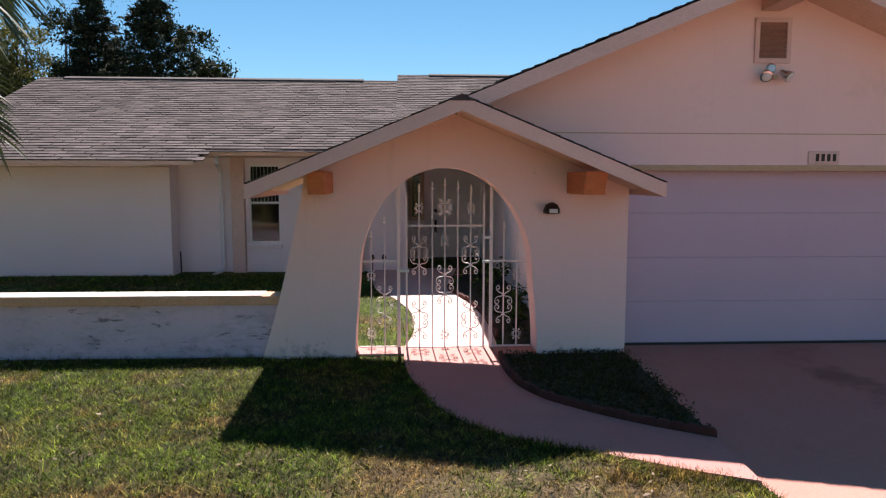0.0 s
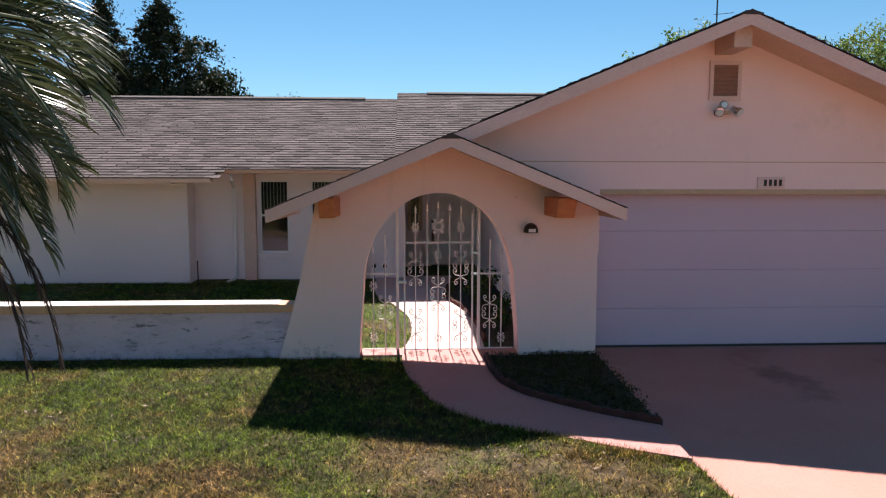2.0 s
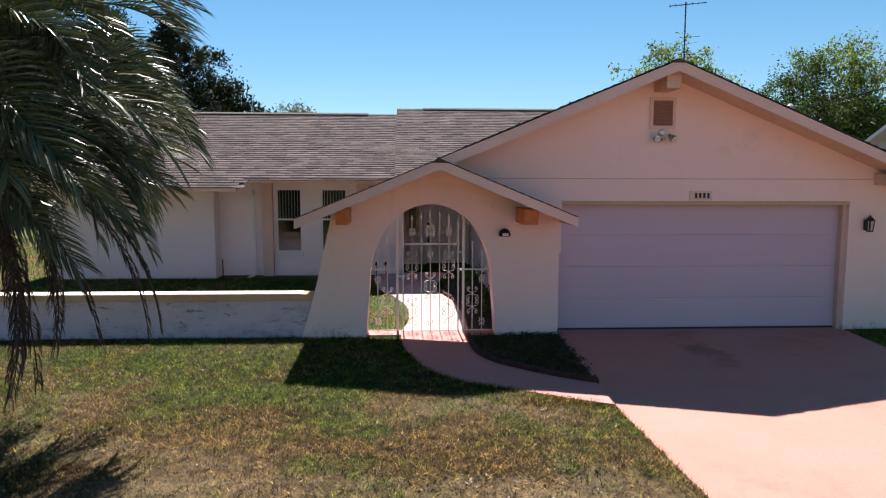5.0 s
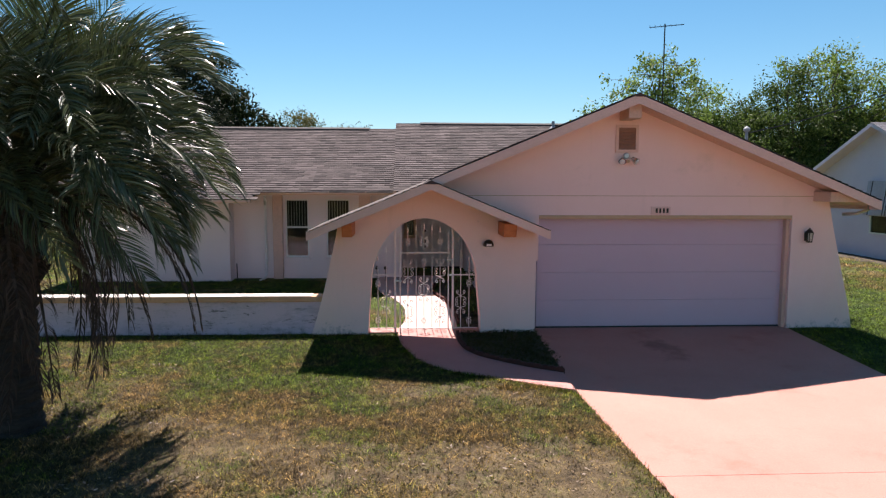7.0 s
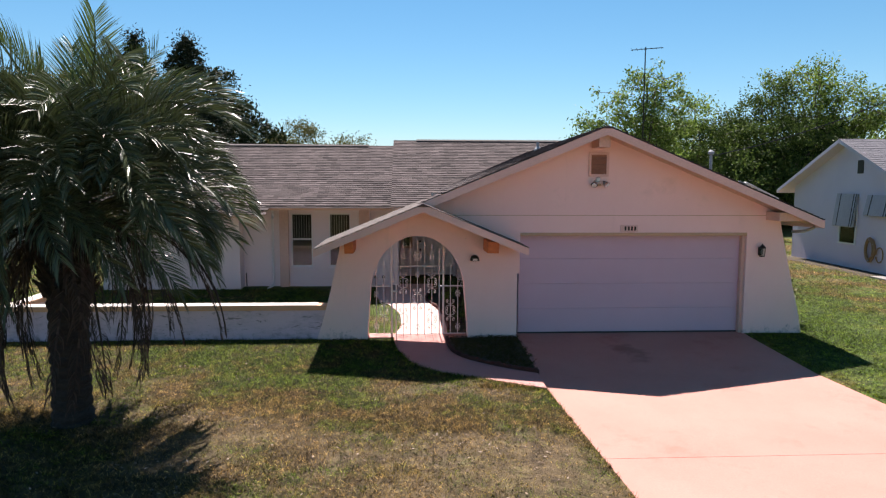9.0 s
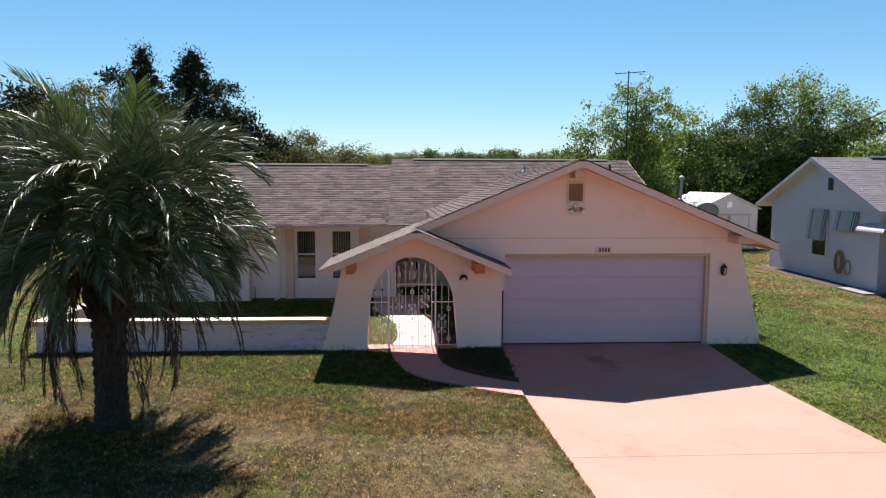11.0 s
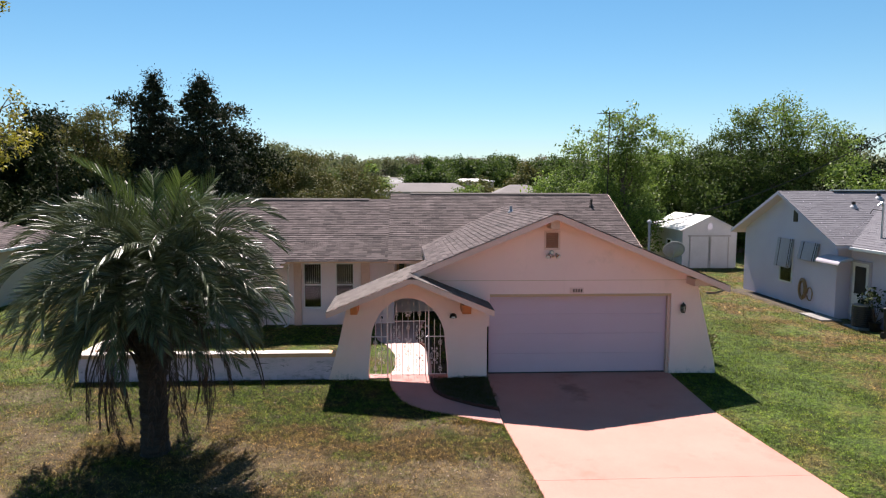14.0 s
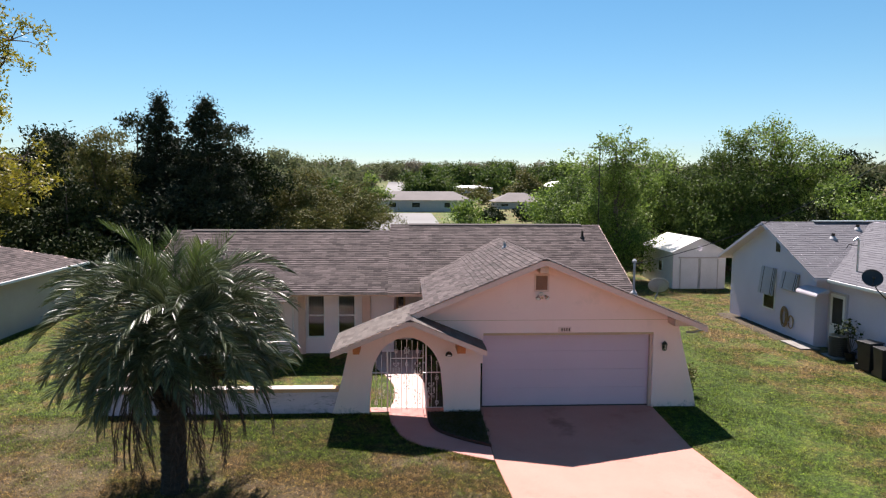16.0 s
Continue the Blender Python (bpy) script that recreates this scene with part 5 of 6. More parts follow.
def palm(x, y):
    z0 = ground_z(x, y)
    t = thing("palm_tree", "grey-green feather palm with arching fronds and a thick dark trunk", "palm tree", (x, y, z0))
    H = 3.12
    bm = bmesh.new()
    rings = []
    for k in range(64):
        z = -0.1 + (H + 0.1) * k / 63
        r = 0.242 + 0.16 * max(0, 0.25 - z) + 0.05 * max(0.0, (z - 1.4) / 1.2) + (0.014 if k % 3 else -0.012)
        wob = [r + 0.022 * noise.noise((math.cos(a) * 3, math.sin(a) * 3, z * 5)) for a in (2 * math.pi * j / 26 for j in range(26))]
        rings.append([bm.verts.new((wob[j] * math.cos(2 * math.pi * j / 26), wob[j] * math.sin(2 * math.pi * j / 26), z + 0.012 * math.sin(j * 2.4 + k))) for j in range(26)])
    for lo, hi in zip(rings, rings[1:]):
        for j in range(26):
            bm.faces.new((lo[j], lo[(j + 1) % 26], hi[(j + 1) % 26], hi[j]))
    bm.faces.new(rings[-1])
    part("trunk", bm, PALMBARK, t, "thick dark ringed palm trunk")
    bm = bmesh.new()
    for k in range(110):           # old leaf bases
        a, z = k * 2.3999, 1.72 + 1.35 * k / 110
        m = Matrix.Translation((0.24 * math.cos(a), 0.24 * math.sin(a), z)) @ Matrix.Rotation(a, 4, "Z") @ Matrix.Rotation(radians(26 + PR.uniform(-8, 8)), 4, "Y")
        ln = PR.uniform(0.16, 0.32)
        vs = [bm.verts.new(m @ Vector(p)) for p in ((-0.04, -0.07, 0), (-0.04, 0.07, 0), (0.05, 0.05, 0), (0.05, -0.05, 0), (0.03, -0.03, ln), (0.03, 0.03, ln), (0.06, 0.02, ln), (0.06, -0.02, ln))]
        for f in ((0, 1, 5, 4), (1, 2, 6, 5), (2, 3, 7, 6), (3, 0, 4, 7), (4, 5, 6, 7)):
            bm.faces.new([vs[i] for i in f])
    part("leaf_base_collar", bm, PALMBARK, t, "stubby old leaf bases under the crown")["kind"] = "stuff"
    kinds = {
        "spear": [frond_mesh("frond", 2.25, 86, 26, PALMYOUNG, 84, 0, 0.62, 1.6, 0.04, 0.4, 0.0065), frond_mesh("frond", 2.45, 76, 60, PALMYOUNG, 84, 0, 0.62, 1.6, 0.08, 0.45, 0.0065)],
        "high": [frond_mesh("frond", 2.7, 68, 112, PALMLEAF, 88, 0, 0.62, 1.45, 0.2), frond_mesh("frond", 2.65, 58, 118, PALMLEAF, 88, 0.02, 0.62, 1.35, 0.22)],
        "mid": [frond_mesh("frond", 2.7, 48, 124, PALMLEAF, 88, 0.03, 0.62, 1.2, 0.26), frond_mesh("frond", 2.6, 36, 120, PALMLEAF, 88, 0.04, 0.60, 1.1, 0.3)],
        "low": [frond_mesh("frond", 2.35, 30, 112, PALMLEAF, 84, 0.06, 0.56, 1.0, 0.4, 0.4), frond_mesh("frond", 2.2, 16, 94, PALMLEAF, 80, 0.10, 0.52, 0.9, 0.45, 0.35)],
        "dead": [frond_mesh("frond", 2.75, 14, 112, PALMDEAD, 74, 0.2, 0.34, 0.6, 2.4, 0.1, 0.006), frond_mesh("frond", 2.35, -16, 80, PALMDEAD, 70, 0.25, 0.32, 0.45, 2.4, 0.1, 0.006)]}
    withered = (172, 188, 236, 292, 338, 12, 74, 124)
    k = 0
    for kind, count in (("spear", 9), ("high", 38), ("mid", 48), ("low", 36), ("dead", 32)):
        for j in range(count):
            k += 1
            a = math.degrees(k * 2.39996) + PR.uniform(-10, 10) if kind != "dead" else withered[j // 4] + PR.uniform(-9, 9)
            lift = {"spear": 3.42, "high": 3.34, "mid": 3.18, "low": 2.96, "dead": 2.76}[kind]
            ob = new("frond", kinds[kind][j % 2])
            ob.parent = t
            s = PR.uniform(0.78, 1.08)
            rr = 0.10 if kind in ("spear", "high") else 0.22
            ob.matrix_basis = pose(0.17 + rr * math.cos(radians(a)), rr * math.sin(radians(a)), lift + PR.uniform(-0.06, 0.06), PR.uniform(-38, 38) * (0.4 if kind == "dead" else 1.0), PR.uniform(-15, 13), a) @ Matrix.Diagonal((s, s, s, 1))
            if kind == "dead":
                ob["label"] = "withered brown hanging frond"


palm(-7.0, -4.62)

def open_tree(x, y, label, ends, trunk_r, fork, limb_r, twigs, reach, leaves, leaf, mat_, name="tree"):
    """A tree whose boughs, twigs and sparse leaf clusters show; ends: tips of its boughs."""
    t = thing(name, label, "tree", (x, y, ground_z(x, y)))
    part("trunk", tube(bmesh.new(), limb_path((0, 0, -0.2), (0.2, 0.3, fork), 0), [trunk_r * (1 - 0.05 * k) for k in range(7)], 12), BARK, t)
    pos = []
    for e in ends:
        p = limb_path((0.2, 0.3, fork - 0.2), e, 0.07, 8)
        part("limb", tube(bmesh.new(), p, [limb_r * (1 - 0.115 * k) for k in range(9)], 7), BARK, t)
        bm = bmesh.new()
        for k in range(twigs):
            q = p[R.randint(4, 8)]
            d = Vector((R.gauss(0, reach), R.gauss(0, reach), R.gauss(-0.05, reach * 0.7)))
            tube(bm, [q, q + d * 0.6 + Vector((0, 0, 0.05)), q + d], [0.018, 0.011, 0.004], 4, False)
            c = np.array(q + d)
            m = R.randint(leaves // 2, leaves)
            pos.append(c + RN.normal(size=(m, 3)) * np.array([0.38, 0.38, 0.33]) * reach)
        part("twig_spray", bm, BARK, t)["kind"] = "stuff"
    quads("crown", leaf_faces(np.concatenate(pos), leaf, 0.2, 0.4), mat_, t)


# trees behind the houses
conifer(-19.2, 30.3, 11.8, 7.4, CEDARLEAF, "tall dark green pointed conifer behind the house", 520)
conifer(-16.0, 30.0, 11.7, 9.4, CEDARLEAF, "tall dark green pointed conifer behind the house", 640)
broadleaf(-21.2, 31.5, 10.9, 6.6, 18, OAK, "dark lumpy evergreen beside the pointed conifers", 0.11, 60, 12, 0.36, 0.0)
broadleaf(-14.6, 33.0, 10.4, 6.4, 16, OAK, "dark lumpy pine beside the pointed conifers", 0.13, 54, 11, 0.36, 0.0)
broadleaf(-18.3, 33.0, 8.6, 9.5, 18, OAK, "broad dark evergreen behind the pointed conifers", 0.15, 56, 9, 0.42, 0.0)
broadleaf(-21.9, 28.6, 9.7, 6.2, 22, OLIVE, "grey-green open tree beside the dark conifers", 0.095, 62, 12, 0.34, 0.15)
broadleaf(-25.8, 30.5, 9.4, 7.6, 18, OAK, "dark rounded evergreen beside the grey-green tree", 0.12, 58, 11, 0.36, 0.0)
broadleaf(-28.5, 33.0, 10.0, 9.5, 16, OAK, "dark evergreen tree behind the neighbouring house", 0.16, 50, 8)
broadleaf(-23.0, 24.5, 6.8, 8.0, 14, OAK, "glossy dark evergreen shrub tree behind the lawn", 0.14, 52, 8, low=0.03)
broadleaf(-17.5, 27.5, 6.2, 8.5, 14, CEDARLEAF, "dark evergreen shrub tree behind the lawn", 0.14, 50, 8, low=0.03)
broadleaf(-29.0, 24.5, 7.4, 8.5, 14, OAK, "glossy dark evergreen shrub tree behind the neighbouring house", 0.15, 50, 8, low=0.03)
broadleaf(-36.5, 30.0, 10.4, 10.0, 15, OAK, "dark evergreen tree behind the neighbouring house", 0.17, 46, 7)
broadleaf(-9.8, 35.0, 7.3, 8.8, 28, OLIVE, "wide olive and rust coloured tree behind the roof", 0.085, 90, 11, 0.34, low=0.0)
broadleaf(-6.2, 36.0, 6.4, 6.6, 18, OLIVE, "rounded olive green tree behind the roof", 0.085, 80, 11, 0.34, low=0.0)
broadleaf(-7.3, 86.0, 7.0, 5.2, 10, SPRING, "round yellow-green bush by the far street", 0.2, 40, 10, 0.45, 0.0)
broadleaf(3.0, 140.0, 8.4, 12.5, 14, MIXED, "round green tree by the far road", 0.3, 38, 5, 0.8, 0.0)
broadleaf(4.1, 51.0, 4.1, 5.6, 14, SPRING, "bright yellow-green shrub behind the roof", 0.15, 40, 8, 0.42, 0.0)
broadleaf(11.0, 23.6, 9.0, 5.2, 20, SPRING, "tall light green tree behind the roof", 0.08, 64, 14, 0.32, 0.05)
open_tree(11.2, 24.0, "slender airy light green tree behind the roof", [(-0.6, 0, 8.7), (0.7, -0.3, 8.6), (-1.6, 0.2, 7.8), (1.9, 0, 7.5), (0.1, -0.8, 8.1), (-2.2, -0.2, 7.2), (2.4, 0.3, 6.9)], 0.16, 3.0, 0.06, 24, 0.5, 50, 0.10, SPRING)
broadleaf(9.4, 27.0, 6.8, 6.0, 13, MIXED, "green shrub tree behind the roof", 0.09, 66, 10, 0.38, 0.0)
broadleaf(12.6, 41.0, 8.2, 7.0, 13, SPRING, "light green tree behind the roof", 0.15, 44, 8, 0.45, 0.05)
broadleaf(24.0, 131.0, 7.5, 8.5, 12, OLIVE, "round olive-brown tree beyond the far houses", 0.26, 40, 6, 0.6, 0.0)
broadleaf(16.6, 30.5, 8.8, 7.4, 16, SPRING, "green tree behind the white shed", 0.095, 70, 10, 0.38, 0.03)
broadleaf(20.6, 28.0, 9.6, 8.6, 26, MIXED, "large spreading green tree behind the white house", 0.09, 66, 11, 0.34, 0.03)
broadleaf(25.5, 31.5, 7.4, 9.5, 15, OAK, "dark green tree behind the white house", 0.15, 48, 8, 0.45, 0.03)
broadleaf(20.0, 33.0, 7.4, 8.5, 14, OAK, "dark green tree behind the white house", 0.15, 48, 8, 0.45, 0.03)
broadleaf(35.0, 38.0, 6.8, 9.0, 14, SPRING, "light green shrub tree behind the white house", 0.16, 44, 7, 0.5, 0.0)
broadleaf(44.0, 50.0, 9.5, 10.0, 13, OAK, "dark green tree in the distance", 0.2, 42, 6, 0.6, 0.05)
broadleaf(14.0, 32.0, 5.8, 7.5, 11, OAK, "dark green shrub behind the white shed", 0.14, 48, 8, 0.45, 0.0)


open_tree(-16.85, 0.2, "oak with yellowing spring leaves on long hanging boughs",
          [(4.6, -1.4, 8.5), (4.8, -0.8, 9.8), (4.4, -1.9, 10.2), (4.3, -2.3, 9.2), (4.5, -1.0, 8.0), (4.7, -1.3, 9.3), (4.2, -1.2, 10.6), (3.9, 1.6, 6.5), (3.5, 2.6, 6.0), (4.0, 1.0, 6.2), (3.8, 0.4, 6.9), (3.6, 1.8, 7.0),
           (2.6, 0.8, 9.8), (0.3, 2.5, 9.5), (-2.2, 1.2, 9.0), (-3.0, -1.5, 8.0), (0.4, -2.0, 10.2), (1.2, 3.4, 7.2)],
          0.42, 4.2, 0.10, 26, 0.34, 74, 0.06, YELLOW, "oak_tree")
open_tree(24.0, 29.0, "tall airy light green tree with bare twigs behind the white house",
          [(-0.5, -0.8, 10.3), (-2.2, -0.9, 9.7), (1.3, -1.0, 9.1), (3.4, -0.6, 8.5), (4.1, -0.8, 7.4), (4.3, 0.4, 7.0), (2.4, 0.5, 8.6), (0.2, 0.6, 9.8), (-3.0, 0.3, 9.4), (1.0, 1.5, 8.8), (3.0, -1.2, 7.4)],
          0.24, 3.6, 0.085, 26, 0.62, 52, 0.11, SPRING)


def far_woods():
    """The wooded skyline: many small crowns of leaf clumps, the farthest in hazed colours."""
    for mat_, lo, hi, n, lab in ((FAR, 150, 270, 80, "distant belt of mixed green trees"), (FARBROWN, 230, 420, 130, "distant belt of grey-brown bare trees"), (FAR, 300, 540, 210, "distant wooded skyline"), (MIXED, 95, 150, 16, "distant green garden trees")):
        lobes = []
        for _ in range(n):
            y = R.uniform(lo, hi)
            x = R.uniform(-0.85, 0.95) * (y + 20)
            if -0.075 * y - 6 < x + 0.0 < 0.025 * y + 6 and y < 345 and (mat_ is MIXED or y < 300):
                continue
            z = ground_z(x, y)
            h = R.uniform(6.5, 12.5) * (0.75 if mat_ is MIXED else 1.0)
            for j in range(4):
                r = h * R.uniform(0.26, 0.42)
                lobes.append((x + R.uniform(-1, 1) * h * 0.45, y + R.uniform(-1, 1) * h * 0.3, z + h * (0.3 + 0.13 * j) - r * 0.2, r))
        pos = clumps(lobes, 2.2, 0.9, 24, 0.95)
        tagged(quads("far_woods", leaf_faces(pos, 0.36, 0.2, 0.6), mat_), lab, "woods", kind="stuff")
    for mat_, x0, x1, y0, y1, n, h0, h1, lab in ((MIXED, 6, 75, 172, 215, 30, 6.0, 9.5, "green trees behind the far houses"), (OLIVE, 8, 62, 126, 152, 16, 2.4, 4.2, "olive brown bushes behind the far houses"),
                                                 (MIXED, 26, 52, 92, 128, 10, 4.0, 6.5, "green trees beside the far houses"), (OAK, 8.5, 25, 84, 98, 16, 1.0, 1.9, "dark hedge before the far houses"),
                                                 (FAR, -52, -15, 150, 205, 18, 5.5, 8.5, "mixed trees beside the far street"), (MIXED, -30, -11.5, 60, 100, 12, 2.5, 4.5, "green garden shrubs beside the far street")):
        lobes = []
        for _ in range(n):
            x, y, h = R.uniform(x0, x1), R.uniform(y0, y1), R.uniform(h0, h1)
            for j in range(4):
                r = h * R.uniform(0.3, 0.46)
                lobes.append((x + R.uniform(-1, 1) * h * 0.5, y + R.uniform(-1, 1) * h * 0.3, ground_z(x, y) + h * (0.25 + 0.14 * j) - r * 0.2, r))
        pos = clumps(lobes, 5.0 if h1 < 5 else 2.6, 0.5 if h1 < 5 else 0.8, 26, 0.95)
        tagged(quads("far_woods", leaf_faces(pos, 0.20 if h1 < 5 else 0.32, 0.2, 0.6), mat_), lab, "woods", kind="stuff")


far_woods()


# ---- ground plants ----
def in_lawn(x, y):
    """True where grass grows."""
    ok = ~((x > -0.12) & (x < 4.9 + 0.16 * np.maximum(0, -2.8 - y)) & (y < 0.2) & (x > np.where(y > -3.5, -0.1, -0.1 + 0.085 * (-3.5 - y))))
    ok &= ~((x > -10.9) & (x < 5.7) & (y > 5.3) & (y < 13.5))
    ok &= ~((x > -0.8) & (x < 6.1) & (y > -0.25) & (y < 6))
    ok &= ~((x > -10.45) & (x < -0.0) & (y > -0.44) & (y < -0.05))
    for L, Rr in ((WALK_L, WALK_R), (PATH_L, PATH_R)):
        ly = np.array(sorted(p[1] for p in L))
        lx = np.array([p[0] for p in sorted(L, key=lambda p: p[1])])
        ry = np.array(sorted(p[1] for p in Rr))
        rx = np.array([p[0] for p in sorted(Rr, key=lambda p: p[1])])
        ok &= ~((y > ly[0]) & (y < ly[-1]) & (x > np.interp(y, ly, lx) + 0.03) & (x < 0.2))
    ok &= ~((x > 13.2) & (y > -8) & (y < 13.2)) & ~((x > 13.0) & (x < 17) & (y > 19.8) & (y < 25.3)) & ~((x < -17.7) & (y > -6) & (y < 15))
    return ok


ground_v = np.vectorize(ground_z)


def bare(x, y):
    """How bare the front lawn is, 0 to 1, in ragged patches."""
    p = np.array([noise.noise((a * 0.5, b * 0.8, 3.3)) + 0.6 * noise.noise((a * 1.9, b * 1.9, 8.0)) + 0.35 * noise.noise((a * 6.0, b * 6.0, 1.0)) for a, b in zip(x, y)])
    return np.clip((p - 0.20) * 2.6, 0.0, 0.62)


def grass(name, x0, x1, y0, y1, density, length, width, label, patchy=False):
    n = int((x1 - x0) * (y1 - y0) * density)
    x, y = RN.uniform(x0, x1, n), RN.uniform(y0, y1, n)
    keep = in_lawn(x, y)
    x, y = x[keep], y[keep]
    if patchy:
        keep = RN.uniform(0, 1, len(x)) > bare(x, y)
        x, y = x[keep], y[keep]
    z = ground_v(x, y)
    n = len(x)
    a = RN.uniform(0, 6.283, n)
    lean = RN.uniform(0.4, 1.7, n)
    ln = length * RN.uniform(0.45, 1.3, n)
    base = np.stack([x, y, z - 0.005], 1)
    side = np.stack([-np.sin(a), np.cos(a), np.zeros(n)], 1) * (width * RN.uniform(0.6, 1.3, n))[:, None]
    tip = base + np.stack([np.cos(a) * lean * ln, np.sin(a) * lean * ln, ln * RN.uniform(0.4, 1.0, n)], 1)
    ob = quads(name, np.stack([base - side, base + side, tip], 1), BLADES, corners=3)
    return tagged(ob, label, "grass", kind="stuff")


grass("grass", -13.5, 0.1, -7.6, -0.3, 3400, 0.055, 0.0052, "short dry and green lawn grass before the house", True)
grass("grass", -8.5, 0.1, -5.2, -0.5, 3200, 0.060, 0.0045, "short dry and green lawn grass before the house", True)
grass("grass", -10.2, -1.4, -0.05, 5.3, 1500, 0.06, 0.006, "green grass in the walled courtyard")
grass("grass", 4.8, 13.3, -7.0, 6.0, 2300, 0.055, 0.006, "green lawn grass beside the driveway", True)
grass("grass", 5.5, 17.5, 6.0, 21.0, 600, 0.07, 0.011, "green lawn grass between the houses")
grass("grass", -18.0, -10.3, -0.5, 16.0, 700, 0.07, 0.010, "green lawn grass beside the house")


def tufts():
    """Taller tufts along the driveway's and walkway's edges."""
    pts = []
    for k in range(80):
        y = R.uniform(-7.5, -3.4)
        pts.append((drive_left(y) - R.uniform(0.0, 0.07), y))
    edge = resample(WALK_L, 200)
    for k in range(150):
        p = edge[R.randint(60, 199)]
        pts.append((p.x - R.uniform(0, 0.08), p.y - R.uniform(0, 0.10)))
    for k in range(60):
        y = R.uniform(-7.0, -0.4)
        pts.append((drive_right(y) + R.uniform(0.0, 0.09), y))
    for k in range(90):
        pts.append((-0.75 + R.gauss(0, 0.35), -3.24 - abs(R.gauss(0, 0.10)) - 0.08))
    c = np.repeat(np.array(pts), 16, axis=0) + RN.normal(size=(len(pts) * 16, 2)) * 0.03
    n = len(c)
    z = ground_v(c[:, 0], c[:, 1])
    a, ln = RN.uniform(0, 6.283, n), RN.uniform(0.03, 0.075, n)
    lean = RN.uniform(0.1, 0.9, n)
    base = np.stack([c[:, 0], c[:, 1], z - 0.01], 1)
    side = np.stack([-np.sin(a), np.cos(a), np.zeros(n)], 1) * 0.005
    tip = base + np.stack([np.cos(a) * lean * ln, np.sin(a) * lean * ln, ln], 1)
    tagged(quads("grass", np.stack([base - side, base + side, tip], 1), BLADES, corners=3), "longer grass tufts at the pavement edges", "grass", kind="stuff")


tufts()


def scatter_leaves():
    """Curled dry leaves, loosely gathered in drifts."""
    n = 17000
    x, y = RN.uniform(-12.5, -0.3, n), RN.uniform(-7.2, -0.5, n)
    keep = in_lawn(x, y) & (bare(x, y) * 0.55 + 0.02 > RN.uniform(0, 1, n))
    x, y = x[keep], y[keep]
    pos = np.stack([x, y, ground_v(x, y) + 0.03], 1)
    f = leaf_faces(pos, 0.026, 0.0, 0.42)
    f[:, :, 2] = pos[:, None, 2] + (f[:, :, 2] - pos[:, None, 2]) * 0.5
    tagged(quads("fallen_leaves", f, DEADLEAF), "dry fallen leaves scattered on the lawn", "leaves", kind="stuff")


scatter_leaves()


def bed_plants():
    pts = []
    for k in range(2000):
        y = R.uniform(-2.7, -0.45)
        x = R.uniform(-1.5, -0.08 + 0.10 * noise.noise((0.0, y * 3.0, 5.0)))
        lim = np.interp(-y, [-p[1] for p in BED], [p[0] for p in BED])
        if x > lim + 0.05:
            pts.append((x, y, walk_top(x, y) + R.uniform(0.0, 0.045)))
    for k in range(520):
        y = R.uniform(0.0, 5.1)
        x = R.uniform(-1.4, -0.8)
        if x > np.interp(y, [p[1] for p in inner_bed], [p[0] for p in inner_bed]) + 0.04:
            pts.append((x, y, walk_top(x, y) + R.uniform(0.0, 0.10)))
    c = np.repeat(np.array(pts), 7, axis=0)
    tagged(quads("groundcover", leaf_faces(c + RN.normal(size=c.shape) * np.array([0.03, 0.03, 0.012]), 0.016, 0.1, 0.4), GROUNDCOVER), "low dark green groundcover in the beds", "plants", kind="stuff")
    for x, y, h in ((-1.25, 2.9, 0.35), (-1.0, 3.6, 0.42), (-1.2, 4.4, 0.36), (-0.95, 2.0, 0.25), (-1.15, 1.0, 0.22)):
        s = thing("small_shrub", "small leafy shrub in the courtyard bed", "shrub", (x, y, walk_top(x, y)), "courtyard shrubs")
        bm = bmesh.new()
        cs = []
        for k in range(9):
            e = (R.gauss(0, h * 0.3), R.gauss(0, h * 0.3), h * R.uniform(0.5, 1.0))
            tube(bm, [(0, 0, 0), e], [0.008, 0.003], 4, False)
            cs.append(e)
        part("stems", bm, BARK, s)
        c = np.repeat(np.array(cs), 26, axis=0)
        quads("leaves", leaf_faces(c + RN.normal(size=c.shape) * 0.055, 0.03, 0.3, 0.45), MIXED, s)


bed_plants()
weed = thing("tall_weed", "dark bare weed against the garage corner", "weed", (6.32, 0.9, ground_z(6.32, 0.9)))
bm = bmesh.new()
cs = []
for k in range(14):
    e = Vector((R.gauss(0.05, 0.12), R.gauss(0, 0.25), R.uniform(0.4, 0.85)))
    tube(bm, [(0, 0, 0), e * 0.5 + Vector((0.03, 0, 0)), e], [0.014, 0.009, 0.004], 5, False)
    cs.append(e)
part("stems", bm, BARK, weed)
c = np.repeat(np.array(cs), 22, axis=0)
quads("leaves", leaf_faces(c + RN.normal(size=c.shape) * 0.09, 0.045, 0.3, 0.45), OLIVE, weed)


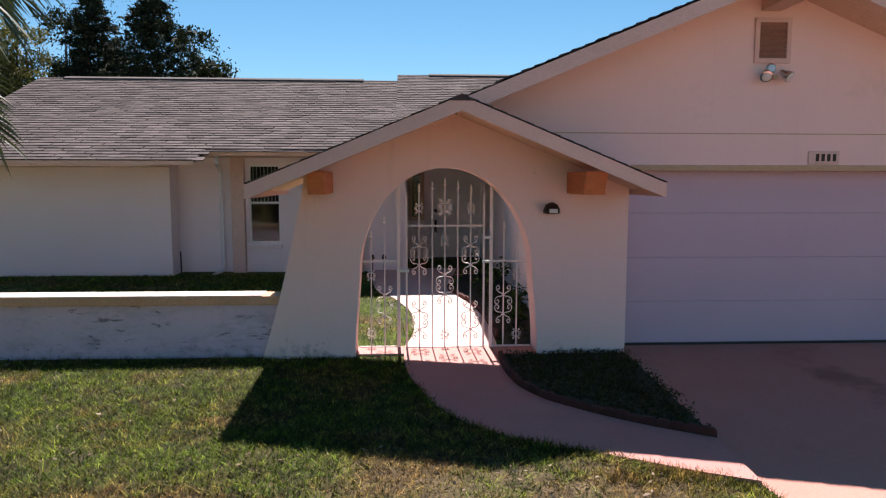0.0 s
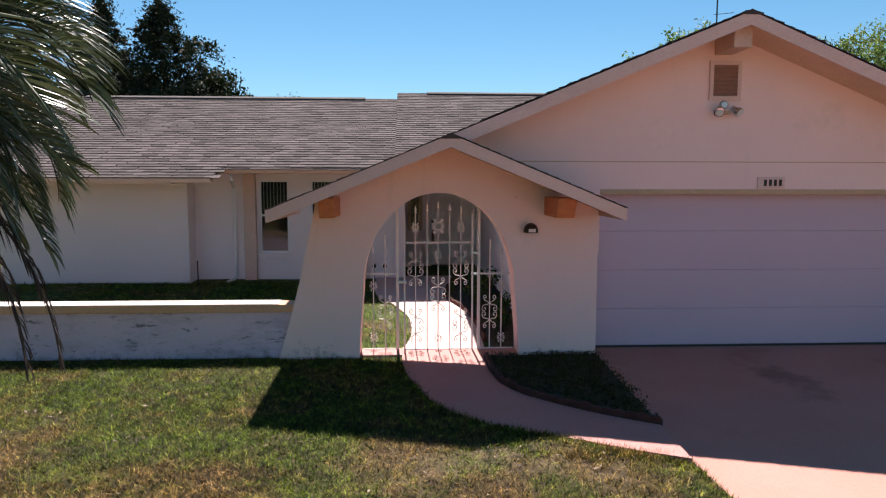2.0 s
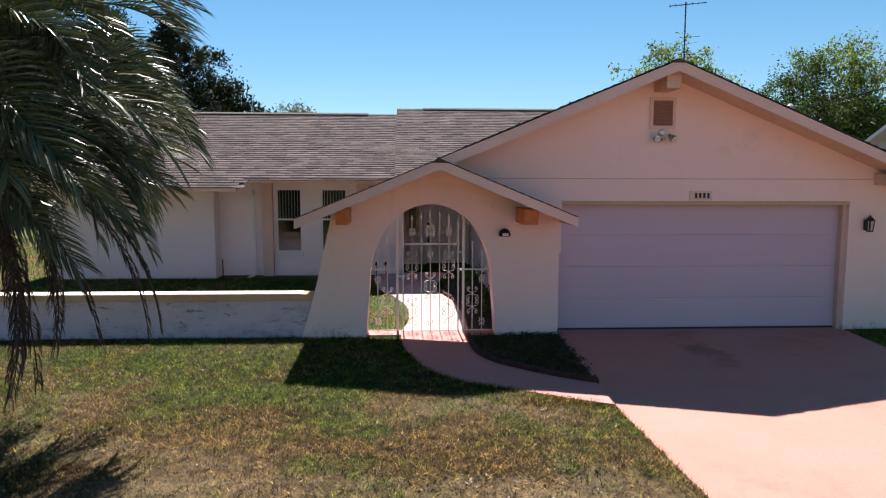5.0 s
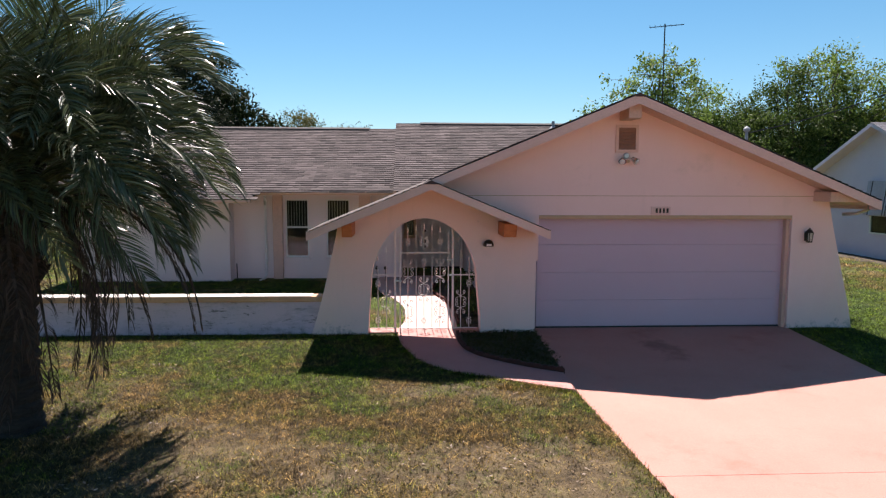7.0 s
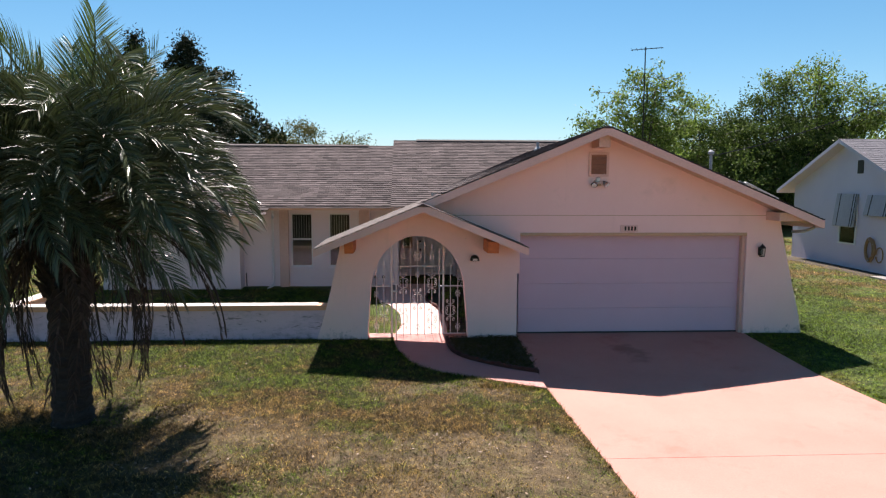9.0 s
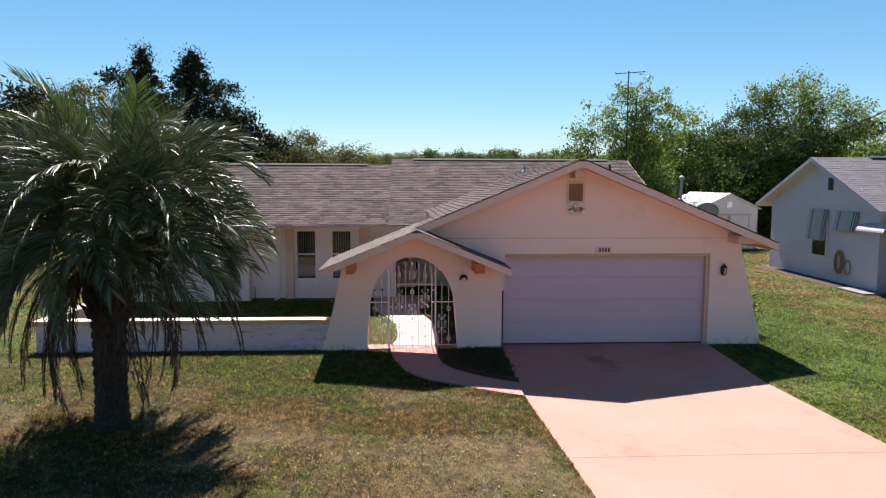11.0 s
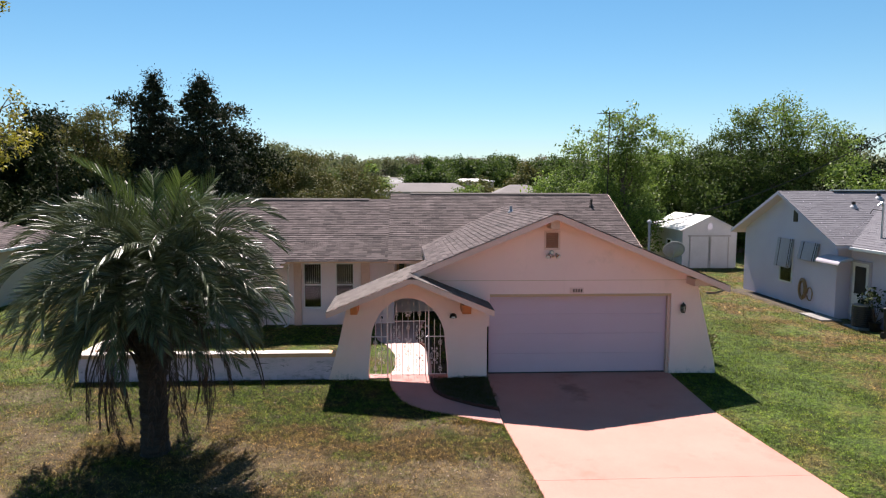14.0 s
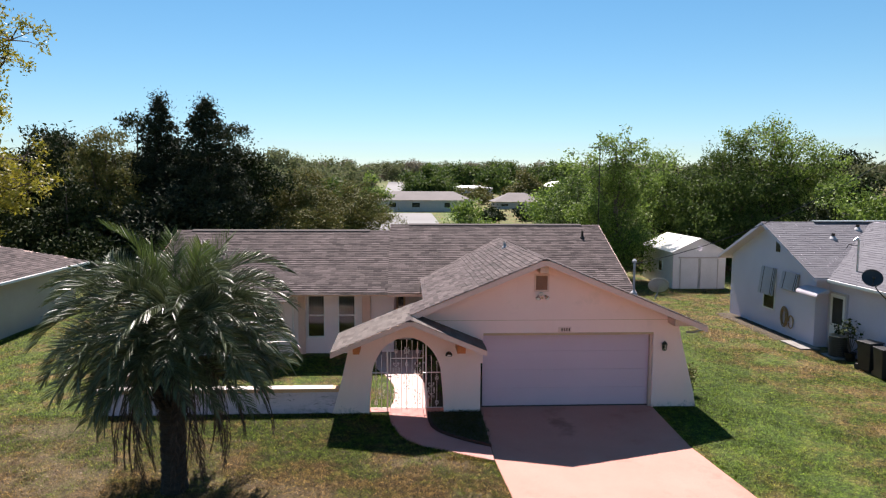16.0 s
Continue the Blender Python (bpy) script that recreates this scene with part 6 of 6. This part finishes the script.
# ---- neighbouring houses ----
def simple_window(parent, axis, at, a0, a1, z0, z1, out=-1, mat_=WHITE):
    """A framed window on a wall face. axis x: wall of constant x; out: side that it faces."""
    def bx(p0, p1, q0, q1, d0, d1):
        d = sorted((at + out * d0, at + out * d1))
        return (d[0], d[1], p0, p1, q0, q1) if axis == "x" else (p0, p1, d[0], d[1], q0, q1)
    w = part("window", boxes(bx(a0, a0 + 0.05, z0, z1, 0.0, 0.04), bx(a1 - 0.05, a1, z0, z1, 0.0, 0.04), bx(a0 + 0.05, a1 - 0.05, z1 - 0.05, z1, 0.0, 0.04), bx(a0 + 0.05, a1 - 0.05, z0, z0 + 0.05, 0.0, 0.04)), mat_, parent)
    part("pane", boxes(bx(a0 + 0.05, a1 - 0.05, z0 + 0.05, z1 - 0.05, 0.012, 0.018)), GLASS, w).visible_shadow = False
    part("backing", boxes(bx(a0 + 0.05, a1 - 0.05, z0 + 0.05, z1 - 0.05, 0.002, 0.006)), DARKROOM, w)
    return w


def sheet(parent, points, thick, mat_, name="roof_deck"):
    bm = bmesh.new()
    hi = [bm.verts.new(p) for p in points]
    lo = [bm.verts.new((p[0], p[1], p[2] - thick)) for p in points]
    bm.faces.new(hi)
    bm.faces.new(lo[::-1])
    for i in range(len(hi)):
        j = (i + 1) % len(hi)
        bm.faces.new((hi[i], lo[i], lo[j], hi[j]))
    return part(name, bm, mat_, parent)


NX = 13.4
white_house = thing("white_house", "white stucco neighbouring house with a grey shingle roof", "house")
NRY, NRZ, NS = 9.5, 4.74, 0.47       # ridge along x
nz = lambda y: NRZ - NS * abs(y - NRY)
part("gable_wall", prism([(12.85, 0.0), (12.85, nz(12.85) - 0.1), (NRY, NRZ - 0.1), (6.1, nz(6.1) - 0.1), (6.1, 0.0)], "x", NX, NX + 0.2), BLUEWHITE, white_house)
part("side_wall", boxes((NX + 0.52, NX + 0.72, -8.0, 6.1, 0.0, 2.75), (NX + 0.2, NX + 0.72, 6.1, 6.25, 0.0, 2.75)), BLUEWHITE, white_house)
part("back_wall", boxes((NX + 0.2, 26.0, 12.65, 12.85, 0.0, 2.9), (25.8, 26.0, -8.0, 12.65, 0.0, 2.75)), BLUEWHITE, white_house)
sheet(white_house, [(NX - 0.45, 5.55, nz(5.55)), (26.4, 5.55, nz(5.55)), (26.4, NRY, NRZ), (NX - 0.45, NRY, NRZ)], 0.13, BLUEWHITE)
sheet(white_house, [(NX - 0.45, NRY, NRZ), (26.4, NRY, NRZ), (26.4, 13.4, nz(13.4)), (NX - 0.45, 13.4, nz(13.4))], 0.13, BLUEWHITE)
wz = lambda x: 2.86 + 0.44 * (x - 13.5)
sheet(white_house, [(13.5, -8.4, wz(13.5)), (17.8, -8.4, wz(17.8)), (17.8, NRY, wz(17.8)), (13.5, 6.6, wz(13.5))], 0.13, BLUEWHITE)
sheet(white_house, [(17.8, -8.4, wz(17.8)), (22.1, -8.4, wz(13.5)), (22.1, 7.0, wz(13.5)), (17.8, NRY, wz(17.8))], 0.13, BLUEWHITE)
shingles("shingles", tabs((NX - 0.47, 5.52, nz(5.52) + 0.004), (1, 0, 0), (0, 1, NS), 12.0, (NRY - 5.52) * sl(NS), lambda a, s: True, 0.16, 0.4, 0.009), SHINGLE_GREY, white_house)
shingles("shingles", tabs((13.47, -8.4, wz(13.47) + 0.004), (0, 1, 0), (1, 0, 0.44), 17.9, 4.3 * sl(0.44), lambda a, s: a - 8.4 < 6.65 + 0.674 * s / sl(0.44), 0.16, 0.4, 0.009), SHINGLE_GREY, white_house)
part("ridge_vent", boxes((NX + 1.8, 26.0, NRY - 0.14, NRY + 0.14, NRZ + 0.01, NRZ + 0.06)), GALV, white_house)
part("gable_vent", boxes((NX - 0.02, NX, 8.72, 9.02, 3.52, 3.98)), BRONZE, white_house)
simple_window(white_house, "x", NX, 8.9, 9.85, 1.02, 2.45)
simple_window(white_house, "x", NX, 7.35, 8.25, 2.14, 2.70)


def awning(y0, y1, z0, z1):
    """A striped metal awning let down over its window: ribbed slats between two cheeks."""
    aw = part("awning", prism([(-0.03, z1), (-0.06, z1 + 0.015), (-0.20, z0), (-0.17, z0 - 0.02)], "y", y0, y1), AWNING, white_house, "white metal window awning with grey stripes")
    aw.location.x = NX
    n = 9
    for k in range(n):
        y = y0 + (y1 - y0) * (k + 0.08) / n
        mat_ = BRONZE if k in (0, 1, n - 2, n - 1) and k % 2 == (0 if k < 3 else 1) or k in (1, n - 2) else AWNING
        w = (y1 - y0) / n * (0.26 if mat_ is BRONZE else 0.8)
        part("slat", prism([(-0.060, z1 + 0.016), (-0.072, z1 + 0.012), (-0.212, z0), (-0.200, z0)], "y", y, y + w), mat_, aw)
    for y in (y0 - 0.02, y1):
        part("cheek", prism([(-0.002, z1), (-0.06, z1 + 0.01), (-0.20, z0), (-0.13, z0)], "y", y, y + 0.02), GREYDISH, aw)


awning(8.90, 9.98, 1.66, 2.80)
awning(7.20, 8.32, 2.10, 2.78)
nd = part("side_door", boxes((NX + 0.48, NX + 0.52, 5.05, 5.92, 0.25, 2.25)), WHITE, white_house, "white door with a dark glass pane")
part("pane", boxes((NX + 0.465, NX + 0.478, 5.2, 5.77, 1.15, 2.12)), DARKROOM, nd)
part("door_frame", boxes((NX + 0.46, NX + 0.52, 4.95, 5.05, 0.2, 2.33), (NX + 0.46, NX + 0.52, 5.92, 6.02, 0.2, 2.33), (NX + 0.46, NX + 0.52, 5.05, 5.92, 2.25, 2.33)), AWNING, white_house)
arc = [(0.52 * math.cos(a), 2.20 + 0.26 * math.sin(a)) for a in np.linspace(0.0, math.pi / 2, 9)]
bm = prism([(NX - x, z) for x, z in arc] + [(NX - 0.96 * x, z - 0.02) for x, z in arc[::-1]], "y", 5.25, 6.6)
for y in (5.25, 6.58):
    prism([(NX - x, z) for x, z in arc] + [(NX, 2.36), (NX - 0.4, 2.30)], "y", y - 0.012, y + 0.012, bm)
part("door_canopy", bm, AWNING, white_house, "white curved metal canopy over the side door")
part("gutter", boxes((13.40, 13.5, -8.3, 5.5, 2.72, 2.83), bevel=0.01), WHITE, white_house)
for x, y in ((15.3, 8.2), (16.8, 8.9)):
    p = thing("vent_pipe", "dark plumbing vent pipe on the neighbour's roof", "vent pipe", (x, y, nz(y)))
    part("pipe", tube(bmesh.new(), [(0, 0, -0.1), (0, 0, 0.22)], 0.07, 10), BRONZE, p)
    part("flashing", lathe(bmesh.new(), [(0.18, -0.08), (0.16, 0.0), (0.07, 0.1)], (0, 0, 0), 12), GREYDISH, p)
mast = thing("service_mast", "grey electrical service mast on the neighbour's roof", "mast", (14.2, 5.0, wz(14.2)))
part("pipe", tube(bmesh.new(), [(0, 0, -0.2), (0, 0, 1.15)], 0.035, 8), GALV, mast)
part("weatherhead", tube(bmesh.new(), [(0, 0, 1.12), (-0.06, 0, 1.22), (-0.2, 0.02, 1.12)], [0.05, 0.06, 0.035], 8), GALV, mast)
part("insulator", tube(bmesh.new(), [(0, 0, 0.95), (-0.3, 0.1, 1.0), (-0.38, 0.1, 0.86)], 0.015, 6), BRONZE, mast)
dish("satellite_dish", (12.85, 2.3, 3.30), 0.30, (-0.35, -0.75, 0.50), BLACK, (0.85, 0.25, -0.85), "dark grey satellite dish on the neighbour's wall")

hose = thing("garden_hose", "tan garden hose coiled on the neighbour's wall", "hose", (NX - 0.02, 8.05, 0.92))
for k, (r, dx) in enumerate(((0.30, 0.0), (0.27, -0.035), (0.33, -0.05), (0.25, -0.075))):
    part("coil", tube(bmesh.new(), [(dx - 0.02, r * 0.72 * math.cos(a), 0.02 + r * 1.25 * math.sin(a)) for a in np.linspace(0, 6.2832, 25)], 0.024, 6, False), HOSE, hose)
part("loose_end", tube(bmesh.new(), [(-0.03, -0.45 + 0.17 * math.cos(a), -0.12 + 0.25 * math.sin(a)) for a in np.linspace(0, 6.0, 22)], 0.022, 6), HOSE, hose)

ac = thing("air_conditioner", "black round slatted outdoor air conditioner with a pale top", "air conditioner", (13.42, 4.62, ground_z(13.4, 4.6)))
part("body", lathe(bmesh.new(), [(0.0, 0.06), (0.31, 0.06), (0.315, 0.10), (0.315, 0.76), (0.29, 0.80), (0.0, 0.80)], (0, 0, 0), 22), BLACK, ac)
part("top_plate", lathe(bmesh.new(), [(0.0, 0.835), (0.26, 0.83), (0.335, 0.80), (0.335, 0.78), (0.30, 0.775)], (0, 0, 0), 22), GALV, ac)
for k in range(9):
    part("louvre", lathe(bmesh.new(), [(0.316, 0.12 + 0.07 * k), (0.332, 0.125 + 0.07 * k), (0.332, 0.14 + 0.07 * k), (0.316, 0.155 + 0.07 * k)], (0, 0, 0), 22), BLACK, ac)
part("pad", boxes((-0.40, 0.40, -0.40, 0.40, -0.1, 0.06)), CONCRETE, ac)
tagged(part("concrete_pad", boxes((12.62, 13.39, 5.6, 7.0, -0.1, ground_z(13.0, 6.3) + 0.06), bevel=0.012), CONCRETE), "grey concrete pad by the neighbour's side door", "pavement", kind="structure")


def bin_(x, y, turn):
    b = thing("rubbish_bin", "black wheeled rubbish bin beside the neighbour's house", "bin", (x, y, ground_z(x, y)), "neighbour's bins")
    bm = boxes((-0.27, 0.27, -0.27, 0.27, 0.04, 0.95), bevel=0.02)
    for v in bm.verts:
        f = 0.82 + 0.18 * v.co.z
        v.co.x, v.co.y = v.co.x * f, v.co.y * f
    part("body", bm, BLACK, b)
    part("lid", boxes((-0.29, 0.29, -0.31, 0.29, 0.955, 1.01), bevel=0.02), BLACK, b)
    for s in (-0.2, 0.2):
        part("wheel", lathe(bmesh.new(), [(0.10, -0.025), (0.11, 0.0), (0.10, 0.025)], (s, 0.27, 0.11), 14, Matrix.Rotation(radians(90), 4, "Y")), BLACK, b)
    b.rotation_euler.z = radians(turn)


bin_(13.4, 2.95, 12)
bin_(13.35, 2.1, -6)
bin_(13.45, 1.25, 3)
pot = thing("potted_plant", "dark leafy plant in a pot by the neighbour's wall", "plant", (13.55, 4.15, ground_z(13, 4.1)))
part("pot", lathe(bmesh.new(), [(0.14, 0), (0.19, 0.28), (0.2, 0.3), (0.16, 0.3)], (0, 0, 0), 14), BRONZE, pot)
bm, cs = bmesh.new(), []
for k in range(12):
    e = (R.gauss(0, 0.32), R.gauss(0, 0.32), R.uniform(0.7, 1.35))
    tube(bm, [(0, 0, 0.28), e], [0.015, 0.006], 5, False)
    cs.append(e)
part("stems", bm, BARK, pot)
c = np.repeat(np.array(cs), 20, axis=0)
quads("leaves", leaf_faces(c + RN.normal(size=c.shape) * 0.1, 0.075, 0.3, 0.5), OAK, pot)



def bare_strip(x0, x1, y0, y1):
    """Bare earth along a wall, with a wandering edge and clods."""
    nx, ny = 9, 70
    verts, faces = [], []
    for j in range(ny + 1):
        y = y0 + (y1 - y0) * j / ny
        edge = x0 + 0.22 * noise.noise((3.0, y * 0.9, 0.0)) + 0.10 * noise.noise((1.0, y * 4.0, 2.0))
        for i in range(nx + 1):
            x = edge + (x1 - edge) * i / nx
            verts.append((x, y, ground_z(x, y) - 0.02 + 0.055 * min(1.0, 3.0 * i / nx) * min(1.0, 0.3 * min(j, ny - j)) + 0.02 * noise.noise((x * 7, y * 7, 0.0))))
    for j in range(ny):
        for i in range(nx):
            k = j * (nx + 1) + i
            faces.append((k, k + 1, k + nx + 2, k + nx + 1))
    tagged(raw("soil_strip", verts, faces, SOIL, smooth=True), "bare brown soil strip along the neighbour's wall", "soil", kind="structure")


bare_strip(12.42, 13.39, 7.05, 12.9)
# shed
shed = thing("garden_shed", "white metal garden shed with double doors and pale roof", "shed")
SX0, SX1, SY0, SY1, SE, SP = 13.42, 16.55, 20.0, 25.0, 2.45, 3.22
sm = (SX0 + SX1) / 2
part("front_wall", prism([(SX0, 0.1), (SX0, SE), (sm, SP - 0.05), (SX1, SE), (SX1, 0.1)], "y", SY0, SY0 + 0.06), SHEDWHITE, shed)
part("back_wall", prism([(SX0, 0.1), (SX0, SE), (sm, SP - 0.05), (SX1, SE), (SX1, 0.1)], "y", SY1 - 0.06, SY1), SHEDWHITE, shed)
part("side_wall", boxes((SX0, SX0 + 0.06, SY0 + 0.06, SY1 - 0.06, 0.1, SE)), SHEDWHITE, shed)
part("side_wall", boxes((SX1 - 0.06, SX1, SY0 + 0.06, SY1 - 0.06, 0.1, SE)), SHEDWHITE, shed)
for s in (-1, 1):
    e = sm + s * (SX1 - SX0 + 0.3) / 2
    sheet(shed, [(e, SY0 - 0.12, SE - 0.05), (sm, SY0 - 0.12, SP), (sm, SY1 + 0.1, SP), (e, SY1 + 0.1, SE - 0.05)], 0.05, TIN, "roof")
for x0, x1 in ((SX0 + 0.4, sm - 0.02), (sm + 0.02, SX1 - 0.45)):
    d = part("door", boxes((x0, x1, SY0 - 0.03, SY0 - 0.002, 0.2, 2.02)), SHEDWHITE, shed)
    for a in (x0, x1 - 0.06):
        part("door_frame", boxes((a, a + 0.06, SY0 - 0.045, SY0 - 0.032, 0.2, 2.02)), GREYWALL, d)
part("lintel", boxes((SX0 + 0.3, SX1 - 0.35, SY0 - 0.05, SY0 - 0.002, 2.04, 2.12)), GREYWALL, shed)
part("vent", boxes((sm - 0.14, sm + 0.14, SY0 - 0.02, SY0 - 0.002, 2.45, 2.78)), GALV, shed)
simple_window(shed, "x", SX0, 21.6, 22.3, 1.05, 1.75)

# grey house on the other side
grey_house = thing("grey_house", "grey stucco neighbouring house with a brown shingle roof", "house")
LX = -17.9
part("side_wall", boxes((LX - 0.2, LX, -6.0, 14.4, 0.0, 2.45)), GREYWALL, grey_house)
part("back_wall", boxes((-28.0, LX - 0.2, 14.2, 14.4, 0.0, 2.45)), GREYWALL, grey_house)
gz2 = lambda x: 2.48 + 0.36 * (LX + 0.45 - x)
sheet(grey_house, [(LX + 0.45, -6.4, 2.48), (LX + 0.45, 14.85, 2.48), (-23.5, 9.2, gz2(-23.5)), (-23.5, -6.4, gz2(-23.5))], 0.12, FASCIA)
sheet(grey_house, [(LX + 0.45, 14.85, 2.48), (-29.0, 14.85, 2.48), (-23.5, 9.2, gz2(-23.5))], 0.12, FASCIA)
shingles("shingles", tabs((LX + 0.47, 14.85, 2.484), (0, -1, 0), (-1, 0, 0.36), 21.0, 5.9 * sl(0.36), lambda a, s: a > s * 0.9, 0.16, 0.4), SHINGLE, grey_house)
part("gutter", boxes((LX + 0.45, LX + 0.55, -6.4, 14.85, 2.36, 2.47), bevel=0.01), WHITE, grey_house)
part("downspout", tube(bmesh.new(), [(LX + 0.5, 14.3, 2.38), (LX + 0.15, 14.3, 2.15), (LX + 0.06, 14.3, 2.0), (LX + 0.06, 14.3, 0.3), (LX + 0.25, 14.3, 0.2)], 0.04, 8), WHITE, grey_house)


# far houses and the far street
def far_house(x0, x1, y, base, eave, ridge, wall, roof, label, wins):
    h = thing("far_house", label, "house", (0, 0, 0), "far houses")
    part("wall", boxes((x0 + 0.5, x1 - 0.5, y, y + 8, base - 2.0, eave)), wall, h)
    bm = bmesh.new()
    b = [bm.verts.new(p) for p in ((x0, y - 0.5, eave - 0.1), (x1, y - 0.5, eave - 0.1), (x1, y + 8.5, eave - 0.1), (x0, y + 8.5, eave - 0.1))]
    t = [bm.verts.new(p) for p in ((x0 + 3.5, y + 4, ridge), (x1 - 3.5, y + 4, ridge))]
    for f in ((b[0], b[1], t[1], t[0]), (b[1], b[2], t[1]), (b[2], b[3], t[0], t[1]), (b[3], b[0], t[0]), (b[3], b[2], b[1], b[0])):
        bm.faces.new(f)
    part("roof", bm, roof, h)
    for a, b2 in wins:
        simple_window(h, "y", y, a, b2, base + 1.0, eave - 0.5)


FARWALL = surface("far_beige_wall", [(0.52, 0.47, 0.45), (0.60, 0.55, 0.53)], 0.3, 4, 0.9, bumps=0)
FARROOF = surface("far_shingle", [(0.13, 0.118, 0.115), (0.18, 0.16, 0.155)], 0.3, 4, 0.9, bumps=0)
far_house(-8.2, 10.5, 108, 0.9, 3.4, 4.9, FARWALL, FARROOF, "long low beige house with a grey roof by the far street", ((-5.2, -3.8), (-1.0, 0.6), (5.0, 6.2)))
far_house(15.6, 26.0, 118, 0.9, 2.9, 4.6, FARWALL, FARROOF, "small grey-beige house with a grey roof by the far street", ((17.0, 18.6), (20.5, 22.0)))
far_house(9.0, 21.0, 158, 3.2, 5.4, 6.0, BLUEWHITE, TIN, "flat white-roofed house far behind the trees", ((11.0, 13.0), (15.5, 17.5)))
far_house(36.0, 50.0, 170, 3.5, 5.9, 7.3, STUCCO_WHITE, TIN, "pale house far behind the trees", ((39.0, 41.0),))


def strip(name, pts, width, mat_, label):
    verts, faces = [], []
    for i, (x, y) in enumerate(pts):
        for s in (-0.5, 0.5):
            verts.append((x + s * width, y, ground_z(x, y) + 0.25))
    for i in range(len(pts) - 1):
        faces.append((2 * i, 2 * i + 1, 2 * i + 3, 2 * i + 2))
    tagged(raw(name, verts, faces, mat_), label, "road", kind="structure")


strip("road_far", [(-4.3 - 0.016 * (y - 150), y) for y in range(118, 345, 12)], 7.0, ASPHALT, "grey asphalt street climbing the distant rise")
strip("road_near", [(-3.5, y) for y in range(62, 108, 6)], 12.0, ASPHALT, "grey asphalt street behind the back gardens")
tarp = thing("blue_canopy", "bright blue garden canopy beside the far house", "canopy", (-10.6, 107, ground_z(-10.6, 107)))
BLUE = surface("blue_tarp", [(0.03, 0.16, 0.48), (0.05, 0.22, 0.58)], 1.0, 10, 0.6, bumps=0.1)
part("cover", prism([(-1.3, 1.9), (0, 2.5), (1.3, 1.9), (1.3, 1.2), (1.2, 1.85), (0, 2.4), (-1.2, 1.85), (-1.3, 1.2)], "y", -1.5, 1.5), BLUE, tarp)
for sx in (-1.2, 1.2):
    for sy in (-1.4, 1.4):
        part("leg", tube(bmesh.new(), [(sx, sy, -0.1), (sx, sy, 1.9)], 0.05, 6), GALV, tarp)
cable = thing("power_cable", "thin black overhead power cable", "cable", (0, 0, 0))
part("wire", tube(bmesh.new(), [(4.98 + k, 2.0, 3.83 + 0.2 * k + 0.027 * k * k) for k in range(15)], 0.013, 5), BLACK, cable)

# ---- shingles of the entry roof, each a piece ----
porch_roof = house


def shingle_piece(w):
    me = bpy.data.meshes.new("shingle")
    t, c = 0.012, 0.162
    v = [(0, 0, t), (w, 0, t), (w, c, 0.003), (0, c, 0.003), (0, 0, 0.001), (w, 0, 0.001)]
    me.from_pydata(v, [], [(0, 1, 2, 3), (4, 5, 1, 0), (4, 0, 3), (1, 5, 2)])
    me.materials.append(SHINGLE_PIECE)
    return me


def shingle_parts(o, u, v, width, length, keep=lambda a, s: True):
    o, u, v = Vector(o), Vector(u).normalized(), Vector(v).normalized()
    n = u.cross(v)
    if n.z < 0:
        o, u = o + u * width, -u
        n = u.cross(v)
    m = Matrix((u, v, n)).transposed().to_4x4()
    full = shingle_piece(0.298)
    for r in range(int(length / 0.142) + 1):
        k = 0
        a = -0.1525 if r % 2 else 0.0
        while a < width - 0.05:
            a0, a1 = max(a, 0), min(a + 0.298, width)
            a += 0.305
            if a1 - a0 < 0.05 or not keep(a0, r * 0.142):
                continue
            ob = new("shingle", full if a1 - a0 > 0.29 else shingle_piece(a1 - a0))
            ob.parent = porch_roof
            ob.matrix_basis = Matrix.Translation(o + u * a0 + v * (r * 0.142 + R.uniform(-0.004, 0.004)) + n * 0.004) @ m


shingle_parts((-4.09, PF - 0.04, pl_z(-4.09)), (0, 1, 0), (1, 0, 0.412), PB - PF + 0.04, (PX + 4.09) * sl(0.412),
              lambda a, s: s + 0.155 < (PX + 4.09) * sl(0.412) or PB - a > GF + 0.4)
shingle_parts((-0.04, PF - 0.04, pl_z(-0.04)), (0, 1, 0), (-1, 0, 0.412), -0.24 - PF + 0.04, (-0.04 - PX) * sl(0.412),
              lambda a, s: s + 0.155 < (-0.04 - PX) * sl(0.412))
part("ridge_cap", prism([(PX - 0.15, PZ - 0.052), (PX, PZ + 0.014), (PX + 0.15, PZ - 0.052)], "y", PF - 0.04, GF - 0.05), SHINGLE, house)
